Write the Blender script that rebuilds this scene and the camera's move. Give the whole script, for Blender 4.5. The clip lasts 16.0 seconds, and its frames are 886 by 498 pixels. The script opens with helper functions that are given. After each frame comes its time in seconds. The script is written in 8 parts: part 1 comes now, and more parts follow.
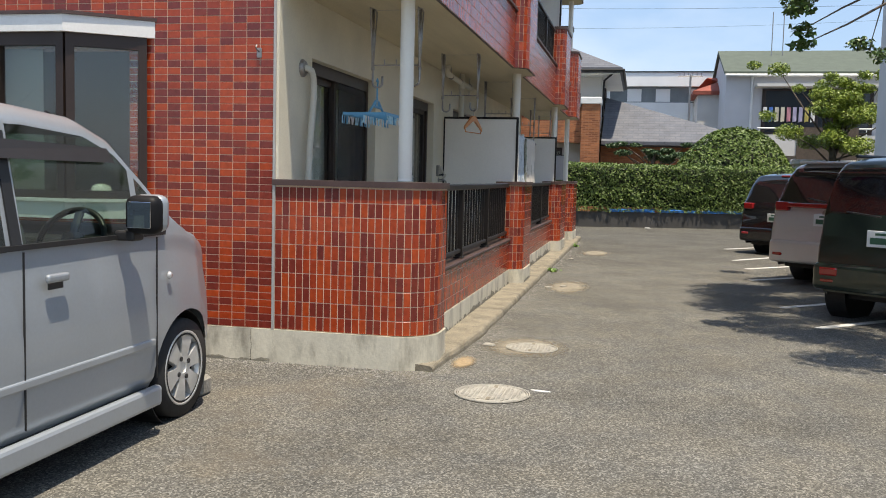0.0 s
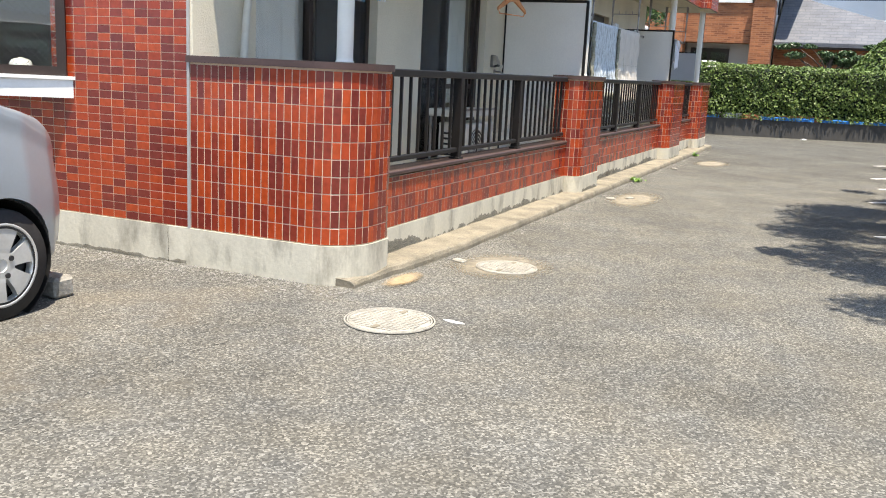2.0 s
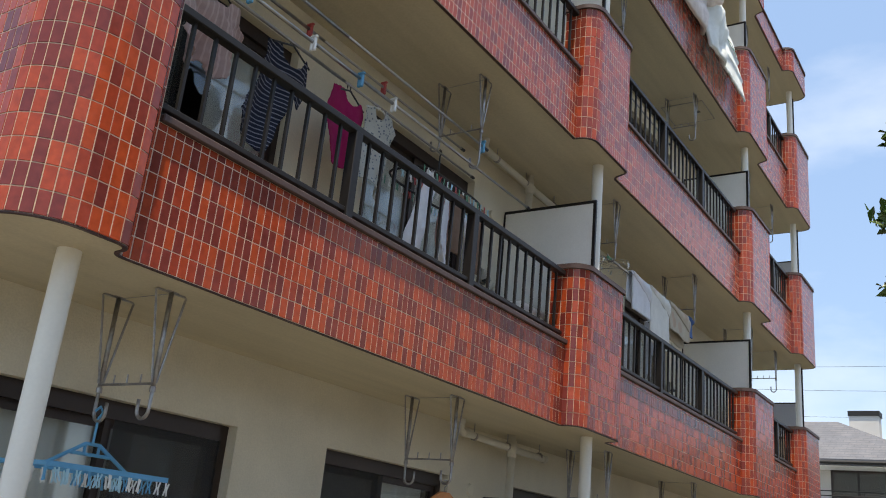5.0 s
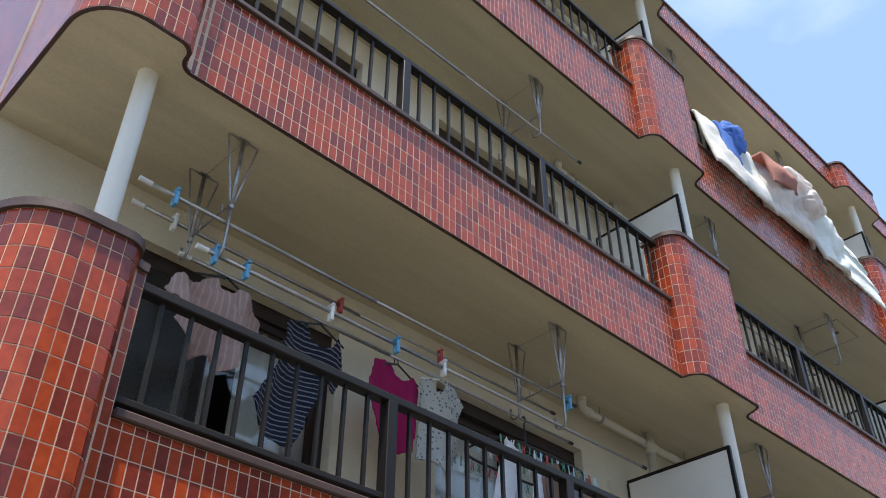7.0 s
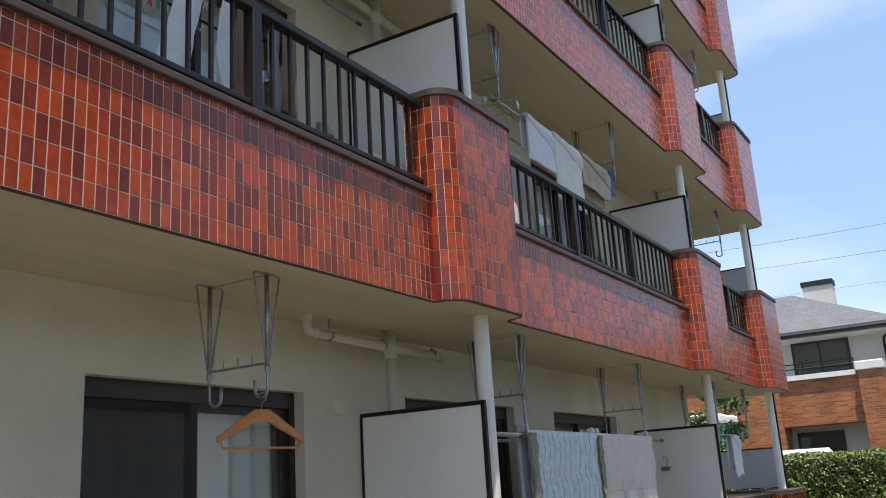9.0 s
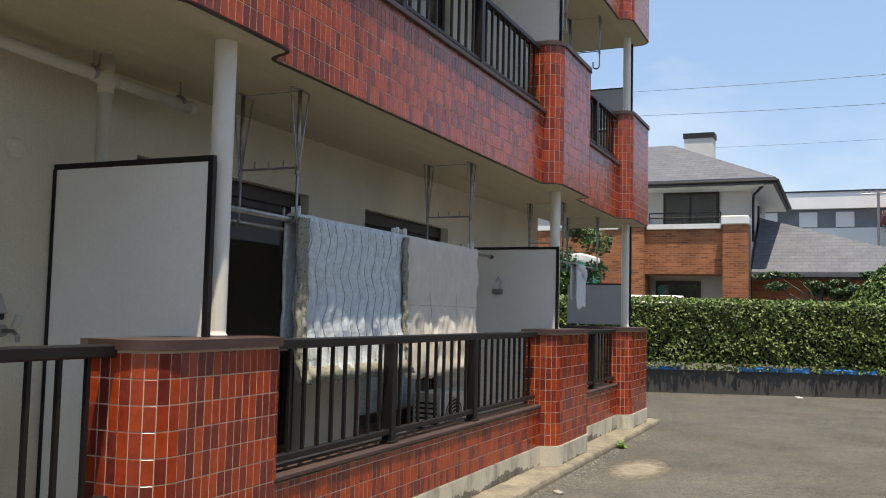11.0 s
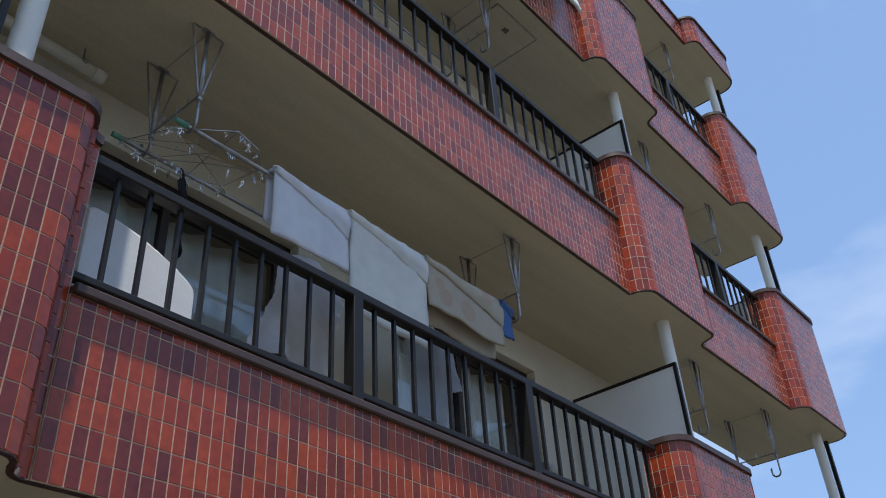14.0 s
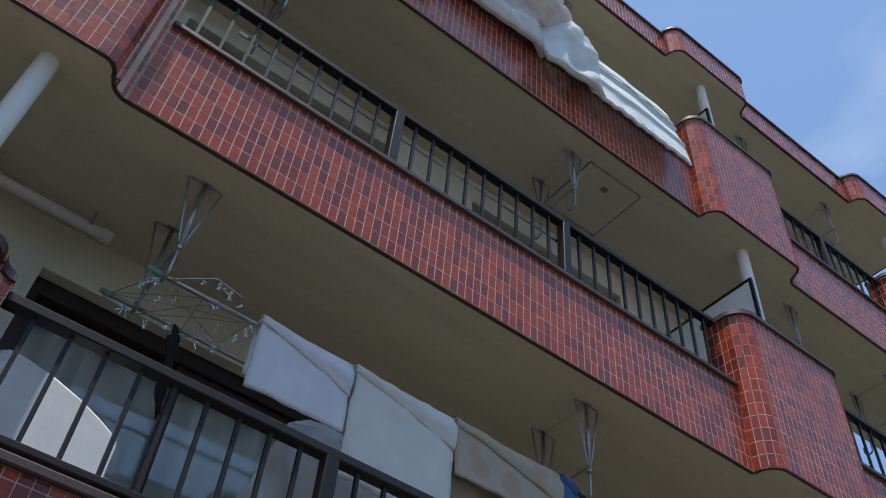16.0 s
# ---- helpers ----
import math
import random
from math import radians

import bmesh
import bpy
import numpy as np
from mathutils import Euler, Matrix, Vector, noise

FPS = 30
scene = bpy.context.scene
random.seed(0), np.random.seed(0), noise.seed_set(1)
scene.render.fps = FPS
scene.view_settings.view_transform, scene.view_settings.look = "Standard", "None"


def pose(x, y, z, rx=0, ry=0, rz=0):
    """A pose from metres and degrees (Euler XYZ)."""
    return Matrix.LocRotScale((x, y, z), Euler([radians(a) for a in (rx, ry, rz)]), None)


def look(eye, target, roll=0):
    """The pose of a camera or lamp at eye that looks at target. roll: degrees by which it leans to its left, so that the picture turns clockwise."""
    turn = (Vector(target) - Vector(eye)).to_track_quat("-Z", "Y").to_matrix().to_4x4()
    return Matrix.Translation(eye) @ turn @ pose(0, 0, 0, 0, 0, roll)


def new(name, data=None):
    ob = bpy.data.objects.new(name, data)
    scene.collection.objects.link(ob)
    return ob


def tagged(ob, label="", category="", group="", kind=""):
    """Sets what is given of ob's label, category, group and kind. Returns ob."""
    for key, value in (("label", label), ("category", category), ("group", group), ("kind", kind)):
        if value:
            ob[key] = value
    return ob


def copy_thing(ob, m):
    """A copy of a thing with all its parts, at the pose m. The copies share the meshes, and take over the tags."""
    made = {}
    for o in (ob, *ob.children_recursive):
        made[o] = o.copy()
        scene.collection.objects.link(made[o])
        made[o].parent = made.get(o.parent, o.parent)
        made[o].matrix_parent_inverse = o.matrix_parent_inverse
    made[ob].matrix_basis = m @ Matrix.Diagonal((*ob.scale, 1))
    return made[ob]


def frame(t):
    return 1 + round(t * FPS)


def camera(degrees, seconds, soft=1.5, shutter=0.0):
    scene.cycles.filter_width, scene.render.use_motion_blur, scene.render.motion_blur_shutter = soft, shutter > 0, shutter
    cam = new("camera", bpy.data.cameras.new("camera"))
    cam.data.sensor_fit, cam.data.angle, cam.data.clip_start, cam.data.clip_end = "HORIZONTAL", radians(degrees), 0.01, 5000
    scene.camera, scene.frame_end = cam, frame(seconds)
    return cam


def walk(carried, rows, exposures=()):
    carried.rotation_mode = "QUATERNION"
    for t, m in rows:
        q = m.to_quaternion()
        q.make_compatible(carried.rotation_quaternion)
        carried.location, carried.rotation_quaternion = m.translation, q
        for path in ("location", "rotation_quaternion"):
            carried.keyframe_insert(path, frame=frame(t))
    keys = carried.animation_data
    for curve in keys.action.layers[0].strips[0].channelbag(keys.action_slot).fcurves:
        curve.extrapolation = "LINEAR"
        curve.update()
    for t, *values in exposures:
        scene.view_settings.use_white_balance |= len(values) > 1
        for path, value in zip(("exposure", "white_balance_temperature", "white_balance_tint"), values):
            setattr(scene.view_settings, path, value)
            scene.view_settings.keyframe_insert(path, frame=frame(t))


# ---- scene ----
cam = camera(52.4, 16.0, 1.0)
PATH = [
    (0, (-6.169, -1.724, 1.406), (-4.22, -1.303, 1.244), 1.4),
    (0.5, (-5.796, -2.08, 1.366), (-3.9, -1.49, 1.128), 1.5),
    (1, (-5.4, -2.396, 1.337), (-3.567, -1.673, 0.994), 0.3),
    (1.5, (-5.047, -2.677, 1.317), (-3.201, -2.026, 0.908), 2.1),
    (2, (-4.646, -2.942, 1.33), (-2.846, -2.162, 0.943), 2.8),
    (2.5, (-4.166, -3.092, 1.37), (-2.357, -2.284, 1.102), 4.3),
    (3, (-3.685, -3.28, 1.44), (-1.902, -2.377, 1.363), 4.9),
    (3.5, (-3.179, -3.37, 1.488), (-1.442, -2.389, 1.63), 3.9),
    (4, (-2.679, -3.409, 1.587), (-0.974, -2.423, 1.936), 4.9),
    (4.2, (-2.486, -3.439, 1.6), (-0.802, -2.446, 2.023), 5.6),
    (6.3, (-0.894, -3.399, 1.778), (0.427, -2.235, 2.729), 2.0),
    (6.5, (-0.824, -3.383, 1.786), (0.438, -2.208, 2.799), 1.2),
    (7, (-0.626, -3.303, 1.846), (0.477, -2.165, 3.066), 0.3),
    (7.5, (-0.429, -3.299, 1.831), (0.651, -2.175, 3.083), -0.6),
    (8, (-0.159, -3.274, 1.802), (1.089, -2.12, 2.856), -2.1),
    (8.5, (0.115, -3.114, 1.724), (1.603, -2.017, 2.49), -3.9),
    (9, (0.445, -2.97, 1.647), (2.107, -1.984, 2.162), -3.6),
    (9.5, (0.856, -2.904, 1.528), (2.593, -1.968, 1.854), -1.3),
    (10, (1.315, -2.804, 1.453), (3.116, -1.948, 1.612), -0.0),
    (10.2, (1.511, -2.799, 1.485), (3.327, -1.971, 1.613), 0.8),
    (12.3, (3.499, -2.74, 1.489), (5.324, -1.938, 1.653), 1.4),
    (12.5, (3.685, -2.732, 1.485), (5.491, -1.904, 1.716), 0.4),
    (13, (4.071, -2.754, 1.58), (5.751, -1.819, 2.131), -2.2),
    (13.5, (4.464, -2.798, 1.647), (5.946, -1.786, 2.531), -3.0),
    (14, (4.844, -2.839, 1.711), (6.134, -1.81, 2.841), -3.6),
    (14.5, (5.212, -2.917, 1.78), (6.275, -1.905, 3.14), -2.6),
    (15, (5.542, -3.057, 1.838), (6.447, -2.058, 3.316), -1.1),
    (15.5, (5.802, -3.115, 1.836), (6.611, -2.079, 3.344), 3.3),
    (16, (6.092, -3.101, 1.843), (6.816, -1.964, 3.321), 6.4),
]
walk(cam, [(t, look(eye, target, roll)) for t, eye, target, roll in PATH],
     exposures=[(0, 0.44, 7500, 10), (0.5, 0.74, 7400, 10), (1, 0.8, 7400, 10), (1.5, 1, 7400, 10), (2, 1.08, 7200, 10), (2.5, 1, 7200, 10), (3.2, 0.67, 7250, 10), (4.2, 0.64, 7800, 10), (6.5, 0.6, 7400, 10), (7, 0.83, 7200, 10), (7.5, 0.54, 7100, 10), (8, 0.53, 7200, 10), (8.5, 0.94, 8000, 10), (9, 0.58, 7300, 10), (9.5, 0.33, 7450, 10), (10, 0.42, 7700, 10), (12.5, 0.35, 7150, 10), (13, 0.37, 6850, 10), (14, 0.24, 6550, 10), (14.5, 0.28, 6450, 10), (15, 0.16, 6400, 10), (16, 0.05, 6300, 10)])

# ---------------------------------------------------------------- light
SUN_WAY = Vector((0.194, 0.155, -1.0))          # the way the sunlight travels
world = bpy.data.worlds.new("world")
scene.world = world
world.use_nodes = True
wn = world.node_tree.nodes
sky = wn.new("ShaderNodeTexSky")
sky.sky_type = 'NISHITA'
sky.sun_disc = False
sky.sun_elevation = radians(76.1)
sky.sun_rotation = math.atan2(-SUN_WAY.x, -SUN_WAY.y)
sky.air_density, sky.dust_density, sky.ozone_density = 1.0, 1.0, 1.2
bg = wn["Background"]
bg.inputs["Strength"].default_value = 0.16
# thin haze evens the blue out, with a few faint streaks of high cloud
wl = world.node_tree.links.new
wco = wn.new("ShaderNodeTexCoord")
wmap = wn.new("ShaderNodeMapping")
wmap.inputs["Scale"].default_value = (1.0, 1.0, 2.6)
wl(wco.outputs["Generated"], wmap.inputs["Vector"])
wnoise = wn.new("ShaderNodeTexNoise")
wnoise.inputs["Scale"].default_value, wnoise.inputs["Detail"].default_value, wnoise.inputs["Roughness"].default_value = 2.1, 7, 0.55
wl(wmap.outputs[0], wnoise.inputs["Vector"])
wramp = wn.new("ShaderNodeMapRange")
wramp.inputs["From Min"].default_value, wramp.inputs["From Max"].default_value, wramp.inputs["To Max"].default_value = 0.5, 0.80, 0.55
wl(wnoise.outputs["Fac"], wramp.inputs["Value"])
wmix = wn.new("ShaderNodeMix")
wmix.data_type = 'RGBA'
wmix.inputs["Factor"].default_value = 0.58
wl(sky.outputs[0], wmix.inputs["A"])
wmix.inputs["B"].default_value = (1.58, 2.72, 5.0, 1)
wcloud = wn.new("ShaderNodeMix")
wcloud.data_type = 'RGBA'
wl(wramp.outputs[0], wcloud.inputs["Factor"])
wl(wmix.outputs["Result"], wcloud.inputs["A"])
wcloud.inputs["B"].default_value = (5.0, 5.6, 6.6, 1)
wl(wcloud.outputs["Result"], bg.inputs[0])
sun = new("sun", bpy.data.lights.new("sun", 'SUN'))
sun.data.energy, sun.data.angle, sun.data.color = 4.6, radians(0.55), (1.0, 0.955, 0.89)
sun.matrix_world = look((0, 0, 20), Vector((0, 0, 20)) + SUN_WAY)


# ---------------------------------------------------------------- materials
def mat(name, color, rough=0.6, metal=0.0, var=0.12, scale=6.0, bump=0.0, bump_scale=60.0, spec=0.5, stain=0.0,
        stain_color=(0.05, 0.045, 0.04), stain_scale=1.3, coat=0.0, stretch=(1, 1, 1)):
    """A plain surface with two scales of uneven colour, relief and stains."""
    m = bpy.data.materials.new(name)
    m.use_nodes = True
    nt, b = m.node_tree, m.node_tree.nodes["Principled BSDF"]
    n, ln = nt.nodes.new, nt.links.new
    co = n("ShaderNodeTexCoord")
    lay = n("ShaderNodeMapping")
    lay.inputs["Scale"].default_value = stretch
    ln(co.outputs["Object"], lay.inputs["Vector"])
    b.inputs["Roughness"].default_value, b.inputs["Metallic"].default_value = rough, metal
    b.inputs["Specular IOR Level"].default_value = spec
    b.inputs["Coat Weight"].default_value = coat
    big = n("ShaderNodeTexNoise")
    big.inputs["Scale"].default_value, big.inputs["Detail"].default_value = scale, 6
    ln(lay.outputs[0], big.inputs["Vector"])
    fine = n("ShaderNodeTexNoise")
    fine.inputs["Scale"].default_value, fine.inputs["Detail"].default_value = bump_scale, 4
    ln(co.outputs["Object"], fine.inputs["Vector"])
    ramp = n("ShaderNodeMapRange")
    ramp.inputs["To Min"].default_value, ramp.inputs["To Max"].default_value = 1 - var, 1 + var
    ramp.inputs["From Min"].default_value, ramp.inputs["From Max"].default_value = 0.3, 0.7
    ln(big.outputs["Fac"], ramp.inputs["Value"])
    ramp2 = n("ShaderNodeMapRange")
    ramp2.inputs["To Min"].default_value, ramp2.inputs["To Max"].default_value = 1 - var * 0.7, 1 + var * 0.7
    ramp2.inputs["From Min"].default_value, ramp2.inputs["From Max"].default_value = 0.3, 0.7
    ln(fine.outputs["Fac"], ramp2.inputs["Value"])
    mul = n("ShaderNodeMath")
    mul.operation = 'MULTIPLY'
    ln(ramp.outputs[0], mul.inputs[0])
    ln(ramp2.outputs[0], mul.inputs[1])
    tint = n("ShaderNodeVectorMath")
    tint.operation = 'SCALE'
    tint.inputs[0].default_value = color
    ln(mul.outputs[0], tint.inputs["Scale"])
    out = tint.outputs[0]
    if stain:
        st = n("ShaderNodeTexNoise")
        st.inputs["Scale"].default_value, st.inputs["Detail"].default_value = stain_scale, 8
        st.inputs["Roughness"].default_value = 0.65
        ln(lay.outputs[0], st.inputs["Vector"])
        sr = n("ShaderNodeMapRange")
        sr.inputs["From Min"].default_value, sr.inputs["From Max"].default_value = 0.5, 0.72
        sr.inputs["To Max"].default_value = stain
        ln(st.outputs["Fac"], sr.inputs["Value"])
        mix = n("ShaderNodeMix")
        mix.data_type = 'RGBA'
        ln(sr.outputs[0], mix.inputs["Factor"])
        ln(out, mix.inputs["A"])
        mix.inputs["B"].default_value = (*stain_color, 1)
        out = mix.outputs["Result"]
    ln(out, b.inputs["Base Color"])
    if bump:
        bp = n("ShaderNodeBump")
        bp.inputs["Strength"].default_value, bp.inputs["Distance"].default_value = bump, 0.01
        ln(fine.outputs["Fac"], bp.inputs["Height"])
        ln(bp.outputs[0], b.inputs["Normal"])
    return m


def tile_mat(name, single, spread=1.0):
    """Glazed wall tiles: orange-red, red and dark brown-red ones mixed, tile by tile."""
    m = bpy.data.materials.new(name)
    m.use_nodes = True
    nt, b = m.node_tree, m.node_tree.nodes["Principled BSDF"]
    n, ln = nt.nodes.new, nt.links.new
    if single:
        value = n("ShaderNodeObjectInfo").outputs["Random"]
    else:
        value = n("ShaderNodeNewGeometry").outputs["Random Per Island"]
    ramp = n("ShaderNodeValToRGB")
    ramp.color_ramp.interpolation = 'CONSTANT'
    els = ramp.color_ramp.elements
    glazes = [(0.0, (0.440, 0.063, 0.015)), (0.22, (0.400, 0.053, 0.014)), (0.42, (0.325, 0.041, 0.014)), (0.58, (0.170, 0.027, 0.020)),
              (0.80, (0.220, 0.032, 0.019)), (0.93, (0.138, 0.023, 0.020))]
    for i, (pos, col) in enumerate(glazes):
        e = els[i] if i < 2 else els.new(pos)
        e.position = pos
        e.color = (*(a + (c - a) * spread for a, c in zip((0.285, 0.042, 0.018), col)), 1)
    ln(value, ramp.inputs[0])
    co = n("ShaderNodeTexCoord")
    geo = n("ShaderNodeNewGeometry")
    noise_a = n("ShaderNodeTexNoise")
    noise_a.inputs["Scale"].default_value, noise_a.inputs["Detail"].default_value = 26.0, 5
    ln(geo.outputs["Position"], noise_a.inputs["Vector"])
    rng = n("ShaderNodeMapRange")
    rng.inputs["From Min"].default_value, rng.inputs["From Max"].default_value = 0.3, 0.7
    rng.inputs["To Min"].default_value, rng.inputs["To Max"].default_value = 0.82, 1.16
    ln(noise_a.outputs["Fac"], rng.inputs["Value"])
    sc = n("ShaderNodeVectorMath")
    sc.operation = 'SCALE'
    ln(ramp.outputs[0], sc.inputs[0])
    ln(rng.outputs[0], sc.inputs["Scale"])
    ln(sc.outputs[0], b.inputs["Base Color"])
    rg = n("ShaderNodeMapRange")
    rg.inputs["To Min"].default_value, rg.inputs["To Max"].default_value = 0.14, 0.30
    ln(noise_a.outputs["Fac"], rg.inputs["Value"])
    ln(rg.outputs[0], b.inputs["Roughness"])
    b.inputs["Specular IOR Level"].default_value = 0.5
    wave = n("ShaderNodeTexNoise")
    wave.inputs["Scale"].default_value, wave.inputs["Detail"].default_value = 9.0, 2
    ln(geo.outputs["Position"], wave.inputs["Vector"])
    bp = n("ShaderNodeBump")
    bp.inputs["Strength"].default_value, bp.inputs["Distance"].default_value = 0.12, 0.012
    ln(wave.outputs["Fac"], bp.inputs["Height"])
    ln(bp.outputs[0], b.inputs["Normal"])
    return m


def asphalt_mat(name="asphalt", old=0):
    """Worn, bleached asphalt: pale chippings in a dark binder, with dusty and darker patches."""
    m = bpy.data.materials.new(name)
    m.use_nodes = True
    nt, b = m.node_tree, m.node_tree.nodes["Principled BSDF"]
    n, ln = nt.nodes.new, nt.links.new
    co = n("ShaderNodeTexCoord")
    vor = n("ShaderNodeTexVoronoi")
    vor.inputs["Scale"].default_value = 112.0
    ln(co.outputs["Object"], vor.inputs["Vector"])
    sep = n("ShaderNodeSeparateColor")
    ln(vor.outputs["Color"], sep.inputs[0])
    stones = n("ShaderNodeValToRGB")
    e = stones.color_ramp.elements
    e[0].position, e[0].color = 0.0, (0.108, 0.105, 0.095, 1)
    e[1].position, e[1].color = 1.0, (0.40, 0.388, 0.345, 1)
    x = e.new(0.55)
    x.color = (0.180, 0.175, 0.156, 1)
    x = e.new(0.85)
    x.color = (0.290, 0.280, 0.246, 1)
    ln(sep.outputs[0], stones.inputs[0])
    patch = n("ShaderNodeTexNoise")
    patch.inputs["Scale"].default_value, patch.inputs["Detail"].default_value, patch.inputs["Roughness"].default_value = 0.8, 8, 0.66
    ln(co.outputs["Object"], patch.inputs["Vector"])
    pr = n("ShaderNodeMapRange")
    pr.inputs["From Min"].default_value, pr.inputs["From Max"].default_value = 0.3, 0.7
    pr.inputs["To Min"].default_value, pr.inputs["To Max"].default_value = 0.49, 0.82
    ln(patch.outputs["Fac"], pr.inputs["Value"])
    sc = n("ShaderNodeVectorMath")
    sc.operation = 'SCALE'
    ln(stones.outputs[0], sc.inputs[0])
    ln(pr.outputs[0], sc.inputs["Scale"])
    dust = n("ShaderNodeTexNoise")
    dust.inputs["Scale"].default_value, dust.inputs["Detail"].default_value, dust.inputs["Roughness"].default_value = 1.1, 9, 0.68
    ln(co.outputs["Object"], dust.inputs["Vector"])
    dr = n("ShaderNodeMapRange")
    dr.inputs["From Min"].default_value, dr.inputs["From Max"].default_value, dr.inputs["To Max"].default_value = 0.5, 0.75, 0.38
    ln(dust.outputs["Fac"], dr.inputs["Value"])
    mix = n("ShaderNodeMix")
    mix.data_type = 'RGBA'
    ln(dr.outputs[0], mix.inputs["Factor"])
    ln(sc.outputs[0], mix.inputs["A"])
    mix.inputs["B"].default_value = (0.150, 0.128, 0.098, 1) if old else (0.165, 0.150, 0.122, 1)
    if old:
        pr.inputs["To Min"].default_value, pr.inputs["To Max"].default_value, dr.inputs["To Max"].default_value = 0.46, 0.78, 0.7
    along = n("ShaderNodeSeparateXYZ")
    ln(co.outputs["Object"], along.inputs[0])
    far_tone = n("ShaderNodeMapRange")                # the tone falls gradually to 0.78 towards the yard's far end
    far_tone.inputs["From Min"].default_value, far_tone.inputs["From Max"].default_value = 8.0, 12.5
    far_tone.inputs["To Min"].default_value, far_tone.inputs["To Max"].default_value = 1.0, 0.78
    ln(along.outputs["X"], far_tone.inputs["Value"])
    tone = n("ShaderNodeVectorMath")
    tone.operation = 'SCALE'
    cool = n("ShaderNodeTexNoise")
    cool.inputs["Scale"].default_value, cool.inputs["Detail"].default_value, cool.inputs["Roughness"].default_value = 2.6, 6, 0.6
    ln(co.outputs["Object"], cool.inputs["Vector"])
    cast = n("ShaderNodeValToRGB")
    cast.color_ramp.elements[0].position, cast.color_ramp.elements[0].color = 0.36, (0.925, 0.94, 0.97, 1)
    cast.color_ramp.elements[1].position, cast.color_ramp.elements[1].color = 0.64, (1.05, 1.03, 0.995, 1)
    ln(cool.outputs["Fac"], cast.inputs[0])
    tinted = n("ShaderNodeVectorMath")
    tinted.operation = 'MULTIPLY'
    ln(mix.outputs["Result"], tinted.inputs[0])
    ln(cast.outputs[0], tinted.inputs[1])
    ln(tinted.outputs[0], tone.inputs[0])
    ln(far_tone.outputs[0], tone.inputs["Scale"])
    ln(tone.outputs[0], b.inputs["Base Color"])
    b.inputs["Roughness"].default_value = 0.95
    b.inputs["Specular IOR Level"].default_value = 0.08
    bp = n("ShaderNodeBump")
    bp.inputs["Strength"].default_value, bp.inputs["Distance"].default_value = 0.48, 0.0045
    ln(vor.outputs["Distance"], bp.inputs["Height"])
    bp.invert = True
    ln(bp.outputs[0], b.inputs["Normal"])
    return m


def thin_glass(name, tint=(0.95, 0.97, 0.96)):
    """A clear flat pane: what is behind it, with a mirror gloss that grows at grazing angles."""
    m = bpy.data.materials.new(name)
    m.use_nodes = True
    n, ln = m.node_tree.nodes, m.node_tree.links.new
    n.remove(n["Principled BSDF"])
    clear, gloss, mix = n.new("ShaderNodeBsdfTransparent"), n.new("ShaderNodeBsdfGlossy"), n.new("ShaderNodeMixShader")
    clear.inputs[0].default_value = (*tint, 1)
    gloss.inputs["Roughness"].default_value = 0.01
    face, power, fac = n.new("ShaderNodeLayerWeight"), n.new("ShaderNodeMath"), n.new("ShaderNodeMath")
    face.inputs["Blend"].default_value = 0.5
    power.operation, power.inputs[1].default_value = 'POWER', 5.0
    fac.operation, fac.inputs[1].default_value, fac.inputs[2].default_value = 'MULTIPLY_ADD', 0.92, 0.075
    ln(face.outputs["Facing"], power.inputs[0])
    ln(power.outputs[0], fac.inputs[0])
    ln(fac.outputs[0], mix.inputs[0])
    ln(clear.outputs[0], mix.inputs[1])
    ln(gloss.outputs[0], mix.inputs[2])
    ln(mix.outputs[0], n["Material Output"].inputs[0])
    return m


def leaf_mat(name, dark, light, rough=0.42):
    m = bpy.data.materials.new(name)
    m.use_nodes = True
    nt, b = m.node_tree, m.node_tree.nodes["Principled BSDF"]
    n, ln = nt.nodes.new, nt.links.new
    geo = n("ShaderNodeNewGeometry")
    ramp = n("ShaderNodeValToRGB")
    e = ramp.color_ramp.elements
    e[0].color, e[1].color = (*dark, 1), (*light, 1)
    big = n("ShaderNodeTexNoise")
    big.inputs["Scale"].default_value = 1.7
    ln(geo.outputs["Position"], big.inputs["Vector"])
    avg = n("ShaderNodeMath")
    avg.operation = 'MULTIPLY_ADD'
    ln(geo.outputs["Random Per Island"], avg.inputs[0])
    avg.inputs[1].default_value = 0.6
    half = n("ShaderNodeMath")
    half.operation = 'MULTIPLY'
    half.inputs[1].default_value = 0.5
    ln(big.outputs["Fac"], half.inputs[0])
    ln(half.outputs[0], avg.inputs[2])
    ln(avg.outputs[0], ramp.inputs[0])
    ln(ramp.outputs[0], b.inputs["Base Color"])
    b.inputs["Roughness"].default_value = rough
    b.inputs["Subsurface Weight"].default_value = 0.0
    return m


M = {}
M["tile_one"] = tile_mat("glazed_tile_single", True, 0.82)
M["tile_many"] = tile_mat("glazed_tile_field", False, 0.82)
M["tile_one_even"] = tile_mat("glazed_tile_single_even", True, 0.6)      # less contrast between glazes, for upper storeys and some second-storey piers
M["tile_many_even"] = tile_mat("glazed_tile_field_even", False, 0.6)
M["grout"] = mat("tile_grout", (0.62, 0.465, 0.335), 0.9, var=0.15, scale=3, bump=0.2, bump_scale=150, stain=0.3, stain_color=(0.38, 0.26, 0.18))
M["asphalt"] = asphalt_mat()
M["stucco"] = mat("white_stucco", (0.70, 0.645, 0.51), 0.85, var=0.07, scale=2, bump=0.42, bump_scale=85, stain=0.12, stain_color=(0.35, 0.33, 0.28))
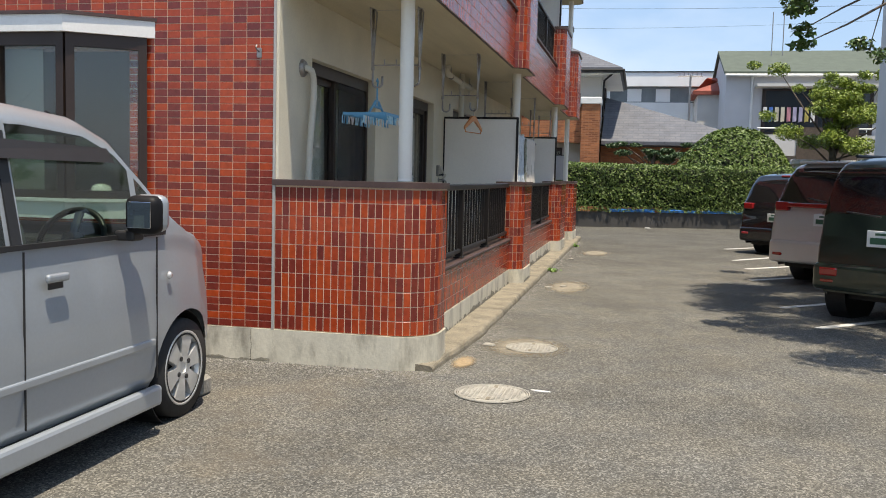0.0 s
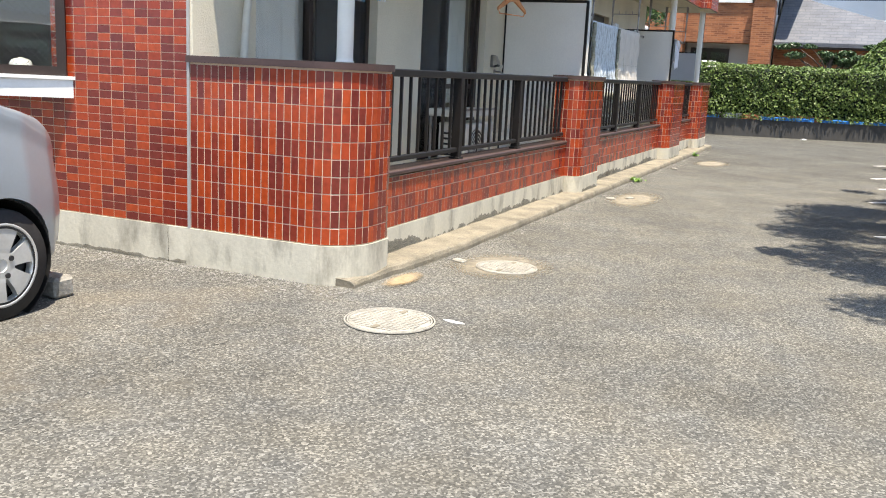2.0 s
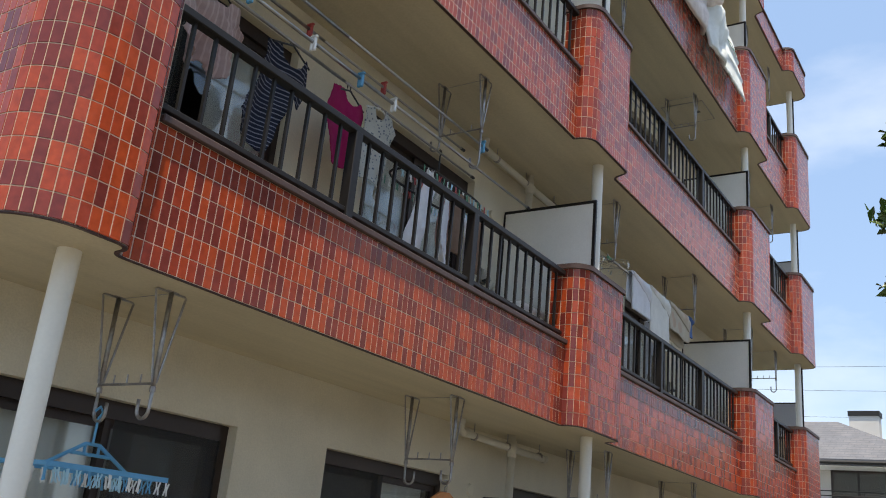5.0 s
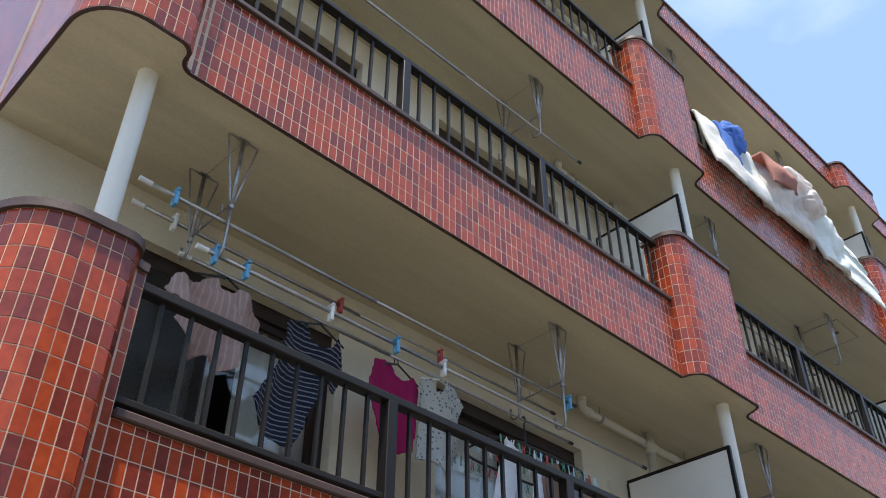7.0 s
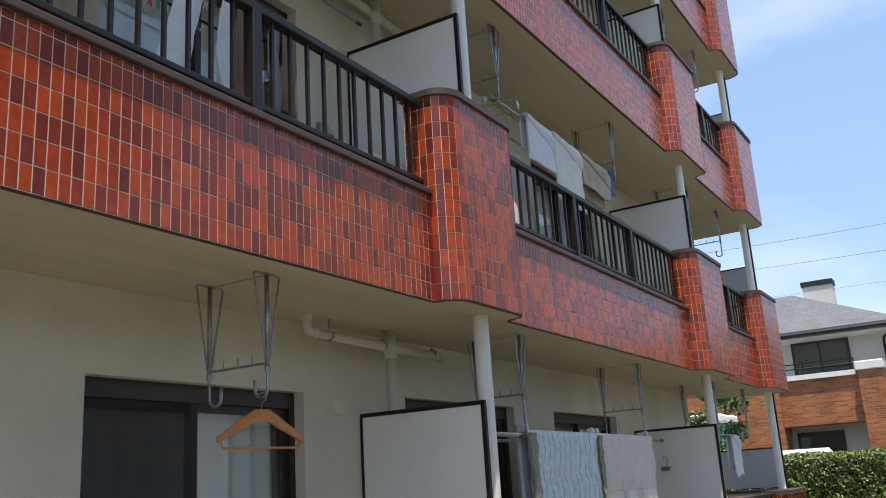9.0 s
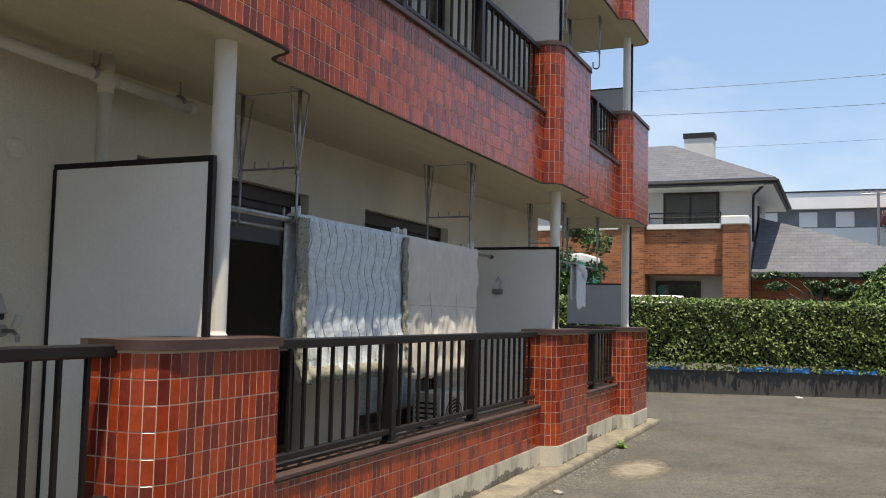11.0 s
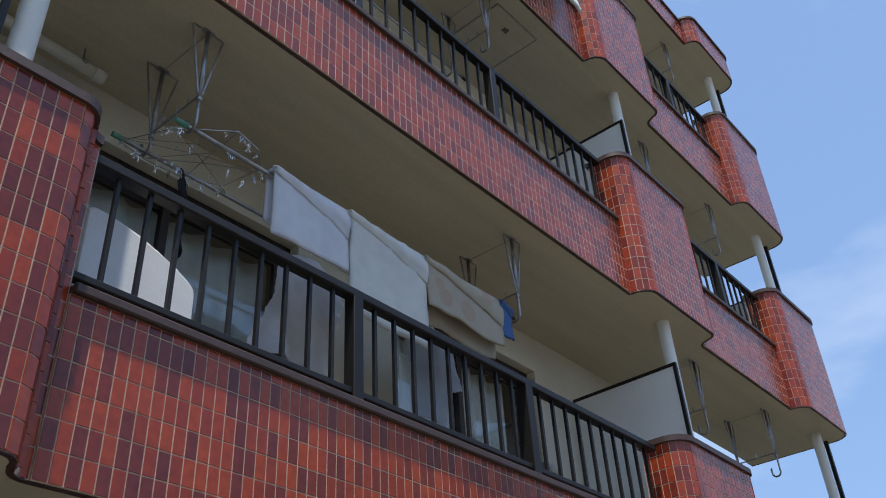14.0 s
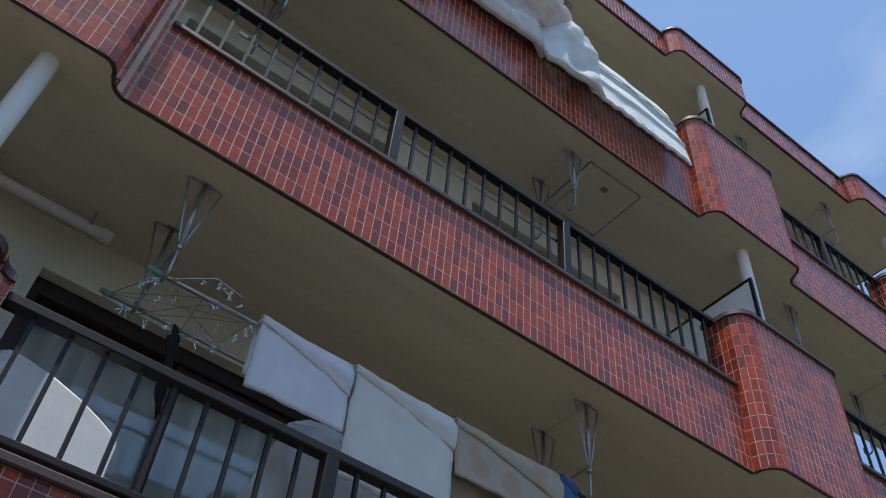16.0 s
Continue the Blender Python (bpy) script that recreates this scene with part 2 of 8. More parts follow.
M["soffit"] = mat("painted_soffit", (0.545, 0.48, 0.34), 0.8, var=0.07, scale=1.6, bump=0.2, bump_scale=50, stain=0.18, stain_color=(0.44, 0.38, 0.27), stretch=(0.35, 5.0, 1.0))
M["concrete"] = mat("weathered_concrete", (0.60, 0.56, 0.45), 0.9, var=0.09, scale=2.6, bump=0.15, bump_scale=45, stain=0.8, stain_color=(0.15, 0.13, 0.10), stain_scale=2.2, stretch=(2.0, 2.0, 0.7))
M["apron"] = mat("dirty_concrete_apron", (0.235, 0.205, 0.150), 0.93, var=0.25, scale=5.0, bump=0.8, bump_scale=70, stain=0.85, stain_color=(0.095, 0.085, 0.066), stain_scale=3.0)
M["brown"] = mat("brown_painted_coping", (0.070, 0.040, 0.034), 0.5, var=0.15, scale=4, bump=0.15, stain=0.3, stain_color=(0.12, 0.085, 0.07))
M["drip"] = mat("dark_tile_edge", (0.060, 0.024, 0.020), 0.5, var=0.3, scale=14, bump=0.3)
M["rail"] = mat("dark_bronze_aluminium", (0.0135, 0.0110, 0.0098), 0.45, metal=0.0, spec=0.35, var=0.12, scale=5)
M["frame"] = mat("brown_aluminium_sash", (0.038, 0.024, 0.019), 0.4, metal=0.2, var=0.12, scale=5)
M["white"] = mat("white_paint", (0.80, 0.80, 0.77), 0.45, var=0.04, scale=3, stain=0.12, stain_color=(0.4, 0.38, 0.33))
M["column"] = mat("white_column_paint", (0.80, 0.775, 0.69), 0.4, var=0.03, scale=3)
M["pipe"] = mat("cream_drain_pipe", (0.62, 0.59, 0.50), 0.55, var=0.06, scale=4, stain=0.2, stain_color=(0.3, 0.27, 0.2))
M["steel"] = mat("weathered_steel", (0.36, 0.35, 0.34), 0.42, metal=0.8, var=0.2, scale=14, stain=0.5, stain_color=(0.17, 0.10, 0.06), stain_scale=9)
M["chrome"] = mat("stainless_pole", (0.40, 0.39, 0.365), 0.30, metal=1.0, var=0.12, scale=20)
M["board"] = mat("painted_partition_board", (0.81, 0.80, 0.75), 0.6, var=0.04, scale=1.5, stain=0.12, stain_color=(0.4, 0.38, 0.32))
M["board_grey"] = mat("grey_partition_board", (0.47, 0.47, 0.50), 0.6, var=0.06, scale=2)
M["curtain"] = mat("sheer_curtain", (0.78, 0.79, 0.78), 0.9, var=0.08, scale=3)
cn = M["curtain"].node_tree.nodes          # thin weave that lets half the light through
see, both = cn.new("ShaderNodeBsdfTransparent"), cn.new("ShaderNodeMixShader")
both.inputs[0].default_value = 0.90
M["curtain"].node_tree.links.new(cn["Principled BSDF"].outputs[0], both.inputs[2])
M["curtain"].node_tree.links.new(see.outputs[0], both.inputs[1])
M["curtain"].node_tree.links.new(both.outputs[0], cn["Material Output"].inputs[0])
M["inside"] = mat("room_wall", (0.34, 0.31, 0.26), 0.9, var=0.06, scale=1)
M["glass"] = thin_glass("window_glass")
M["floor_paint"] = mat("pale_balcony_screed", (0.80, 0.78, 0.70), 0.85, var=0.12, scale=3, bump=0.2, bump_scale=60, stain=0.2, stain_color=(0.3, 0.28, 0.24))
M["screen"] = mat("grey_insect_mesh", (0.035, 0.036, 0.036), 0.8, var=0.1, scale=8)
sn = M["screen"].node_tree.nodes           # fine mesh, half open
gap_, weave = sn.new("ShaderNodeBsdfTransparent"), sn.new("ShaderNodeMixShader")
weave.inputs[0].default_value = 0.5
M["screen"].node_tree.links.new(gap_.outputs[0], weave.inputs[1])
M["screen"].node_tree.links.new(sn["Principled BSDF"].outputs[0], weave.inputs[2])
M["screen"].node_tree.links.new(weave.outputs[0], sn["Material Output"].inputs[0])
M["black"] = mat("black_rubber", (0.012, 0.012, 0.012), 0.6, var=0.15, scale=12)


# ---------------------------------------------------------------- builders
def link_mesh(name, bm, material, smooth=False):
    me = bpy.data.meshes.new(name)
    bm.normal_update()
    bm.to_mesh(me)
    bm.free()
    if smooth:
        for p in me.polygons:
            p.use_smooth = True
    if material:
        me.materials.append(material)
    return me


def part(name, bm, material, parent, label="", smooth=False, at=None):
    """One mesh object under a thing or a part."""
    ob = new(name, link_mesh(name, bm, material, smooth))
    ob.parent = parent
    if at is not None:
        ob.matrix_basis = at
    if label:
        ob["label"] = label
    return ob


def thing(name, label, category, m=None, group="", kind=""):
    """An empty at a thing's base, which its parts hang under."""
    ob = new(name)
    ob.empty_display_size = 0.1
    if m is not None:
        ob.matrix_basis = m
    return tagged(ob, label, category, group, kind)


def solid(name, bm, material, label, category, kind="", group="", smooth=False, m=None):
    """A thing that is one mesh."""
    ob = new(name, link_mesh(name, bm, material, smooth))
    if m is not None:
        ob.matrix_basis = m
    return tagged(ob, label, category, group, kind)


def box(bm, x0, x1, y0, y1, z0, z1, bevel=0.0, seg=1):
    r = bmesh.ops.create_cube(bm, size=1.0, matrix=Matrix.LocRotScale(((x0 + x1) / 2, (y0 + y1) / 2, (z0 + z1) / 2), None, (abs(x1 - x0), abs(y1 - y0), abs(z1 - z0))))
    if bevel:
        edges = list({e for v in r["verts"] for e in v.link_edges})
        bmesh.ops.bevel(bm, geom=edges, offset=bevel, segments=seg, affect='EDGES', profile=0.5)
    return bm


def boxed(x0, x1, y0, y1, z0, z1, bevel=0.0, seg=1):
    return box(bmesh.new(), x0, x1, y0, y1, z0, z1, bevel, seg)


def tube(bm, pts, r, seg=8, caps=True):
    """A round bar along points; its section is carried along without twisting."""
    pts = [Vector(p) for p in pts]
    rings, side = [], None
    for i, p in enumerate(pts):
        way = (pts[min(i + 1, len(pts) - 1)] - pts[max(i - 1, 0)]).normalized()
        if side is None:
            side = way.orthogonal()
        side = side - way * side.dot(way)
        if side.length < 1e-4:
            side = way.orthogonal()
        side.normalize()
        up = side.cross(way)
        rr = r[i] if isinstance(r, (list, tuple)) else r
        rings.append([bm.verts.new(p + (side * math.cos(a) + up * math.sin(a)) * rr) for a in (2 * math.pi * k / seg for k in range(seg))])
    for a, b in zip(rings, rings[1:]):
        for k in range(seg):
            bm.faces.new((a[k], a[(k + 1) % seg], b[(k + 1) % seg], b[k]))
    if caps:
        bm.faces.new(rings[0][::-1])
        bm.faces.new(rings[-1])
    return bm


def tubed(pts, r, seg=8):
    return tube(bmesh.new(), pts, r, seg)


def prism(bm, pts, z0, z1):
    """An upright block over a plan outline."""
    lo = [bm.verts.new((x, y, z0)) for x, y in pts]
    hi = [bm.verts.new((x, y, z1)) for x, y in pts]
    for i in range(len(pts)):
        j = (i + 1) % len(pts)
        bm.faces.new((lo[i], lo[j], hi[j], hi[i]))
    bm.faces.new(hi)
    bm.faces.new(lo[::-1])
    bmesh.ops.recalc_face_normals(bm, faces=bm.faces[:])
    return bm


def loft(bm, rings, closed=True, caps=True):
    """Faces between rings of as many points each."""
    vs = [[bm.verts.new(p) for p in ring] for ring in rings]
    n = len(vs[0])
    for a, b in zip(vs, vs[1:]):
        for k in range(n if closed else n - 1):
            bm.faces.new((a[k], a[(k + 1) % n], b[(k + 1) % n], b[k]))
    if caps and closed:
        bm.faces.new(vs[0][::-1])
        bm.faces.new(vs[-1])
    bmesh.ops.recalc_face_normals(bm, faces=bm.faces[:])
    return bm


def lathe(bm, profile, seg=24, axis="z", caps=True):
    """Turns a profile of (radius, height) round an upright axis."""
    rings = []
    for r, h in profile:
        ring = []
        for k in range(seg):
            a = 2 * math.pi * k / seg
            c, s = r * math.cos(a), r * math.sin(a)
            ring.append((c, s, h) if axis == "z" else (c, h, s))
        rings.append(ring)
    return loft(bm, rings, True, caps)


def arc(cx, cy, r, a0, a1, n=8):
    return [(cx + r * math.cos(radians(a0 + (a1 - a0) * i / n)), cy + r * math.sin(radians(a0 + (a1 - a0) * i / n))) for i in range(n + 1)]


# ---------------------------------------------------------------- plan of the flats
Y_BACK = 0.85            # face of the balcony's back wall
Y_SPAN = -0.15           # face of the parapets
Y_PIER = -0.31           # face of the piers
Y_RAIL = -0.09
STEP = 2.65              # storey height
X_END = 15.05
Z_TOP = 11.21
# each storey: underside, parapet's tile top, rail top, pier's tile top
LEVELS = [(0.25, 0.60, 1.332, 1.31), (2.765, 3.445, 4.110, 4.128), (5.395, 6.10, 6.757, 6.775), (8.03, 8.74, 9.400, 9.43)]
ROOF_Z = 10.79
BAYS = [(0.65, 5.08), (6.10, 10.58), (11.86, 13.78)]


def pier_path(k, side=True):
    """The outer line of pier k in plan, from the near side to the far one."""
    y = Y_PIER
    if k == 0:
        return [(0.0, 0.87)] + arc(0.30, y + 0.30, 0.30, 180, 270, 24) + arc(0.47, y + 0.09, 0.09, 270, 360, 10) + arc(0.63, y + 0.09, 0.07, 180, 90, 8) + [(0.65, y + 0.16)]
    near, far = ((5.08, 6.10), (10.58, 11.86), (13.78, X_END))[k - 1]
    path = ([(near, 0.018)] if side else []) + [(near, Y_SPAN + 0.02)] + arc(near + 0.16, y + 0.16, 0.16, 180, 270, 16)
    if k < 3:
        return path + arc(far - 0.18, y + 0.09, 0.09, 270, 360, 10) + arc(far, y + 0.09, 0.08, 180, 90, 8)
    return path + arc(far - 0.2, y + 0.2, 0.2, 270, 360, 8) + [(X_END, 0.87)]


def inner(k):
    """The inner line that closes pier k's plan."""
    if k == 0:
        return [(0.65, 0.02), (0.16, 0.02), (0.16, 0.87)]
    if k == 3:
        return [(X_END - 0.16, 0.87), (X_END - 0.16, 0.02), (13.78, 0.02)]
    near, far = ((5.08, 6.10), (10.58, 11.86))[k - 1]
    return [(far, 0.02), (near, 0.02)]


def inset(path, d):
    """A plan line moved inwards (to its left) by d."""
    out = []
    for i, p in enumerate(path):
        a, b = Vector(path[max(i - 1, 0)]), Vector(path[min(i + 1, len(path) - 1)])
        way = (b - a).normalized()
        out.append((p[0] - way.y * d, p[1] + way.x * d))
    return out


TILE_JOBS = []


# ---------------------------------------------------------------- ground
gm = bmesh.new()
bmesh.ops.create_grid(gm, x_segments=2, y_segments=2, size=400)
solid("ground", gm, M["asphalt"], "worn grey asphalt of a parking yard with pale chippings", "ground", "structure")

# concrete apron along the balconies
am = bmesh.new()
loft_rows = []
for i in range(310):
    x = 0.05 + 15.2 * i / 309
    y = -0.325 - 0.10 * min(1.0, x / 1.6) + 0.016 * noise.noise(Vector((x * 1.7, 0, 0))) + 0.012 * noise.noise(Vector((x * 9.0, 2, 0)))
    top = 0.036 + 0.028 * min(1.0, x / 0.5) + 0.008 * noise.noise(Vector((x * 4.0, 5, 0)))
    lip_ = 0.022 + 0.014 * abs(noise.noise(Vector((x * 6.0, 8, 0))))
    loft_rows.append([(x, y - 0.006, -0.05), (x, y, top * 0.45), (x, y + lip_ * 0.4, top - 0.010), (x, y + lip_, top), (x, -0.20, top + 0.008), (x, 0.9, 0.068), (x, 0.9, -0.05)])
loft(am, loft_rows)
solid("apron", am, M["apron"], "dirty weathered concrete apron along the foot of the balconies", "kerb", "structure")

# ---------------------------------------------------------------- balcony walls, storey by storey
for lv, (zb, zs, zr, zp) in enumerate(LEVELS):
    for k in range(4):
        outer = pier_path(k)
        core = inset(outer, 0.002)
        ob = solid("balcony_pier", prism(bmesh.new(), core + inner(k), zb, zp), M["grout"],
                   "rounded balcony pier clad in glazed red and dark brown tiles", "wall", "structure")
        TILE_JOBS.append((ob, outer, zb, zp, "pier", lv, k))
        # coping
        lip = inset(outer, -0.018)
        if k in (1, 2):
            ends = [(lip[-1][0], 0.04), (lip[0][0] - 0.02, 0.04)]
        elif k == 0:
            lip[0] = (-0.018, 0.89)
            ends = [(0.66, 0.04), (0.18, 0.04), (0.18, 0.89)]
        else:
            ends = [(X_END - 0.18, 0.88), (X_END - 0.18, 0.04), (13.76, 0.04)]
        solid("pier_coping", prism(bmesh.new(), lip + ends, zp, zp + 0.042), M["brown"],
              "dark brown coping on a tiled balcony pier", "coping", "structure")
        if lv == 0:
            pl = inset(outer, -0.012 if k else -0.012)
            solid("pier_plinth", prism(bmesh.new(), pl + inner(k), -0.02, zb - 0.004), M["concrete"],
                  "stained pale concrete plinth under a tiled pier", "plinth", "structure")
    for x0, x1 in BAYS:
        ob = solid("balcony_parapet", boxed(x0, x1, Y_SPAN + 0.002, 0.02, zb, zs), M["grout"],
                   "low balcony parapet clad in glazed red and dark brown tiles", "wall", "structure")
        TILE_JOBS.append((ob, [(x0, Y_SPAN), (x1, Y_SPAN)], zb, zs, "parapet", lv, 0))
        cb = boxed(x0 + 0.003, x1 - 0.003, Y_SPAN - (0.016 if lv == 0 else 0.026), 0.04, zs + (0.012 if lv == 0 else 0.0), zs + 0.04, 0.006)
        solid("parapet_coping", cb, M["brown"], "dark brown metal sill on a tiled parapet", "coping", "structure")
        if lv == 0:
            solid("parapet_plinth", boxed(x0, x1, Y_SPAN - 0.005, 0.02, -0.02, zb - 0.004), M["concrete"],
                  "stained pale concrete plinth under a parapet", "plinth", "structure")

# slabs whose outline follows piers and parapets
full = []
for k in range(4):
    full += inset(pier_path(k, False), 0.012)
slab_plan = full + [(X_END - 0.012, Y_BACK), (0.012, Y_BACK)]
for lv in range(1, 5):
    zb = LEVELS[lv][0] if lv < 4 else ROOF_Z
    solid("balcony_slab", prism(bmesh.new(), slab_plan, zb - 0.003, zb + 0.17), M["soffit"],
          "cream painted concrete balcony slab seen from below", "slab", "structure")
    # dark drip edge under the tiles
    em = bmesh.new()
    o1, o2 = inset(full, -0.010), inset(full, 0.013)
    for a in range(len(o1) - 1):
        q = [o1[a], o1[a + 1], o2[a + 1], o2[a]]
        vs = [em.verts.new((x, y, z)) for z in (zb - 0.005, zb + 0.011) for x, y in q]
        for f in ((0, 3, 2, 1), (0, 1, 5, 4), (2, 3, 7, 6)):
            em.faces.new([vs[i] for i in f])
    bmesh.ops.remove_doubles(em, verts=em.verts[:], dist=1e-5)
    solid("drip_edge", em, M["drip"], "dark brown drip edge along a balcony slab", "trim", "structure")

# roof edge: a band of tiles round the same outline
for k in range(4):
    outer = pier_path(k)
    zb, zt = ROOF_Z, ROOF_Z + 0.44
    ob = solid("roof_fascia", prism(bmesh.new(), inset(outer, 0.002) + inner(k), zb + 0.004, zt), M["grout"],
               "tiled roof edge that bows out over a pier", "fascia", "structure")
    TILE_JOBS.append((ob, outer, zb, zt, "pier", 4, k))
for x0, x1 in BAYS:
    ob = solid("roof_fascia", boxed(x0, x1, Y_SPAN + 0.002, 0.02, ROOF_Z + 0.004, ROOF_Z + 0.40), M["grout"],
               "straight tiled roof edge over a balcony", "fascia", "structure")
    TILE_JOBS.append((ob, [(x0, Y_SPAN), (x1, Y_SPAN)], ROOF_Z, ROOF_Z + 0.40, "parapet", 4, 0))
for k in range(4):
    lip = inset(pier_path(k), -0.02)
    solid("roof_coping", prism(bmesh.new(), lip + inner(k), ROOF_Z + 0.442, ROOF_Z + 0.475), M["brown"], "dark brown metal coping on the roof edge", "coping", "structure")
for x0, x1 in BAYS:
    solid("roof_coping", boxed(x0 + 0.003, x1 - 0.003, Y_SPAN - 0.02, 0.02, ROOF_Z + 0.402, ROOF_Z + 0.435), M["brown"], "dark brown metal coping on the roof edge", "coping", "structure")
solid("roof_deck", boxed(0.0, X_END, 0.024, 9.0, ROOF_Z + 0.18, ROOF_Z + 0.38), M["concrete"], "flat concrete roof deck", "roof", "structure")

# ---------------------------------------------------------------- body of the building
WINDOWS = []      # x0, x1, z0, z1 of every opening in the back wall
for lv in range(4):
    zf = (0.45, 3.20, 5.86, 8.50)[lv]
    zt = (2.31, 5.07, 7.76, 10.40)[lv]
    for x0, x1 in ((0.67, 2.44), (3.34, 5.00), (6.18, 7.98), (8.85, 10.58)):
        WINDOWS.append((x0, x1, zf, zt + (0.03 if lv == 0 and x0 > 6 else 0.0)))


def wall_with_holes(x0, x1, z0, z1, holes, y0, y1):
    """A wall slab with openings, as blocks between the openings' edges."""
    bm = bmesh.new()
    xs = sorted({x0, x1, *[h[0] for h in holes], *[h[1] for h in holes]})
    for a, b in zip(xs, xs[1:]):
        mid = (a + b) / 2
        cuts = sorted((h[2], h[3]) for h in holes if h[0] < mid < h[1])
        z = z0
        for lo, hi in cuts:
            if lo > z:
                box(bm, a, b, y0, y1, z, lo)
            z = hi
        if z < z1:
            box(bm, a, b, y0, y1, z, z1)
    bmesh.ops.remove_doubles(bm, verts=bm.verts[:], dist=1e-5)
    return bm


X_WALL = 13.5            # where the back wall ends, at the open end of the balconies
solid("wall_back", wall_with_holes(0.004, X_WALL, 0.0, ROOF_Z, WINDOWS, Y_BACK, Y_BACK + 0.22), M["stucco"],
      "white textured stucco wall behind the balconies", "wall", "structure")
BAY = (2.04, 4.40, 1.20, 2.30)   # opening of the gable's window: y0, y1, z0, z1
gb = bmesh.new()
for y0, y1, z0, z1 in ((0.872, BAY[0], 0.25, Z_TOP), (BAY[1], 9.0, 0.25, Z_TOP), (BAY[0], BAY[1], 0.25, BAY[2]), (BAY[0], BAY[1], BAY[3], Z_TOP)):
    box(gb, 0.002, 0.17, y0, y1, z0, z1)
gable = solid("wall_gable", gb, M["grout"], "gable wall clad in glazed red and dark brown tiles laid flat", "wall", "structure")
solid("gable_plinth", boxed(-0.008, 0.17, 0.872, 9.0, -0.02, 0.246), M["concrete"], "stained pale concrete plinth of the gable wall", "plinth", "structure")
solid("wall_far", boxed(X_WALL - 0.17, X_WALL, Y_BACK + 0.225, 9.0, 0.0, ROOF_Z), M["stucco"], "white stucco wall at the far end of the flats", "wall", "structure")
solid("wall_rear", boxed(0.18, X_WALL - 0.18, 8.8, 9.0, 0.0, ROOF_Z), M["stucco"], "white stucco wall at the rear of the flats", "wall", "structure")
for lv in range(5):
    z = 0.2 if lv == 0 else 0.2 + STEP * lv
    solid("floor_slab", boxed(0.18, X_WALL - 0.18, Y_BACK + 0.225, 8.79, z, z + 0.15), M["inside"], "plain floor slab of a flat", "floor", "structure")
solid("wall_inside", boxed(0.18, X_WALL - 0.18, 4.0, 4.1, 0.36, ROOF_Z), M["inside"], "plain wall inside the flats", "wall", "structure")
for x in (5.5, 11.08):
    solid("wall_party", boxed(x, x + 0.15, Y_BACK + 0.23, 3.99, 0.36, ROOF_Z), M["inside"], "plain wall between two flats", "wall", "structure")
solid("balcony_floor", boxed(0.17, X_END - 0.17, 0.025, Y_BACK - 0.004, 0.0, 0.20), M["floor_paint"], "pale concrete floor of the ground floor balconies", "floor", "structure")

# round columns on the piers
for lv in range(4):
    z0 = LEVELS[lv][3] + 0.044
    z1 = (LEVELS[lv + 1][0] if lv < 3 else ROOF_Z) + 0.022
    for x, y in ((0.465, 0.02), (5.725, -0.095), (11.19, -0.088), (14.635, -0.055)):
        bm = lathe(bmesh.new(), [(0.060, z0), (0.060, z0 + 0.008), (0.053, z0 + 0.014), (0.053, z0 + 0.03), (0.053, z0 + 0.06), (0.053, z1 - 0.06), (0.053, z1 - 0.03), (0.053, z1)], 24)
        solid("column", bm, M["column"], "round white painted column on a tiled pier", "column", "structure", smooth=True, m=Matrix.Translation((x, y, 0)))

# ---------------------------------------------------------------- railings
def railing(width, label, posts):
    """A railing between piers, its near end at the origin, the sill it stands on at z 0, its top at z 0.58."""
    r = thing("balcony_railing", label, "railing", group="balcony railings")
    part("top_rail", boxed(0.0, width, -0.034, 0.034, 0.540, 0.585, 0.006), M["rail"], r)
    part("bottom_rail", boxed(0.0, width, -0.022, 0.022, 0.045, 0.075, 0.004), M["rail"], r)
    for x in posts:
        part("post", boxed(x - 0.033, x + 0.033, -0.036, 0.036, -0.004, 0.546, 0.004), M["rail"], r)
        part("foot", boxed(x - 0.05, x + 0.05, -0.045, 0.045, -0.004, 0.012, 0.003), M["rail"], r)
    shared = link_mesh("baluster", boxed(-0.009, 0.009, -0.010, 0.010, 0.074, 0.546), M["rail"])
    for a, c in zip((-0.02, *posts), (*posts, width + 0.02)):
        n = round((c - a) / 0.146)
        for i in range(1, n):
            b = new("baluster", shared)
            b.parent = r
            b.location = (a + (c - a) * i / n, 0, 0)
    return r


first = None
for lv, (zb, zs, zr, zp) in enumerate(LEVELS):
    z = zs + 0.042
    for i, (x0, x1) in enumerate(BAYS):
        at = pose(x0, Y_RAIL, z) @ Matrix.Diagonal((1, 1, (zr - z) / 0.585, 1))
        if i < 2 and first is None:
            first = railing(x1 - x0, "dark bronze metal balcony railing with upright bars", (1.455, 2.89))
            first.matrix_basis = at
            first.scale = (1, 1, (zr - z) / 0.585)
            continue
        if i < 2:
            r = copy_thing(first, pose(x0, Y_RAIL, z))
        else:
            r = railing(x1 - x0, "short dark bronze metal balcony railing at the end bay", (0.9,))
            r.matrix_basis = pose(x0, Y_RAIL, z)
        r.scale = (1, 1, (zr - z) / 0.585)

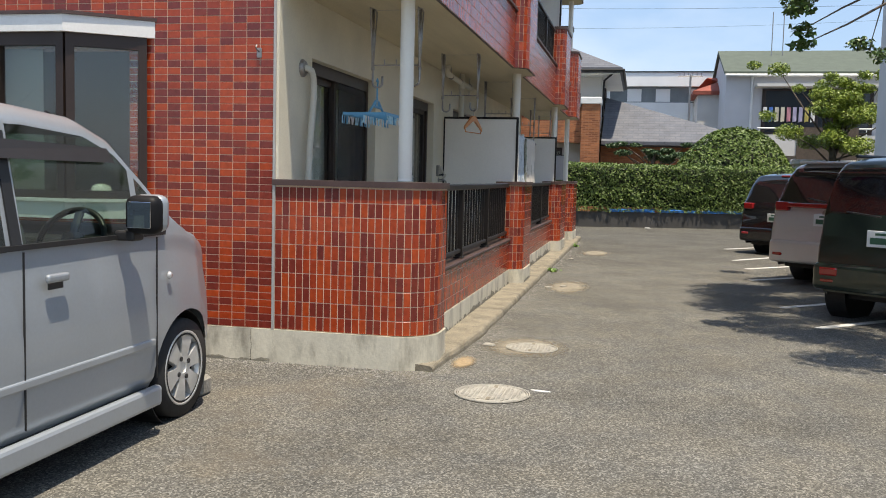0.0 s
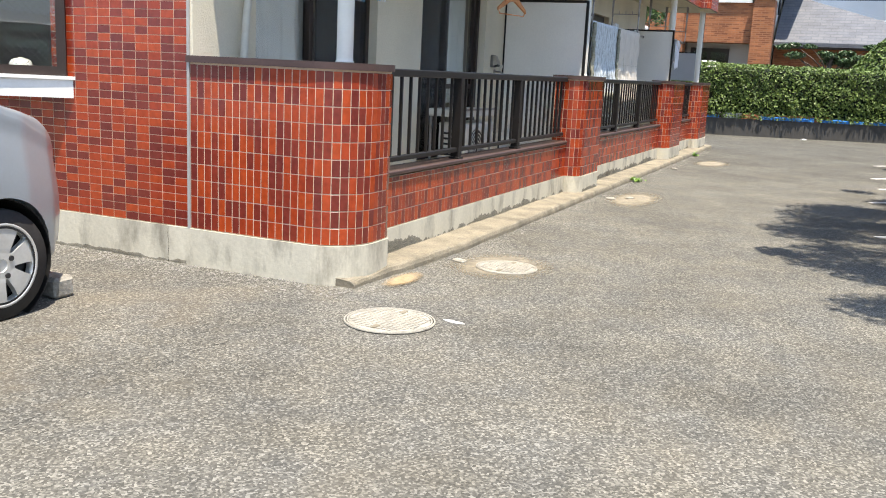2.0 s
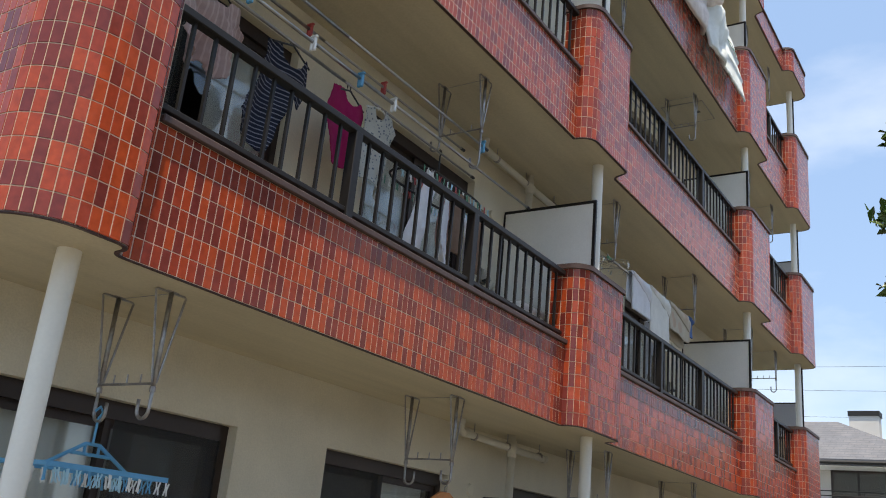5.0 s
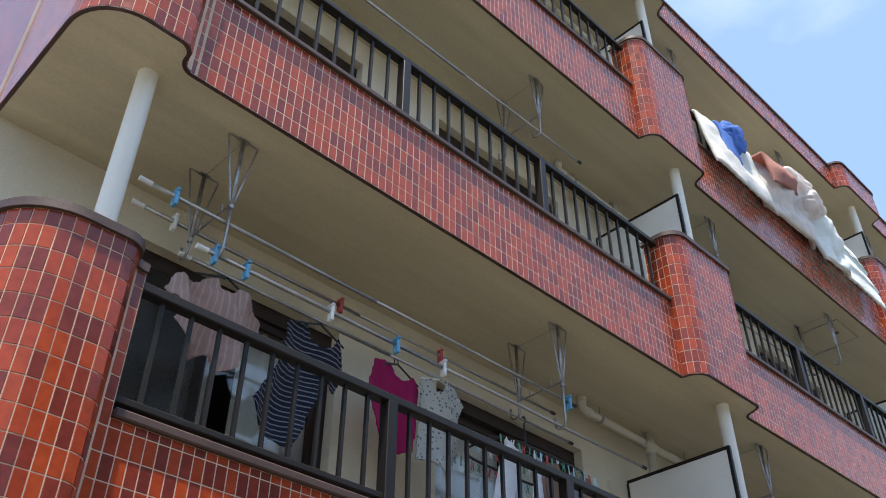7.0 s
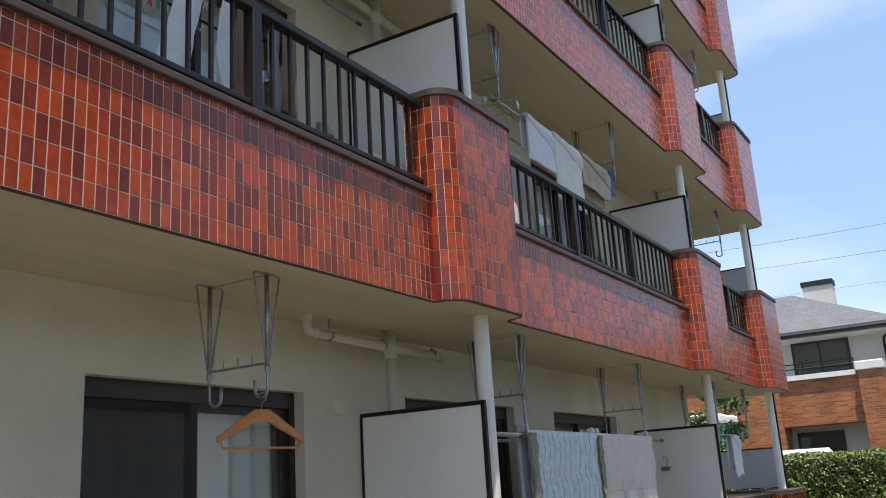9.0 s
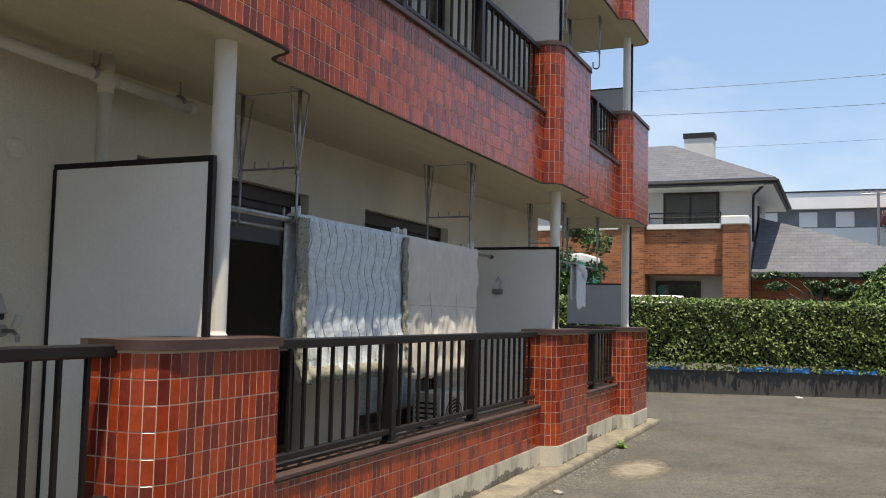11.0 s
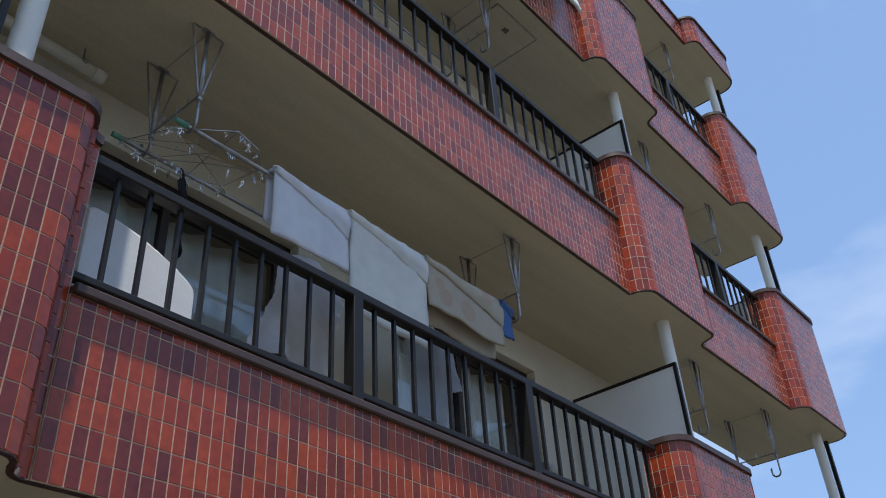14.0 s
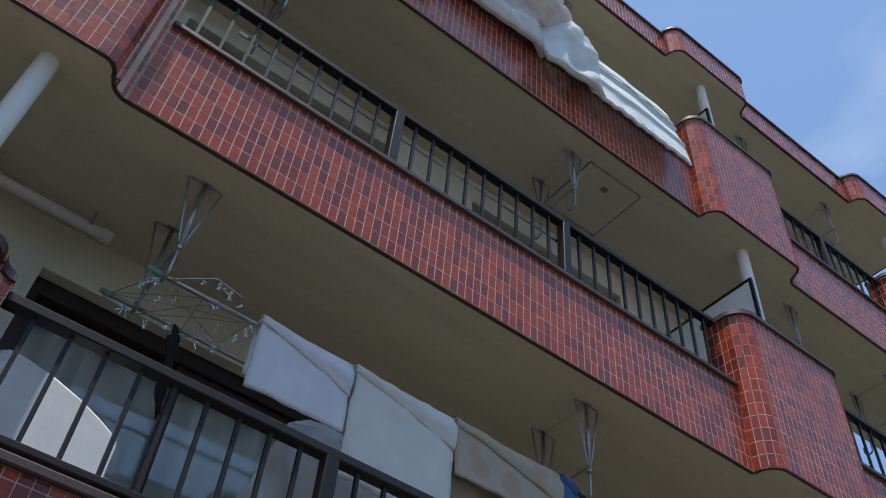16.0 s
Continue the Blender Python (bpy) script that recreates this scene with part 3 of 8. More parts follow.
# ---------------------------------------------------------------- sliding windows
def window(n, x0, x1, z0, z1, open_shift=0.0):
    """A two-leaf sliding window in the back wall, with its dark frame, leaves and panes."""
    w = thing("window_%d" % n, "dark brown aluminium sliding window with clear panes", "window", pose(x0, Y_BACK, z0), kind="structure")
    W, H = x1 - x0, z1 - z0
    fm = bmesh.new()
    box(fm, 0, 0.05, 0.08, 0.19, 0, H)
    box(fm, W - 0.05, W, 0.08, 0.19, 0, H)
    box(fm, 0.05, W - 0.05, 0.08, 0.19, H - 0.10, H)
    box(fm, 0.05, W - 0.05, 0.06, 0.19, 0, 0.06)
    part("window_frame", fm, M["frame"], w)
    for i, (a, b, y) in enumerate(((0.05, W / 2 + 0.03, 0.145), (W / 2 - 0.03, W - 0.05, 0.11))):
        sm = bmesh.new()
        box(sm, a, a + 0.05, y, y + 0.03, 0.06, H - 0.10)
        box(sm, b - 0.05, b, y, y + 0.03, 0.06, H - 0.10)
        box(sm, a + 0.05, b - 0.05, y, y + 0.03, 0.06, 0.14)
        box(sm, a + 0.05, b - 0.05, y, y + 0.03, H - 0.15, H - 0.10)
        box(sm, a + 0.05, b - 0.05, y, y + 0.03, 0.70, 0.75)
        sash = part("sash", sm, M["frame"], w)
        for lo, hi in ((0.14, 0.70), (0.75, H - 0.15)):
            pane = part("pane", boxed(a + 0.05, b - 0.05, y + 0.012, y + 0.017, lo, hi), M["glass"], sash)
            pane.visible_shadow = False
    for side in {1: (1,), 2: (0,), 5: (0,)}.get(n, ()):
        a, b = ((0.05, W / 2), (W / 2 + 0.02, W - 0.05))[side]
        part("insect_screen", boxed(a, b, 0.088, 0.090, 0.06, H - 0.10), M["screen"], w, "grey insect screen")
    return w


def curtain(x0, x1, z0, z1, y, seed):
    rnd = random.Random(seed)
    bm = bmesh.new()
    n = int((x1 - x0) / 0.018)
    rows = []
    ph = rnd.uniform(0, 6)
    for zz in (z0, (z0 + z1) / 2, z1):
        rows.append([(x0 + (x1 - x0) * i / n, y + 0.032 * math.sin(ph + i * 0.55 + 0.8 * math.sin(i * 0.13 + zz)) , zz) for i in range(n + 1)])
    loft(bm, rows, closed=False)
    return solid("curtain", bm, M["curtain"], "white sheer curtain hanging in folds behind the window", "curtain", group="curtains", smooth=True)


for n, (x0, x1, z0, z1) in enumerate(WINDOWS):
    window(n + 1, x0, x1, z0, z1)
    if n != 2:
        curtain(x0 + 0.02, x0 + (x1 - x0) * (0.98 if n == 6 else (0.56, 0.98, 0.62, 0.9)[n % 4]), z0 - (0.08 if n < 4 else 0.205) + (0.62 if n == 1 else 0.0), z1 - 0.1, Y_BACK + 0.255, n)
    if n % 4 == 0:
        curtain(x0 + (x1 - x0) * 0.66, x1 - 0.02, z0 - (0.08 if n < 4 else 0.205), z1 - 0.1, Y_BACK + 0.255, n + 50)

# ---------------------------------------------------------------- partitions
def partition(x, z0, z1):
    t = thing("balcony_partition", "cream board in a black steel frame between two balconies", "partition", pose(x, 0, z0), group="balcony partitions")
    H = z1 - z0
    part("board", boxed(-0.006, 0.006, -0.12, 0.83, 0.05, H - 0.025), M["board"], t)
    part("top_bar", boxed(-0.014, 0.014, -0.15, 0.845, H - 0.028, H, 0.003), M["rail"], t, "black steel bar")
    part("bottom_bar", boxed(-0.014, 0.014, -0.15, 0.845, 0.02, 0.05, 0.003), M["rail"], t, "black steel bar")
    part("upright", boxed(-0.014, 0.014, -0.15, -0.121, 0.0, H - 0.028), M["rail"], t, "black steel bar")
    part("upright", boxed(-0.014, 0.014, 0.83, 0.848, 0.0, H - 0.028), M["rail"], t, "black steel bar")
    return t


for lv in range(4):
    z0 = 0.2 if lv == 0 else LEVELS[lv][0] + 0.17
    z1 = 2.19 if lv == 0 else 4.98 + 2.645 * (lv - 1)
    for x in (5.61, 11.14):
        partition(x, z0, z1)
    # grey board and black post at the open end
    e = thing("end_screen", "low grey board and black post at the open balcony end", "screen", pose(14.95, 0, z0), group="end screens")
    zz = LEVELS[lv][3] + 0.05 - z0
    part("board", boxed(-0.006, 0.006, -0.02, 0.85, zz + 0.02, zz + 0.58), M["board_grey"], e)
    part("top_bar", boxed(-0.012, 0.012, -0.02, 0.85, zz + 0.58, zz + 0.60), M["rail"], e, "black bar")
    top = (LEVELS[lv + 1][0] if lv < 3 else ROOF_Z) - z0
    part("post", boxed(-0.02, 0.02, -0.07, -0.03, zz, top + 0.02), M["rail"], e, "black steel post")

# ---------------------------------------------------------------- laundry brackets
def bracket(front=0.65, rear=0.65, turned=1):
    """A pair of hanging arms with hooks, fixed to the ceiling at z 0; each arm is a V of rods along x round a stem."""
    b = thing("laundry_bracket", "weathered steel laundry pole bracket hanging from the balcony ceiling", "bracket", group="laundry brackets")
    for y, drop, way in ((0.0, front, 1), (0.40, rear, turned)):
        arm = bmesh.new()
        tube(arm, [(-0.012, y, -0.455), (-0.092, y, -0.03), (-0.096, y, -0.016), (-0.086, y, -0.008), (0.086, y, -0.008), (0.096, y, -0.016), (0.092, y, -0.03), (0.012, y, -0.455)], 0.0062, 6)
        part("strut", arm, M["steel"], b)
        part("ceiling_plate", boxed(-0.035, 0.035, y - 0.018, y + 0.018, -0.005, 0.001, 0.002), M["steel"], b)
        part("stem", tubed([(0, y, 0.0), (0, y, -0.49)], 0.0125, 10), M["steel"], b, smooth=True)
        rod = bmesh.new()
        bow = [(0, y + way * (0.042 - 0.042 * math.cos(a)), -drop - 0.042 * math.sin(a)) for a in (math.pi * k / 10 for k in range(1, 11))]
        tube(rod, [(0, y, -0.40), (0, y, -drop)] + bow + [(0, y + way * 0.084, -drop + 0.05)], 0.0090, 8)
        part("hook", rod, M["steel"], b, smooth=True)
        part("collar", tubed([(0, y, -0.50), (0, y, -0.475)], 0.0155, 10), M["steel"], b)
    part("crossbar", tubed([(0, 0.0, -0.460), (0, 0.40, -0.460)], 0.0065, 6), M["steel"], b)
    for y in (0.10, 0.20, 0.30):
        part("peg", tubed([(0, y, -0.460), (0, y, -0.412)], 0.0045, 6), M["steel"], b)
    part("tie_rod", tubed([(0, 0.0, -0.012), (0, 0.40, -0.012)], 0.0022, 6), M["steel"], b)
    return b


BRACKET_X = (1.095, 3.81, 6.64, 9.29, 12.06, 13.60)
Y_BRACKET = 0.078
br = bracket()
start = True
for lv in range(4):
    z = LEVELS[lv + 1][0] if lv < 3 else ROOF_Z
    for x in BRACKET_X:
        if start:
            br.matrix_basis = pose(BRACKET_X[5], Y_BRACKET, LEVELS[1][0])
            start = False
        if lv == 0 and x == BRACKET_X[5]:
            continue
        if (lv == 0 and x < 10) or (lv == 1 and x < 10):
            if lv == 0:
                longer = bracket(0.74, 0.745) if x > 6 else bracket(0.585, 0.60, -1)
            else:
                longer = bracket(0.76, 0.545) if x < 6 else bracket(0.63, 0.54)
            longer.matrix_basis = pose(x, Y_BRACKET, z)
        else:
            copy_thing(br, pose(x, Y_BRACKET, z))

# ---------------------------------------------------------------- drain pipes under the balcony ceilings
for lv in range(4):
    z = (LEVELS[lv + 1][0] if lv < 3 else ROOF_Z) - 0.06
    d = thing("drain_pipe", "cream painted drain pipe under the balcony ceiling with a downpipe", "pipe", group="drain pipes")
    yp = 0.64
    elbow = [(4.79, yp, z + 0.07), (4.79, yp, z - 0.005)] + [(4.83 - 0.04 * math.cos(a), yp, z - 0.005 - 0.04 * math.sin(a)) for a in (math.pi / 2 * k / 5 for k in range(1, 6))]
    part("level_pipe", tubed(elbow + [(5.70, yp, z - 0.062), (6.38, yp, z - 0.070)], 0.032, 14), M["pipe"], d, smooth=True)
    part("elbow_socket", tubed([(4.79, yp, z + 0.062), (4.79, yp, z + 0.018)], 0.038, 14), M["pipe"], d, smooth=True)
    part("elbow_socket", tubed([(4.84, yp, z - 0.046), (4.885, yp, z - 0.047)], 0.038, 14), M["pipe"], d, smooth=True)
    zf = 0.2 if lv == 0 else LEVELS[lv][0] + 0.17
    part("downpipe", tubed([(5.71, yp, zf), (5.71, yp, z + 0.07)], 0.036, 14), M["pipe"], d, smooth=True)
    part("tee", tubed([(5.71, yp, z - 0.14), (5.71, yp, z + 0.01)], 0.043, 14), M["pipe"], d, smooth=True)
    part("tee", tubed([(5.64, yp, z - 0.062), (5.78, yp, z - 0.063)], 0.039, 14), M["pipe"], d, smooth=True)
    part("end_cap", tubed([(6.34, yp, z - 0.070), (6.40, yp, z - 0.070)], 0.038, 14), M["pipe"], d, smooth=True)
    for x in (5.02, 5.62, 6.27):
        part("pipe_clip", lathe(bmesh.new(), [(0.0365, -0.012), (0.0365, 0.012)], 14), M["steel"], d, at=pose(x, yp, z - 0.055, 0, 90, 0))
        part("hanger_rod", tubed([(x, yp, z - 0.03), (x, yp, z + 0.065)], 0.005, 6), M["steel"], d, "thin steel hanger")

# ---------------------------------------------------------------- hedge, its wall and blue sheets
HEDGE = pose(20.9, 0.0, 0, 0, 0, 0) @ Matrix.Rotation(math.atan2(0.35, 1.0), 4, 'Z')


def leaves(count, place, size, seed, flat=0.9):
    """Many folded leaves: place(rnd) gives a point and an outward way."""
    rnd = random.Random(seed)
    verts, faces = [], []
    for _ in range(count):
        p, out = place(rnd)
        n = (Vector(out) + Vector((rnd.gauss(0, flat), rnd.gauss(0, flat), rnd.gauss(0, flat)))).normalized()
        t = n.orthogonal().normalized()
        t.rotate(Matrix.Rotation(rnd.uniform(0, 6.28), 3, n))
        s = n.cross(t)
        L = size * rnd.uniform(0.65, 1.3)
        w = L * 0.30
        c = Vector(p)
        b = len(verts)
        verts += [c - t * L * 0.5, c - t * L * 0.1 + s * w + n * L * 0.06, c + t * L * 0.5 - n * L * 0.08, c - t * L * 0.1 - s * w + n * L * 0.06]
        faces += [(b, b + 1, b + 2), (b, b + 2, b + 3)]
    me = bpy.data.meshes.new("leaves")
    me.from_pydata([tuple(v) for v in verts], [], faces)
    return me


M["hedge"] = leaf_mat("hedge_leaf", (0.026, 0.056, 0.010), (0.165, 0.245, 0.048), 0.5)
# near-black filler: the shade deep between the leaves is put into its colour
M["hedge_shade_core"] = mat("hedge_shade_core", (0.010, 0.018, 0.006), 0.9, var=0.4, scale=8)
M["block"] = mat("dark_block_wall", (0.070, 0.068, 0.065), 0.9, var=0.2, scale=1.5, bump=0.3, stain=0.25, stain_color=(0.045, 0.045, 0.042))
solid("low_wall", boxed(-0.02, 0.14, -26, 11, -0.1, 0.46), M["block"], "low dark concrete block wall under the hedge", "wall", "structure", m=HEDGE)


def hedge_place(rnd):
    y = rnd.uniform(-26, 11)
    bump_ = 0.05 * noise.noise(Vector((y * 0.9, 0, 3))) + 0.03 * noise.noise(Vector((y * 3.1, 0, 7)))
    u = rnd.random()
    if u < 0.68:
        z = rnd.uniform(0.47, 1.86)
        return (-0.06 + 0.07 * noise.noise(Vector((0, y * 2.2, z * 2.2))) + rnd.uniform(-0.05, 0.08), y, z), (-1, 0, 0.55)
    return (rnd.uniform(0.0, 0.95), y, 1.86 + bump_ + rnd.uniform(-0.05, 0.05)), (-0.2, 0, 1)


hd = thing("hedge", "clipped green hedge with glossy leaves along a low wall", "hedge", HEDGE)
part("core", boxed(0.13, 0.9, -26, 11, 0.6, 1.80, 0.08), M["hedge_shade_core"], hd)
lo = new("leaves", leaves(78000, hedge_place, 0.075, 5))
lo.data.materials.append(M["hedge"])
lo.parent = hd
lo["kind"] = "stuff"

# ---------------------------------------------------------------- brick house behind the hedge
M["slate"] = mat("grey_slate_roof", (0.105, 0.112, 0.128), 0.75, var=0.14, scale=2, bump=0.2, bump_scale=12)
M["render_white"] = mat("pale_house_render", (0.62, 0.60, 0.56), 0.85, var=0.06, scale=1.0, bump=0.2)


def coursed(m, wide, high, joint, dark, axes, mortar=0.012):
    """Courses of bricks or slates over a far surface: joints and a shade for each piece."""
    nt, b = m.node_tree, m.node_tree.nodes["Principled BSDF"]
    n, ln = nt.nodes.new, nt.links.new
    co, sep, com = n("ShaderNodeTexCoord"), n("ShaderNodeSeparateXYZ"), n("ShaderNodeCombineXYZ")
    ln(co.outputs["Object"], sep.inputs[0])
    ln(sep.outputs[axes[0]], com.inputs[0])
    ln(sep.outputs[axes[1]], com.inputs[1])
    tex = n("ShaderNodeTexBrick")
    ln(com.outputs[0], tex.inputs["Vector"])
    tex.inputs["Scale"].default_value, tex.inputs["Mortar Size"].default_value = 1.0, mortar
    tex.inputs["Brick Width"].default_value, tex.inputs["Row Height"].default_value = wide, high
    tex.inputs["Color1"].default_value, tex.inputs["Color2"].default_value, tex.inputs["Mortar"].default_value = (1.25, 1.2, 1.15, 1), (*dark, 1), (*joint, 1)
    src = b.inputs["Base Color"].links[0].from_socket
    mul = n("ShaderNodeMix")
    mul.data_type, mul.blend_type = 'RGBA', 'MULTIPLY'
    mul.inputs["Factor"].default_value = 1.0
    ln(src, mul.inputs["A"])
    ln(tex.outputs["Color"], mul.inputs["B"])
    ln(mul.outputs["Result"], b.inputs["Base Color"])


M["brick_far"] = mat("orange_brown_brick", (0.36, 0.135, 0.055), 0.85, var=0.2, scale=1.2, bump=0.2)
coursed(M["brick_far"], 0.27, 0.075, (1.0, 1.2, 1.5), (0.55, 0.48, 0.5), (1, 2))
coursed(M["slate"], 0.45, 0.12, (0.8, 0.8, 0.8), (1.0, 1.0, 1.02), (1, 2), 0.012)
HX = 33.5
house = thing("brick_house", "two storey orange brick house with a grey slate hip roof", "house", pose(HX, 0, 0))
part("wall", boxed(1.6, 8.0, 0.1, 12, 0, 6.15), M["render_white"], house)
bw = bmesh.new()
box(bw, 0.3, 1.59, 0.87, 3.55, 3.0, 4.55)
box(bw, 0.0, 1.59, 4.3, 12, 0, 4.55)
part("brick_wall", bw, M["brick_far"], house)
part("brick_pillar", boxed(0.0, 1.0, 0.08, 0.86, 0, 4.65), M["brick_far"], house)
part("brick_pillar", boxed(0.0, 1.0, 3.5, 4.3, 0, 4.65), M["brick_far"], house)
part("pillar_cap", boxed(-0.06, 1.06, 0.02, 0.92, 4.65, 4.95, 0.03), M["white"], house, "white moulded cap")
part("pillar_cap", boxed(-0.06, 1.06, 3.44, 4.36, 4.65, 4.95, 0.03), M["white"], house, "white moulded cap")
part("ledge", boxed(0.2, 1.59, 0.93, 3.43, 4.55, 4.72), M["white"], house, "white moulded ledge")
part("ledge", boxed(-0.05, 1.59, 4.37, 12, 4.55, 4.72), M["white"], house, "white moulded ledge")
rm = bmesh.new()
for z in (4.95, 5.12):
    tube(rm, [(0.4, 0.95, z), (0.4, 3.4, z)], 0.02, 6)
for y in (0.97, 1.8, 2.6, 3.38):
    tube(rm, [(0.4, y, 4.7), (0.4, y, 5.12)], 0.018, 6)
part("balcony_rail", rm, M["rail"], house, "black metal rail")
wf = part("window", boxed(1.52, 1.62, 1.15, 3.1, 4.4, 6.0), M["frame"], house, "dark framed balcony window")
part("pane", boxed(1.50, 1.515, 1.25, 2.1, 4.5, 5.9), M["glass"], wf)
part("pane", boxed(1.50, 1.515, 2.18, 3.0, 4.5, 5.9), M["glass"], wf)
part("porch_wall", boxed(1.35, 1.50, 0.88, 3.48, 0.0, 3.0), M["render_white"], house, "pale wall inside the porch")
part("lintel", boxed(0.27, 0.30, 0.87, 3.49, 3.0, 3.28), M["brick_far"], house, "course of upright bricks")
dr = part("entrance_door", boxed(1.24, 1.345, 1.75, 3.30, 0.0, 2.80), M["frame"], house, "dark framed glazed entrance")
for y_ in (1.85, 2.60):
    part("pane", boxed(1.225, 1.235, y_, y_ + 0.62, 0.3, 2.65), M["glass"], dr)


def hip(x0, x1, y0, y1, z, rise, ridge):
    bm = bmesh.new()
    lo = [(x0, y0, z), (x1, y0, z), (x1, y1, z), (x0, y1, z)]
    d = (x1 - x0) / 2
    hi = [((x0 + x1) / 2, y0 + d, z + rise), ((x0 + x1) / 2, y1 - d, z + rise)]
    v = [bm.verts.new(p) for p in lo] + [bm.verts.new((p[0], p[1], z - 0.22)) for p in lo] + [bm.verts.new(p) for p in hi]
    for f in ((0, 1, 8), (1, 2, 9, 8), (2, 3, 9), (3, 0, 8, 9), (4, 7, 6, 5), (0, 4, 5, 1), (1, 5, 6, 2), (2, 6, 7, 3), (3, 7, 4, 0)):
        bm.faces.new([v[i] for i in f])
    bmesh.ops.recalc_face_normals(bm, faces=bm.faces[:])
    return bm


rf = part("roof", hip(0.3, 8.4, -0.8, 13.5, 6.25, 2.0, 0), M["slate"], house, "grey slate hip roof")
ch = part("chimney", boxed(4.5, 5.2, 1.74, 2.84, 7.0, 8.52), M["render_white"], rf, "white chimney")
part("chimney_cap", boxed(4.46, 5.24, 1.70, 2.88, 8.52, 8.72), M["black"], rf, "black slatted chimney cap")
part("gutter", tubed([(0.25, -0.85, 6.13), (0.25, 13, 6.13)], 0.06, 8), M["black"], house)
part("gutter", tubed([(0.25, -0.85, 6.13), (8.4, -0.85, 6.13)], 0.06, 8), M["black"], house)
part("eave_lining", boxed(0.42, 8.3, -0.7, 13.3, 5.985, 6.026), M["white"], house, "white boarded eave lining")
part("downpipe", tubed([(0.3, -0.5, 6.08), (1.45, 0.0, 5.8), (1.52, 0.02, 5.6), (1.52, 0.02, 4.2)], 0.045, 8), M["black"], house)
sw = part("window", boxed(4.2, 5.3, 0.03, 0.12, 4.75, 5.75), M["frame"], house, "dark framed side window")
part("pane", boxed(4.28, 5.22, 0.015, 0.025, 4.83, 5.67), M["glass"], sw)
# lower wing
part("wing_wall", boxed(1.5, 9, -6.5, 0.05, 0, 2.9), M["brick_far"], house)
wb = bmesh.new()
v = [wb.verts.new(p) for p in ((0.6, 0.0, 3.1), (0.6, -7.0, 3.1), (10, -7.0, 3.1), (10, 0.0, 3.1), (4.2, 0.0, 5.3), (6.0, 0.0, 5.3), (0.6, 0.0, 2.95), (0.6, -7.0, 2.95))]
for f in ((0, 1, 4), (1, 5, 4), (1, 2, 5), (2, 3, 5), (0, 6, 7, 1)):
    wb.faces.new([v[i] for i in f])
part("wing_roof", wb, M["slate"], house, "grey slate roof of the low wing")

# ---------------------------------------------------------------- gable: bay window, hook, caulk line
def bay_outline(d):
    return [(-0.004, 1.90 - d), (-0.32 - d, 2.36 - d * 0.4), (-0.32 - d, 4.08 + d * 0.4), (-0.004, 4.54 + d)]


bayw = thing("window_17", "dark brown corner bay window under a white hood", "window", pose(0, 0, 0), kind="structure")
part("hood", prism(bmesh.new(), bay_outline(0.07), 2.37, 2.49), M["white"], bayw, "white painted hood")
part("hood_cap", prism(bmesh.new(), bay_outline(0.085), 2.491, 2.515), M["brown"], bayw, "brown metal flashing")
part("sill", prism(bmesh.new(), bay_outline(0.05), 1.03, 1.15), M["white"], bayw, "white painted sill")
part("sill_board", prism(bmesh.new(), bay_outline(0.07), 1.152, 1.175), M["white"], bayw)
M["wire_dark"] = mat("dull_netting_wire", (0.13, 0.13, 0.125), 0.6, var=0.1)
o = bay_outline(0.0)
for (xa, ya), (xb, yb) in zip(o, o[1:]):
    run = Vector((xb - xa, yb - ya))
    L = run.length
    way = run / L
    ang = math.atan2(way.y, way.x)
    cuts = [0.0, L] if L < 1 else [0.0, L * 0.32, L * 0.68, L]
    fr = bmesh.new()
    for c in cuts:
        c = min(max(c, 0.03), L - 0.03)
        box(fr, c - 0.03, c + 0.03, -0.03, 0.03, 1.176, 2.369)
    for a, b in zip(cuts, cuts[1:]):
        box(fr, a + 0.03, b - 0.03, -0.028, 0.028, 1.176, 1.236)
        box(fr, a + 0.03, b - 0.03, -0.028, 0.028, 2.275, 2.369)
    f = part("window_frame", fr, M["frame"], bayw, at=Matrix.Translation((xa, ya, 0)) @ Matrix.Rotation(ang, 4, 'Z'))
    for a, b in zip(cuts, cuts[1:]):
        p = part("pane", boxed(a + 0.04, b - 0.04, -0.003, 0.003, 1.236, 2.275), M["glass"], f)
        p.visible_shadow = False
        mesh_ = bmesh.new()          # the wire netting cast into the glass
        for k in range(-22, int((b - a) / 0.045) + 1):
            for up in (1, -1):
                za, zb = (1.24, 2.271) if up > 0 else (2.271, 1.24)
                xa_, xb_ = a + 0.045 * k, a + 0.045 * k + 1.031
                lo_, hi_ = max(xa_, a + 0.045), min(xb_, b - 0.045)
                if hi_ - lo_ > 0.02:
                    f0, f1 = (lo_ - xa_) / 1.031, (hi_ - xa_) / 1.031
                    tube(mesh_, [(lo_, 0.004, za + (zb - za) * f0), (hi_, 0.004, za + (zb - za) * f1)], 0.0009, 3, False)
        part("netting", mesh_, M["wire_dark"], p)["kind"] = "stuff"
M["blind"] = mat("grey_green_blind", (0.27, 0.29, 0.25), 0.8, var=0.05, scale=2)
solid("roller_blind", boxed(-0.24, -0.235, 2.60, 3.20, 1.18, 2.265), M["blind"], "grey green blind drawn down inside the bay window", "blind")
solid("white_bundle", lathe(bmesh.new(), [(0.01, 1.176), (0.07, 1.18), (0.085, 1.22), (0.06, 1.27), (0.01, 1.285)], 12), M["white"],
      "small white bundle lying on the bay window sill", "bundle", smooth=True, m=pose(-0.10, 2.22, 0))
caulk = mat("grey_caulk", (0.40, 0.39, 0.37), 0.7, var=0.1)
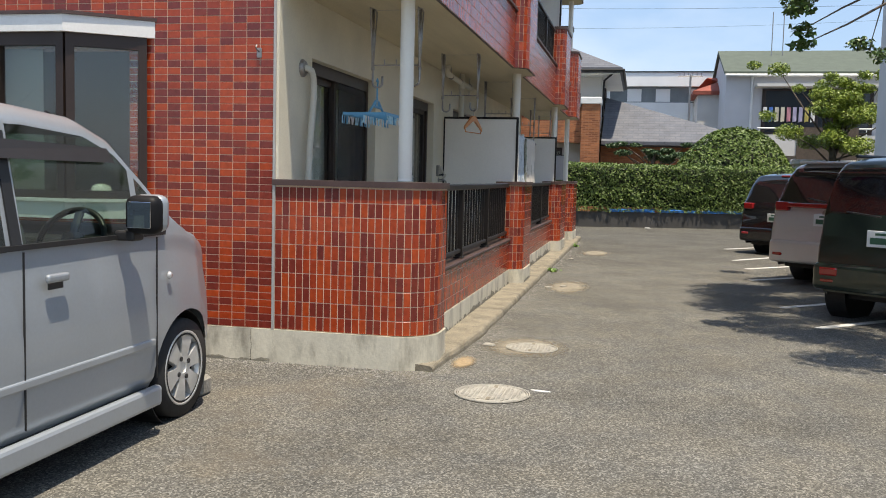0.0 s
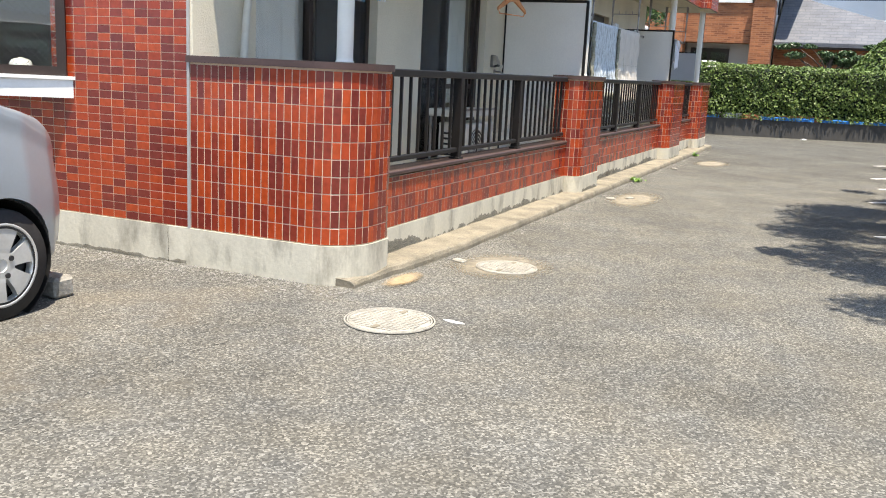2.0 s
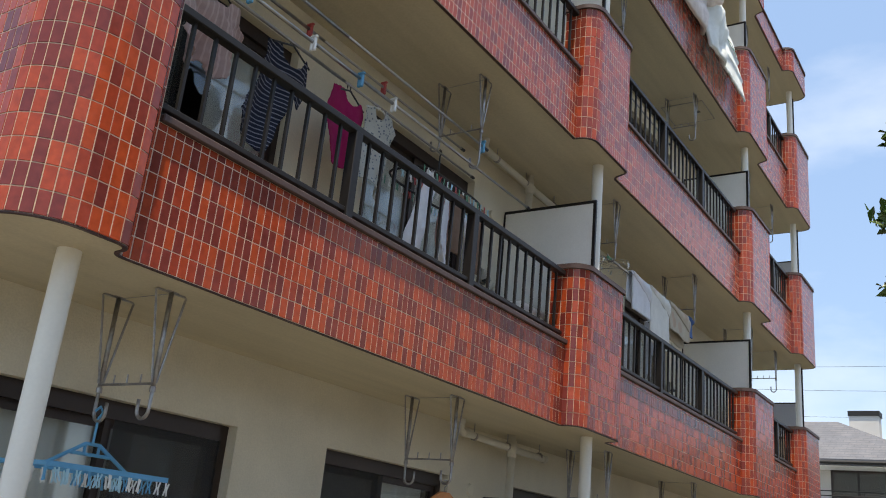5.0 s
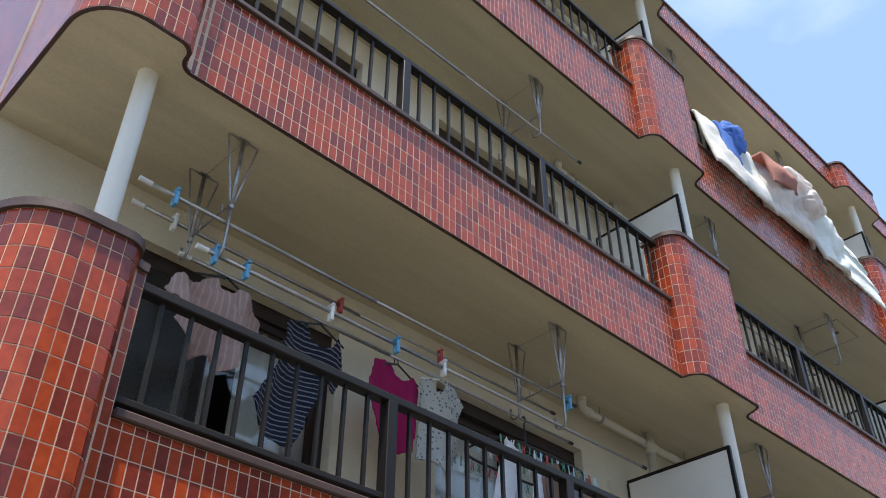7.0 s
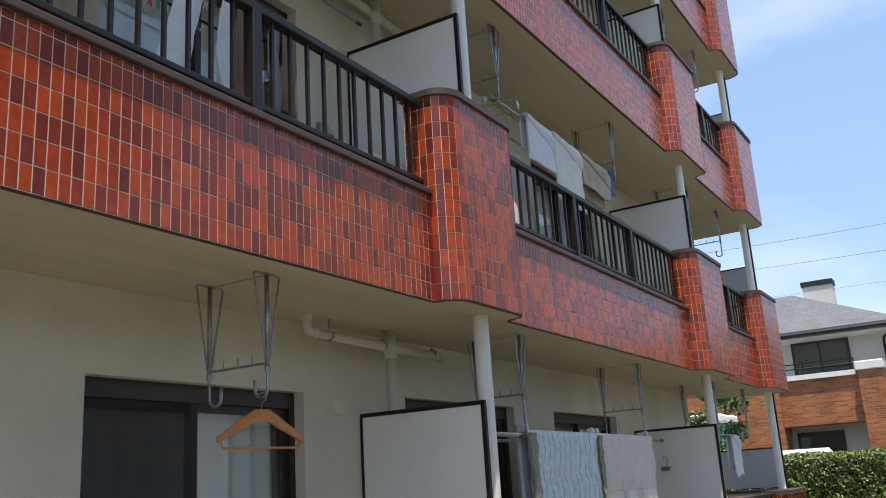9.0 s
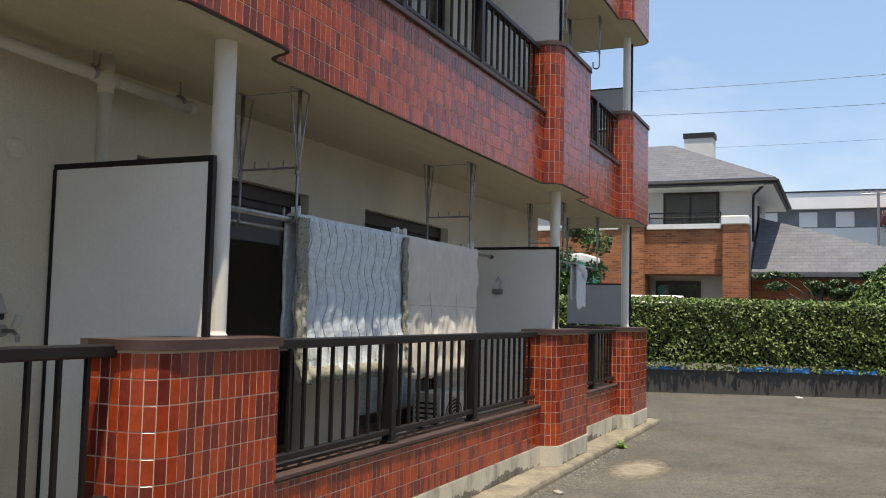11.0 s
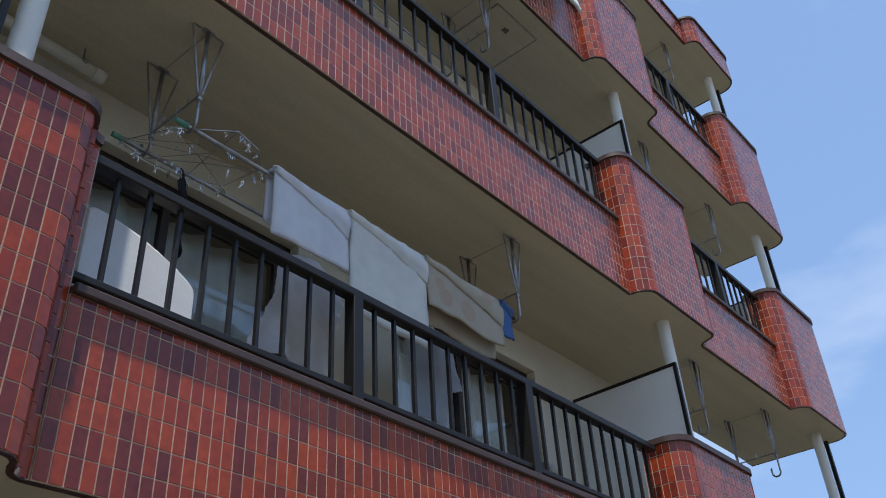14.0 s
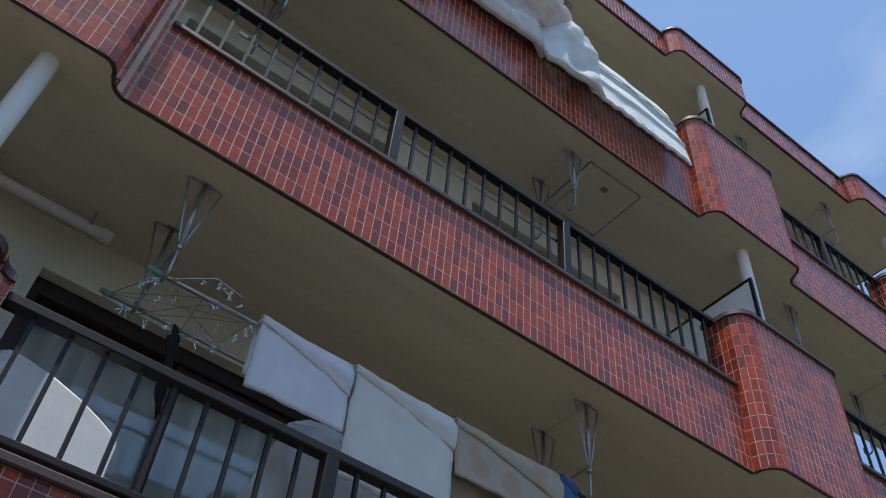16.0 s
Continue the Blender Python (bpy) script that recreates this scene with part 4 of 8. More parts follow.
solid("joint_strip", boxed(-0.010, 0.004, 0.870, 0.889, 0.25, Z_TOP), caulk, "pale grey sealant strip between two tiled walls", "trim", "structure")
for y_, lean_ in ((1.05, 0.004), (3.35, -0.003)):
    solid("plinth_crack", loft(bmesh.new(), [[(-0.0092, y_ + lean_ * math.sin(z * 40) - w, z), (-0.0092, y_ + lean_ * math.sin(z * 40) + w, z)] for z, w in [(0.005 + 0.24 * k / 12, 0.0022 - 0.00012 * k) for k in range(13)]], closed=False), M["black"],
          "thin dark crack down the concrete plinth", "crack", "structure")
hk = thing("wall_hook", "small galvanised hook fixed to the tiled gable", "hook", pose(-0.003, 1.0, 2.26))
part("plate", boxed(-0.008, 0.0, -0.02, 0.02, -0.035, 0.035, 0.003), M["steel"], hk)
part("hook_arm", tubed([(0, 0, 0.01), (-0.05, 0, 0.015), (-0.065, 0, 0.035), (-0.05, 0, 0.05)], 0.006, 6), M["steel"], hk)

# ---------------------------------------------------------------- ground details
M["cover"] = mat("worn_manhole_cover", (0.36, 0.34, 0.29), 0.8, var=0.25, scale=9, bump=0.6, bump_scale=90, stain=0.4, stain_color=(0.2, 0.17, 0.13), stain_scale=5)
M["mortar"] = mat("yellowed_mortar", (0.245, 0.215, 0.160), 0.95, var=0.3, scale=5, bump=0.6, bump_scale=90, stain=0.8, stain_color=(0.125, 0.118, 0.105), stain_scale=6)
M["black_dirt"] = mat("black_dirt", (0.07, 0.065, 0.052), 0.95, var=0.4, scale=14, bump=0.5, stain=0.6, stain_color=(0.16, 0.145, 0.115), stain_scale=7)
dn = M["black_dirt"].node_tree.nodes         # a thin film: the surface shows through
thin_, film_, blotch = dn.new("ShaderNodeBsdfTransparent"), dn.new("ShaderNodeMixShader"), dn.new("ShaderNodeTexNoise")
blotch.inputs["Scale"].default_value, blotch.inputs["Detail"].default_value = 38.0, 5
M["black_dirt"].node_tree.links.new(blotch.outputs["Fac"], film_.inputs[0])
M["black_dirt"].node_tree.links.new(dn["Principled BSDF"].outputs[0], film_.inputs[1])
M["black_dirt"].node_tree.links.new(thin_.outputs[0], film_.inputs[2])
M["black_dirt"].node_tree.links.new(film_.outputs[0], dn["Material Output"].inputs[0])
M["sand"] = mat("ochre_sand", (0.34, 0.25, 0.145), 0.95, var=0.25, scale=12, bump=0.6, stain=0.8, stain_color=(0.15, 0.135, 0.11), stain_scale=11)


def manhole(x, y, r, lab):
    t = thing("manhole_cover", lab, "manhole cover", pose(x, y, 0))
    rnd = random.Random(int(x * 100))
    ring = [(r * 1.06 * math.cos(a), r * 1.06 * math.sin(a)) for a in (2 * math.pi * k / 48 for k in range(48))]
    part("rim", prism(bmesh.new(), ring, -0.01, 0.006), M["mortar"], t)
    lid = part("lid", lathe(bmesh.new(), [(r * 0.93, -0.01), (r * 0.93, 0.008), (r * 0.9, 0.011), (0.001, 0.012)], 40), M["cover"], t, "cast lid with raised studs")
    for q in (0.965, 1.03):
        part("rim_ring", tubed([(r * q * math.cos(a), r * q * math.sin(a), 0.008) for a in (2 * math.pi * k / 48 for k in range(49))], 0.006, 5), M["cover"], t)
    sb = bmesh.new()
    n = int(r / 0.03)
    for i in range(-n, n + 1):
        for j in range(-n, n + 1):
            px, py = i * 0.03, j * 0.03
            if math.hypot(px, py) < r * 0.86:
                box(sb, px - 0.010, px + 0.010, py - 0.010, py + 0.010, 0.0115, 0.0155)
    part("studs", sb, M["cover"], lid)["kind"] = "stuff"
    for s in (-1, 1):
        part("lifting_slot", boxed(s * r * 0.7 - 0.03, s * r * 0.7 + 0.03, -0.012, 0.012, 0.012, 0.0165), M["apron"], lid, "dusty lifting slot")


manhole(-0.475, -0.844, 0.235, "round pale worn manhole cover set in the asphalt")
manhole(1.18, -0.907, 0.205, "round dusty manhole cover set in yellowed mortar")


def worn_edge(m, outer=1.0, inner_=0.45, rough=0.5):
    """Lets a thin patch thin out raggedly towards its rim, so that the ground shows through."""
    nt = m.node_tree
    n, ln = nt.nodes, nt.links.new
    co, dist, nz, add, rng = n.new("ShaderNodeTexCoord"), n.new("ShaderNodeVectorMath"), n.new("ShaderNodeTexNoise"), n.new("ShaderNodeMath"), n.new("ShaderNodeMapRange")
    flat = n.new("ShaderNodeVectorMath")
    flat.operation, flat.inputs[1].default_value = 'MULTIPLY', (2.0, 2.0, 0.0)
    ln(co.outputs["Generated"], flat.inputs[0])
    dist.operation, dist.inputs[1].default_value = 'DISTANCE', (1.0, 1.0, 0.0)
    ln(flat.outputs[0], dist.inputs[0])
    nz.inputs["Scale"].default_value, nz.inputs["Detail"].default_value = 14.0, 6
    ln(co.outputs["Object"], nz.inputs["Vector"])
    add.operation, add.inputs[1].default_value = 'MULTIPLY_ADD', rough
    ln(nz.outputs["Fac"], add.inputs[0])
    ln(dist.outputs["Value"], add.inputs[2])
    rng.inputs["From Min"].default_value, rng.inputs["From Max"].default_value = inner_ + rough / 2, outer + rough / 2
    ln(add.outputs[0], rng.inputs["Value"])
    out_, clear, mix = n["Material Output"], n.new("ShaderNodeBsdfTransparent"), n.new("ShaderNodeMixShader")
    ln(rng.outputs[0], mix.inputs[0])
    ln(n["Principled BSDF"].outputs[0], mix.inputs[1])
    ln(clear.outputs[0], mix.inputs[2])
    ln(mix.outputs[0], out_.inputs[0])


def blot(name, x, y, rx, ry, material, label, seed, z=0.004, turn=0):
    rnd = random.Random(seed)
    n = 40
    pts = []
    for k in range(n):
        a = 2 * math.pi * k / n
        f = 1 + 0.22 * noise.noise(Vector((math.cos(a) * 1.3, math.sin(a) * 1.3, seed * 3.7))) + 0.10 * noise.noise(Vector((math.cos(a) * 4, math.sin(a) * 4, seed)))
        pts.append((rx * f * math.cos(a), ry * f * math.sin(a)))
    bm = prism(bmesh.new(), pts, -0.01, z)
    solid(name, bm, material, label, "patch", "structure", m=pose(x, y, 0, 0, 0, turn))


worn_edge(M["mortar"])
worn_edge(M["sand"], 1.0, 0.5, 0.4)
blot("mortar_patch", 1.22, -0.85, 0.46, 0.40, M["mortar"], "yellowed mortar patch round a manhole cover", 2)
blot("mortar_patch", 5.6, -0.86, 0.78, 0.28, M["mortar"], "yellowed mortar patch in the asphalt", 4)
blot("mortar_patch", 11.2, -0.95, 0.78, 0.30, M["mortar"], "yellowed mortar patch in the asphalt", 6)
blot("sand_patch", 0.42, -0.48, 0.25, 0.10, M["sand"], "small heap of ochre sand by the kerb", 8, 0.012)
M["old_asphalt"] = asphalt_mat("old_asphalt", 1)
edge_pts = [(-0.02, -0.345), (-0.63, -0.37), (-1.0, -0.35), (-1.5, -0.335), (-3.0, -0.32), (-6.4, -0.30)]
rim_ = []
for (xa, ya), (xb, yb) in zip(edge_pts, edge_pts[1:]):
    for k in range(12):
        u = k / 12
        px_, py_ = xa + (xb - xa) * u, ya + (yb - ya) * u
        rim_.append((px_, py_ + 0.035 * noise.noise(Vector((px_ * 6, py_ * 6, 1.0))) + 0.015 * noise.noise(Vector((px_ * 19, 0, 4.0)))))
solid("old_asphalt", prism(bmesh.new(), rim_ + [(-6.4, 8.8), (-0.009, 8.8), (-0.009, -0.1)], -0.02, 0.0016), M["old_asphalt"],
      "older brownish asphalt strip along the gable", "ground", "structure")
crack = bmesh.new()
for i, (a, b) in enumerate(zip(rim_, rim_[1:])):
    if noise.noise(Vector((a[0] * 3.1, a[1], 9.0))) < 0.26:
        continue
    w = 0.001 + 0.003 * abs(noise.noise(Vector((a[0] * 11, 2.0, 0.0))))
    vs_ = [crack.verts.new(p) for p in ((a[0], a[1] - w, 0.0040), (b[0], b[1] - w, 0.0040), (b[0], b[1] + w, 0.0040), (a[0], a[1] + w, 0.0040))]
    crack.faces.new(vs_)
solid("asphalt_crack", crack, M["black_dirt"], "dark crack along the seam of two asphalt layers", "crack", "structure")


def stain_strip(p0, p1, face, height, seed, sparse, foot=0.055):
    """A thin crust of black mould with a ragged top, along the foot of a plinth."""
    bm = bmesh.new()
    L = math.hypot(p1[0] - p0[0], p1[1] - p0[1])
    n = max(4, int(L / 0.012))
    lo, hi = [], []
    for i in range(n + 1):
        u = i / n
        x, y = p0[0] + (p1[0] - p0[0]) * u + face[0], p0[1] + (p1[1] - p0[1]) * u + face[1]
        h = height * max(0.0, 0.42 + 0.9 * noise.noise(Vector((u * L * 1.3, seed, 0))) + 0.45 * noise.noise(Vector((u * L * 9, seed, 3))) + 0.28 * noise.noise(Vector((u * L * 34, seed, 5))) - sparse)
        lo.append((x, y, foot))
        hi.append((x, y, foot + 0.004 + h))
    loft(bm, [lo, hi], closed=False)
    solid("mould_crust", bm, M["black_dirt"], "ragged dark mould crust along the foot of the plinth", "stain", "structure")


for k, (x0, x1) in enumerate(BAYS):
    stain_strip((x0 + 0.01, Y_SPAN), (x1 - 0.01, Y_SPAN), (0, -0.0075), 0.085, k + 1.3, -0.15)
stain_strip((0.0, 0.9), (0.0, 6.0), (-0.0105, 0), 0.03, 7.7, 0.0, 0.0)
for x0, x1 in ((5.26, 5.9), (10.76, 11.66), (13.96, 14.8)):
    stain_strip((x0, Y_PIER), (x1, Y_PIER), (0, -0.0145), 0.05, x0, 0.0)
M["linepaint"] = mat("worn_line_paint", (0.62, 0.61, 0.57), 0.8, var=0.12, scale=20, stain=0.75, stain_color=(0.17, 0.165, 0.155), stain_scale=9)
for x, y, L in ((-0.29, -1.14, 0.22),):
    blot("paint_mark", x, y, 0.07, 0.018, M["linepaint"], "short worn white paint mark on the asphalt", 5, 0.003, 80)
for i, (xa, ya, xb, yb) in enumerate(((13.7, -3.55, 15.6, -5.2), (10.9, -3.45, 13.0, -5.1), (9.3, -3.5, 11.4, -5.6), (7.5, -3.35, 9.6, -5.6), (4.6, -3.35, 6.6, -5.5), (3.2, -3.5, 5.2, -5.6), (1.0, -3.6, 3.0, -5.7))):
    L = math.hypot(xb - xa, yb - ya)
    solid("parking_line", boxed(0, L, -0.05, 0.05, -0.01, 0.003), M["linepaint"], "worn white parking line painted on the asphalt", "line", "structure",
          m=pose(xa, ya, 0, 0, 0, math.degrees(math.atan2(yb - ya, xb - xa))))
for x, y, s in ((1.18, -0.55, 2), (5.38, -0.63, 3), (5.58, -0.80, 4), (9.7, -0.6, 6)):
    solid("concrete_chip", boxed(-0.05, 0.05, -0.03, 0.03, -0.005, 0.022, 0.01), M["cover"], "pale concrete chip lying on the asphalt", "debris", m=pose(x, y, 0, 0, 0, s * 37))
solid("paper_scrap", boxed(-0.10, 0.10, -0.05, 0.05, 0.0, 0.02, 0.006), M["white"], "white scrap lying by the low wall", "litter", m=pose(21.2, -2.0, 0, 0, 0, 20))
M["weed"] = leaf_mat("weed_leaf", (0.07, 0.15, 0.02), (0.22, 0.38, 0.06))


def weed(x, y, s):
    me = leaves(60, lambda r: ((r.gauss(0, s * 0.5), r.gauss(0, s * 0.4), abs(r.gauss(0, s * 0.4)) + 0.01), (0, 0, 1)), 0.05, int(x * 10))
    ob = new("weed", me)
    me.materials.append(M["weed"])
    ob.location = (x, y, 0.0)
    tagged(ob, "small bright green weed at the foot of the kerb", "weed")


weed(7.36, -0.50, 0.08)
weed(12.6, -0.47, 0.06)
# gravel swept against the plinth
gv = random.Random(3)
verts, faces = [], []
for _ in range(2600):
    if gv.random() < 0.6:
        px, py = -abs(gv.gauss(0, 0.16)) - 0.01, gv.uniform(-0.35, 4.5)
    else:
        px, py = gv.uniform(-0.3, 14), -0.43 - abs(gv.gauss(0, 0.07))
    s = gv.uniform(0.004, 0.013)
    b = len(verts)
    verts += [(px + s * gv.uniform(0.6, 1.2), py, s * 0.3), (px, py + s * gv.uniform(0.6, 1.2), s * 0.3), (px - s * gv.uniform(0.6, 1.2), py, s * 0.3), (px, py - s, s * 0.3), (px, py, s * gv.uniform(0.7, 1.1)), (px, py, 0)]
    faces += [(b, b + 1, b + 4), (b + 1, b + 2, b + 4), (b + 2, b + 3, b + 4), (b + 3, b, b + 4)]
me = bpy.data.meshes.new("gravel")
me.from_pydata(verts, [], faces)
me.materials.append(mat("gravel_stone", (0.205, 0.195, 0.175), 0.9, var=0.3, scale=40))
tagged(new("gravel", me), "loose grey gravel along the foot of the walls", "gravel", kind="stuff")


# ---------------------------------------------------------------- cars
def car_paint(name, color, metal=0.55, rough=0.32):
    return mat(name, color, rough, metal=metal, var=0.03, scale=3, coat=0.8)


M["tyre"] = mat("tyre_rubber", (0.018, 0.018, 0.018), 0.75, var=0.2, scale=15)
M["alloy"] = mat("alloy_wheel", (0.62, 0.62, 0.60), 0.36, metal=0.45, var=0.06)
M["autoglass"] = thin_glass("car_glass", (0.58, 0.68, 0.61))
M["privacy"] = mat("dark_privacy_glass", (0.006, 0.006, 0.008), 0.06, var=0.0, coat=1.0)
M["plastic"] = mat("black_plastic", (0.02, 0.02, 0.021), 0.45, var=0.1)
M["red_lamp"] = mat("red_tail_lamp", (0.30, 0.008, 0.008), 0.12, var=0.05, coat=1.0)
M["clear_lamp"] = mat("clear_lamp", (0.7, 0.7, 0.7), 0.08, metal=0.3, var=0.03, coat=1.0)
M["plate"] = mat("number_plate", (0.72, 0.74, 0.72), 0.4, var=0.03)
M["plate_bar"] = mat("plate_bar", (0.03, 0.10, 0.06), 0.5, var=0.03)
M["seat"] = mat("grey_seat_cloth", (0.16, 0.16, 0.15), 0.9, var=0.15, scale=12)


def lerp(table, x):
    for (a, va), (b, vb) in zip(table, table[1:]):
        if x <= b:
            return va + (vb - va) * (x - a) / (b - a) if b > a else vb
    return table[-1][1]


def wheel(parent, x, y, r, side, spokes=6):
    """A wheel whose outer face looks along side * y."""
    w = part("wheel", lathe(bmesh.new(), [(r * 0.66, -0.075), (r * 0.97, -0.07), (r, -0.045), (r, 0.045), (r * 0.97, 0.07), (r * 0.68, 0.072), (r * 0.66, 0.05)], 36, "y", False), M["tyre"], parent, "black tyre on an alloy rim", True, pose(x, y, r))
    rim = part("rim", lathe(bmesh.new(), [(r * 0.68, side * 0.02), (r * 0.70, side * 0.074), (r * 0.75, side * 0.078), (r * 0.76, side * 0.03)], 36, "y", False), M["alloy"], w, "silver alloy rim", True)
    part("brake", lathe(bmesh.new(), [(0.001, side * 0.0), (r * 0.66, side * 0.0), (r * 0.66, side * 0.012), (0.001, side * 0.012)], 28, "y"), M["plastic"], w)
    hub = bmesh.new()
    lathe(hub, [(0.001, side * 0.05), (r * 0.28, side * 0.05), (r * 0.28, side * 0.068), (r * 0.12, side * 0.070), (r * 0.11, side * 0.064), (0.001, side * 0.064)], 20, "y")
    part("hub", hub, M["alloy"], w)
    for k in range(4):
        a = 2 * math.pi * k / 4 + 0.5
        part("lug_nut", lathe(bmesh.new(), [(0.001, side * 0.060), (0.014, side * 0.060), (0.014, side * 0.076), (0.001, side * 0.076)], 10, "y"), M["plastic"], w, "dark wheel nut", at=pose(r * 0.22 * math.cos(a), 0, r * 0.22 * math.sin(a)))
    for k in range(spokes):
        a = 2 * math.pi * k / spokes + 0.3
        sp = bmesh.new()
        c, s = math.cos(a), math.sin(a)
        t = (-s, c)
        quad = []
        for rr, hw, dep in ((r * 0.14, 0.032, 0.066), (r * 0.30, 0.036, 0.071), (r * 0.46, 0.047, 0.072), (r * 0.60, 0.060, 0.070), (r * 0.71, 0.078, 0.070)):
            quad.append([(c * rr + t[0] * hw, side * dep, s * rr + t[1] * hw), (c * rr - t[0] * hw, side * dep, s * rr - t[1] * hw),
                         (c * rr - t[0] * hw, side * 0.035, s * rr - t[1] * hw), (c * rr + t[0] * hw, side * 0.035, s * rr + t[1] * hw)])
        loft(sp, quad)
        part("spoke", sp, M["alloy"], w)
    return w


def car(name, label, L, W, top, belt, nose, wheels, r, paint, glass, side_panes, shield, rear, m, low=0.20, spokes=6, tumble=0.17):
    """A car with its rear at x 0, its front at x L: one skin lofted from stations, cut into panels.
    top, belt: height by x; nose: half width's factor by x; side_panes: x ranges; shield, rear: x ranges of the end glass."""
    c = thing(name, label, "car", m)
    hw = W / 2
    xs = [L * i / 130 for i in range(131)]
    SIDE, GREEN, CORN, TOP = 26, 7, 4, 4
    rings = []
    for x in xs:
        t, b, k = lerp(top, x), lerp(belt, x), lerp(nose, x)
        w = hw * k
        lowz = low + (0.06 if x < 0.15 or x > L - 0.15 else 0.0)
        b = min(b, t - 0.05)
        pts = []
        for i in range(SIDE):
            f = i / (SIDE - 1)
            z = lowz + (b - lowz) * f
            bulge = 0.035 * math.sin(math.pi * min(1, f * 1.1)) - (0.05 * (1 - f / 0.12) if f < 0.12 else 0)
            pts.append((w - 0.03 + bulge, z))
        w0 = pts[-1][0]
        rad = min(0.10, (t - b) * 0.5)
        for i in range(1, GREEN + 1):
            z = b + (t - rad - b) * i / GREEN
            pts.append((w0 - (z - b) * tumble, z))
        w1 = pts[-1][0]
        for i in range(1, CORN + 1):
            a = math.pi / 2 * i / CORN
            pts.append((w1 - rad * 1.3 * (1 - math.cos(a)), t - rad + rad * math.sin(a) * 0.96))
        w2, z2 = pts[-1]
        for i in range(1, TOP + 1):
            f = i / TOP
            pts.append((w2 * (1 - f), z2 + 0.02 * (1 - (1 - f) ** 2) * min(1, (t - b) * 2)))
        rings.append([(x, y, z) for y, z in pts])
    n = len(rings[0])
    grid = {}
    bms = {k: bmesh.new() for k in ("body", "glass", "cut")}

    def snap(p):
        x, y, z = p
        for wx in wheels:
            dx, dz = x - wx, z - r
            d = math.hypot(dx, dz)
            R = r + 0.055
            if abs(d - R) < 0.019 and abs(y) > hw * 0.7 and d > 0:
                return (wx + dx * R / d, y, r + dz * R / d)
        return p

    rings = [[snap(p) for p in ring] for ring in rings]
    g0, g1 = SIDE - 1, SIDE - 1 + GREEN
    made = {k: {} for k in bms}

    def vert(kind, i, j, s):
        key = (i, j, s if j < n - 1 else 1)
        if key not in made[kind]:
            x, y, z = rings[i][j]
            made[kind][key] = bms[kind].verts.new((x, y * s, z))
        return made[kind][key]

    for i in range(len(xs) - 1):
        xm = (xs[i] + xs[i + 1]) / 2
        for j in range(n - 1):
            zm = sum(rings[a][b][2] for a in (i, i + 1) for b in (j, j + 1)) / 4
            xq = sum(rings[a][b][0] for a in (i, i + 1) for b in (j, j + 1)) / 4
            if j < g0 + 1 and any(math.hypot(xq - wx, zm - r) < r + 0.052 for wx in wheels):
                continue
            kind = "body"
            if g0 <= j < g1 and any(a < xm < b for a, b in side_panes) and lerp(top, xm) - lerp(belt, xm) > 0.16 and j < g1:
                kind = "glass"
            if j >= g1 + 1 and (shield[0] < xm < shield[1] or rear[0] < xm < rear[1]):
                kind = "glass"
            for s in (1, -1):
                q = [vert(kind, i, j, s), vert(kind, i + 1, j, s), vert(kind, i + 1, j + 1, s), vert(kind, i, j + 1, s)]
                try:
                    bms[kind].faces.new(q)
                except ValueError:
                    pass
    for i in (0, len(xs) - 1):
        vs = [vert("body", i, j, 1) for j in range(n)] + [vert("body", i, j, -1) for j in range(n - 2, -1, -1)]
        bms["body"].faces.new(vs)
    for kind in ("body", "glass"):
        bmesh.ops.recalc_face_normals(bms[kind], faces=bms[kind].faces[:])
    body = part("body", bms["body"], paint, c, smooth=True)
    body.modifiers.new("edge", 'EDGE_SPLIT').split_angle = radians(38)
    # one object for each pane of the glazing
    left = set(bms["glass"].faces)
    while left:
        todo, pane = [left.pop()], []
        while todo:
            f = todo.pop()
            pane.append(f)
            for e in f.edges:
                for g in e.link_faces:
                    if g in left:
                        left.remove(g)
                        todo.append(g)
        one, seen = bmesh.new(), {}
        for f in pane:
            for v in f.verts:
                if v not in seen:
                    seen[v] = one.verts.new(v.co)
            one.faces.new([seen[v] for v in f.verts])
        part("car_window", one, glass, c, "dark tinted glazing" if glass is M["privacy"] else "clear tinted glazing", smooth=True)
    bms["glass"].free()
    bms["cut"].free()
    under = boxed(0.25, L - 0.25, -hw + 0.16, hw - 0.16, low - 0.02, low + 0.10)
    part("underbody", under, M["black"], c)
    for wx in wheels:
        for s in (-1, 1):
            part("wheel_arch", lathe(bmesh.new(), [(r + 0.05, s * (hw - 0.28)), (r + 0.05, s * (hw - 0.055)), (r + 0.045, s * (hw - 0.055)), (r + 0.045, s * (hw - 0.28))], 36, "y"), M["black"], c, at=pose(wx, 0, r))
            wheel(c, wx, s * (hw - 0.095), r, s, spokes)
    return c


M["housing"] = mat("matt_black_mirror_housing", (0.009, 0.009, 0.010), 0.55, spec=0.2, var=0.1)
mirror_face = mat("mirror_face", (0.62, 0.64, 0.66), 0.03, metal=1.0, var=0.0)
silver = car_paint("silver_blue_paint", (0.36, 0.395, 0.425), 0.35, 0.38)
KEI_TOP = [(0.0, 0.75), (0.03, 1.05), (0.10, 1.44), (0.22, 1.60), (0.5, 1.665), (1.6, 1.68), (2.02, 1.65), (2.25, 1.57), (2.50, 1.385), (2.80, 1.13), (2.9, 1.065), (3.15, 1.0), (3.30, 0.90), (3.37, 0.76), (3.395, 0.55)]
KEI_BELT = [(0.0, 1.0), (0.5, 1.03), (2.3, 1.075), (2.9, 1.03), (3.395, 0.8)]
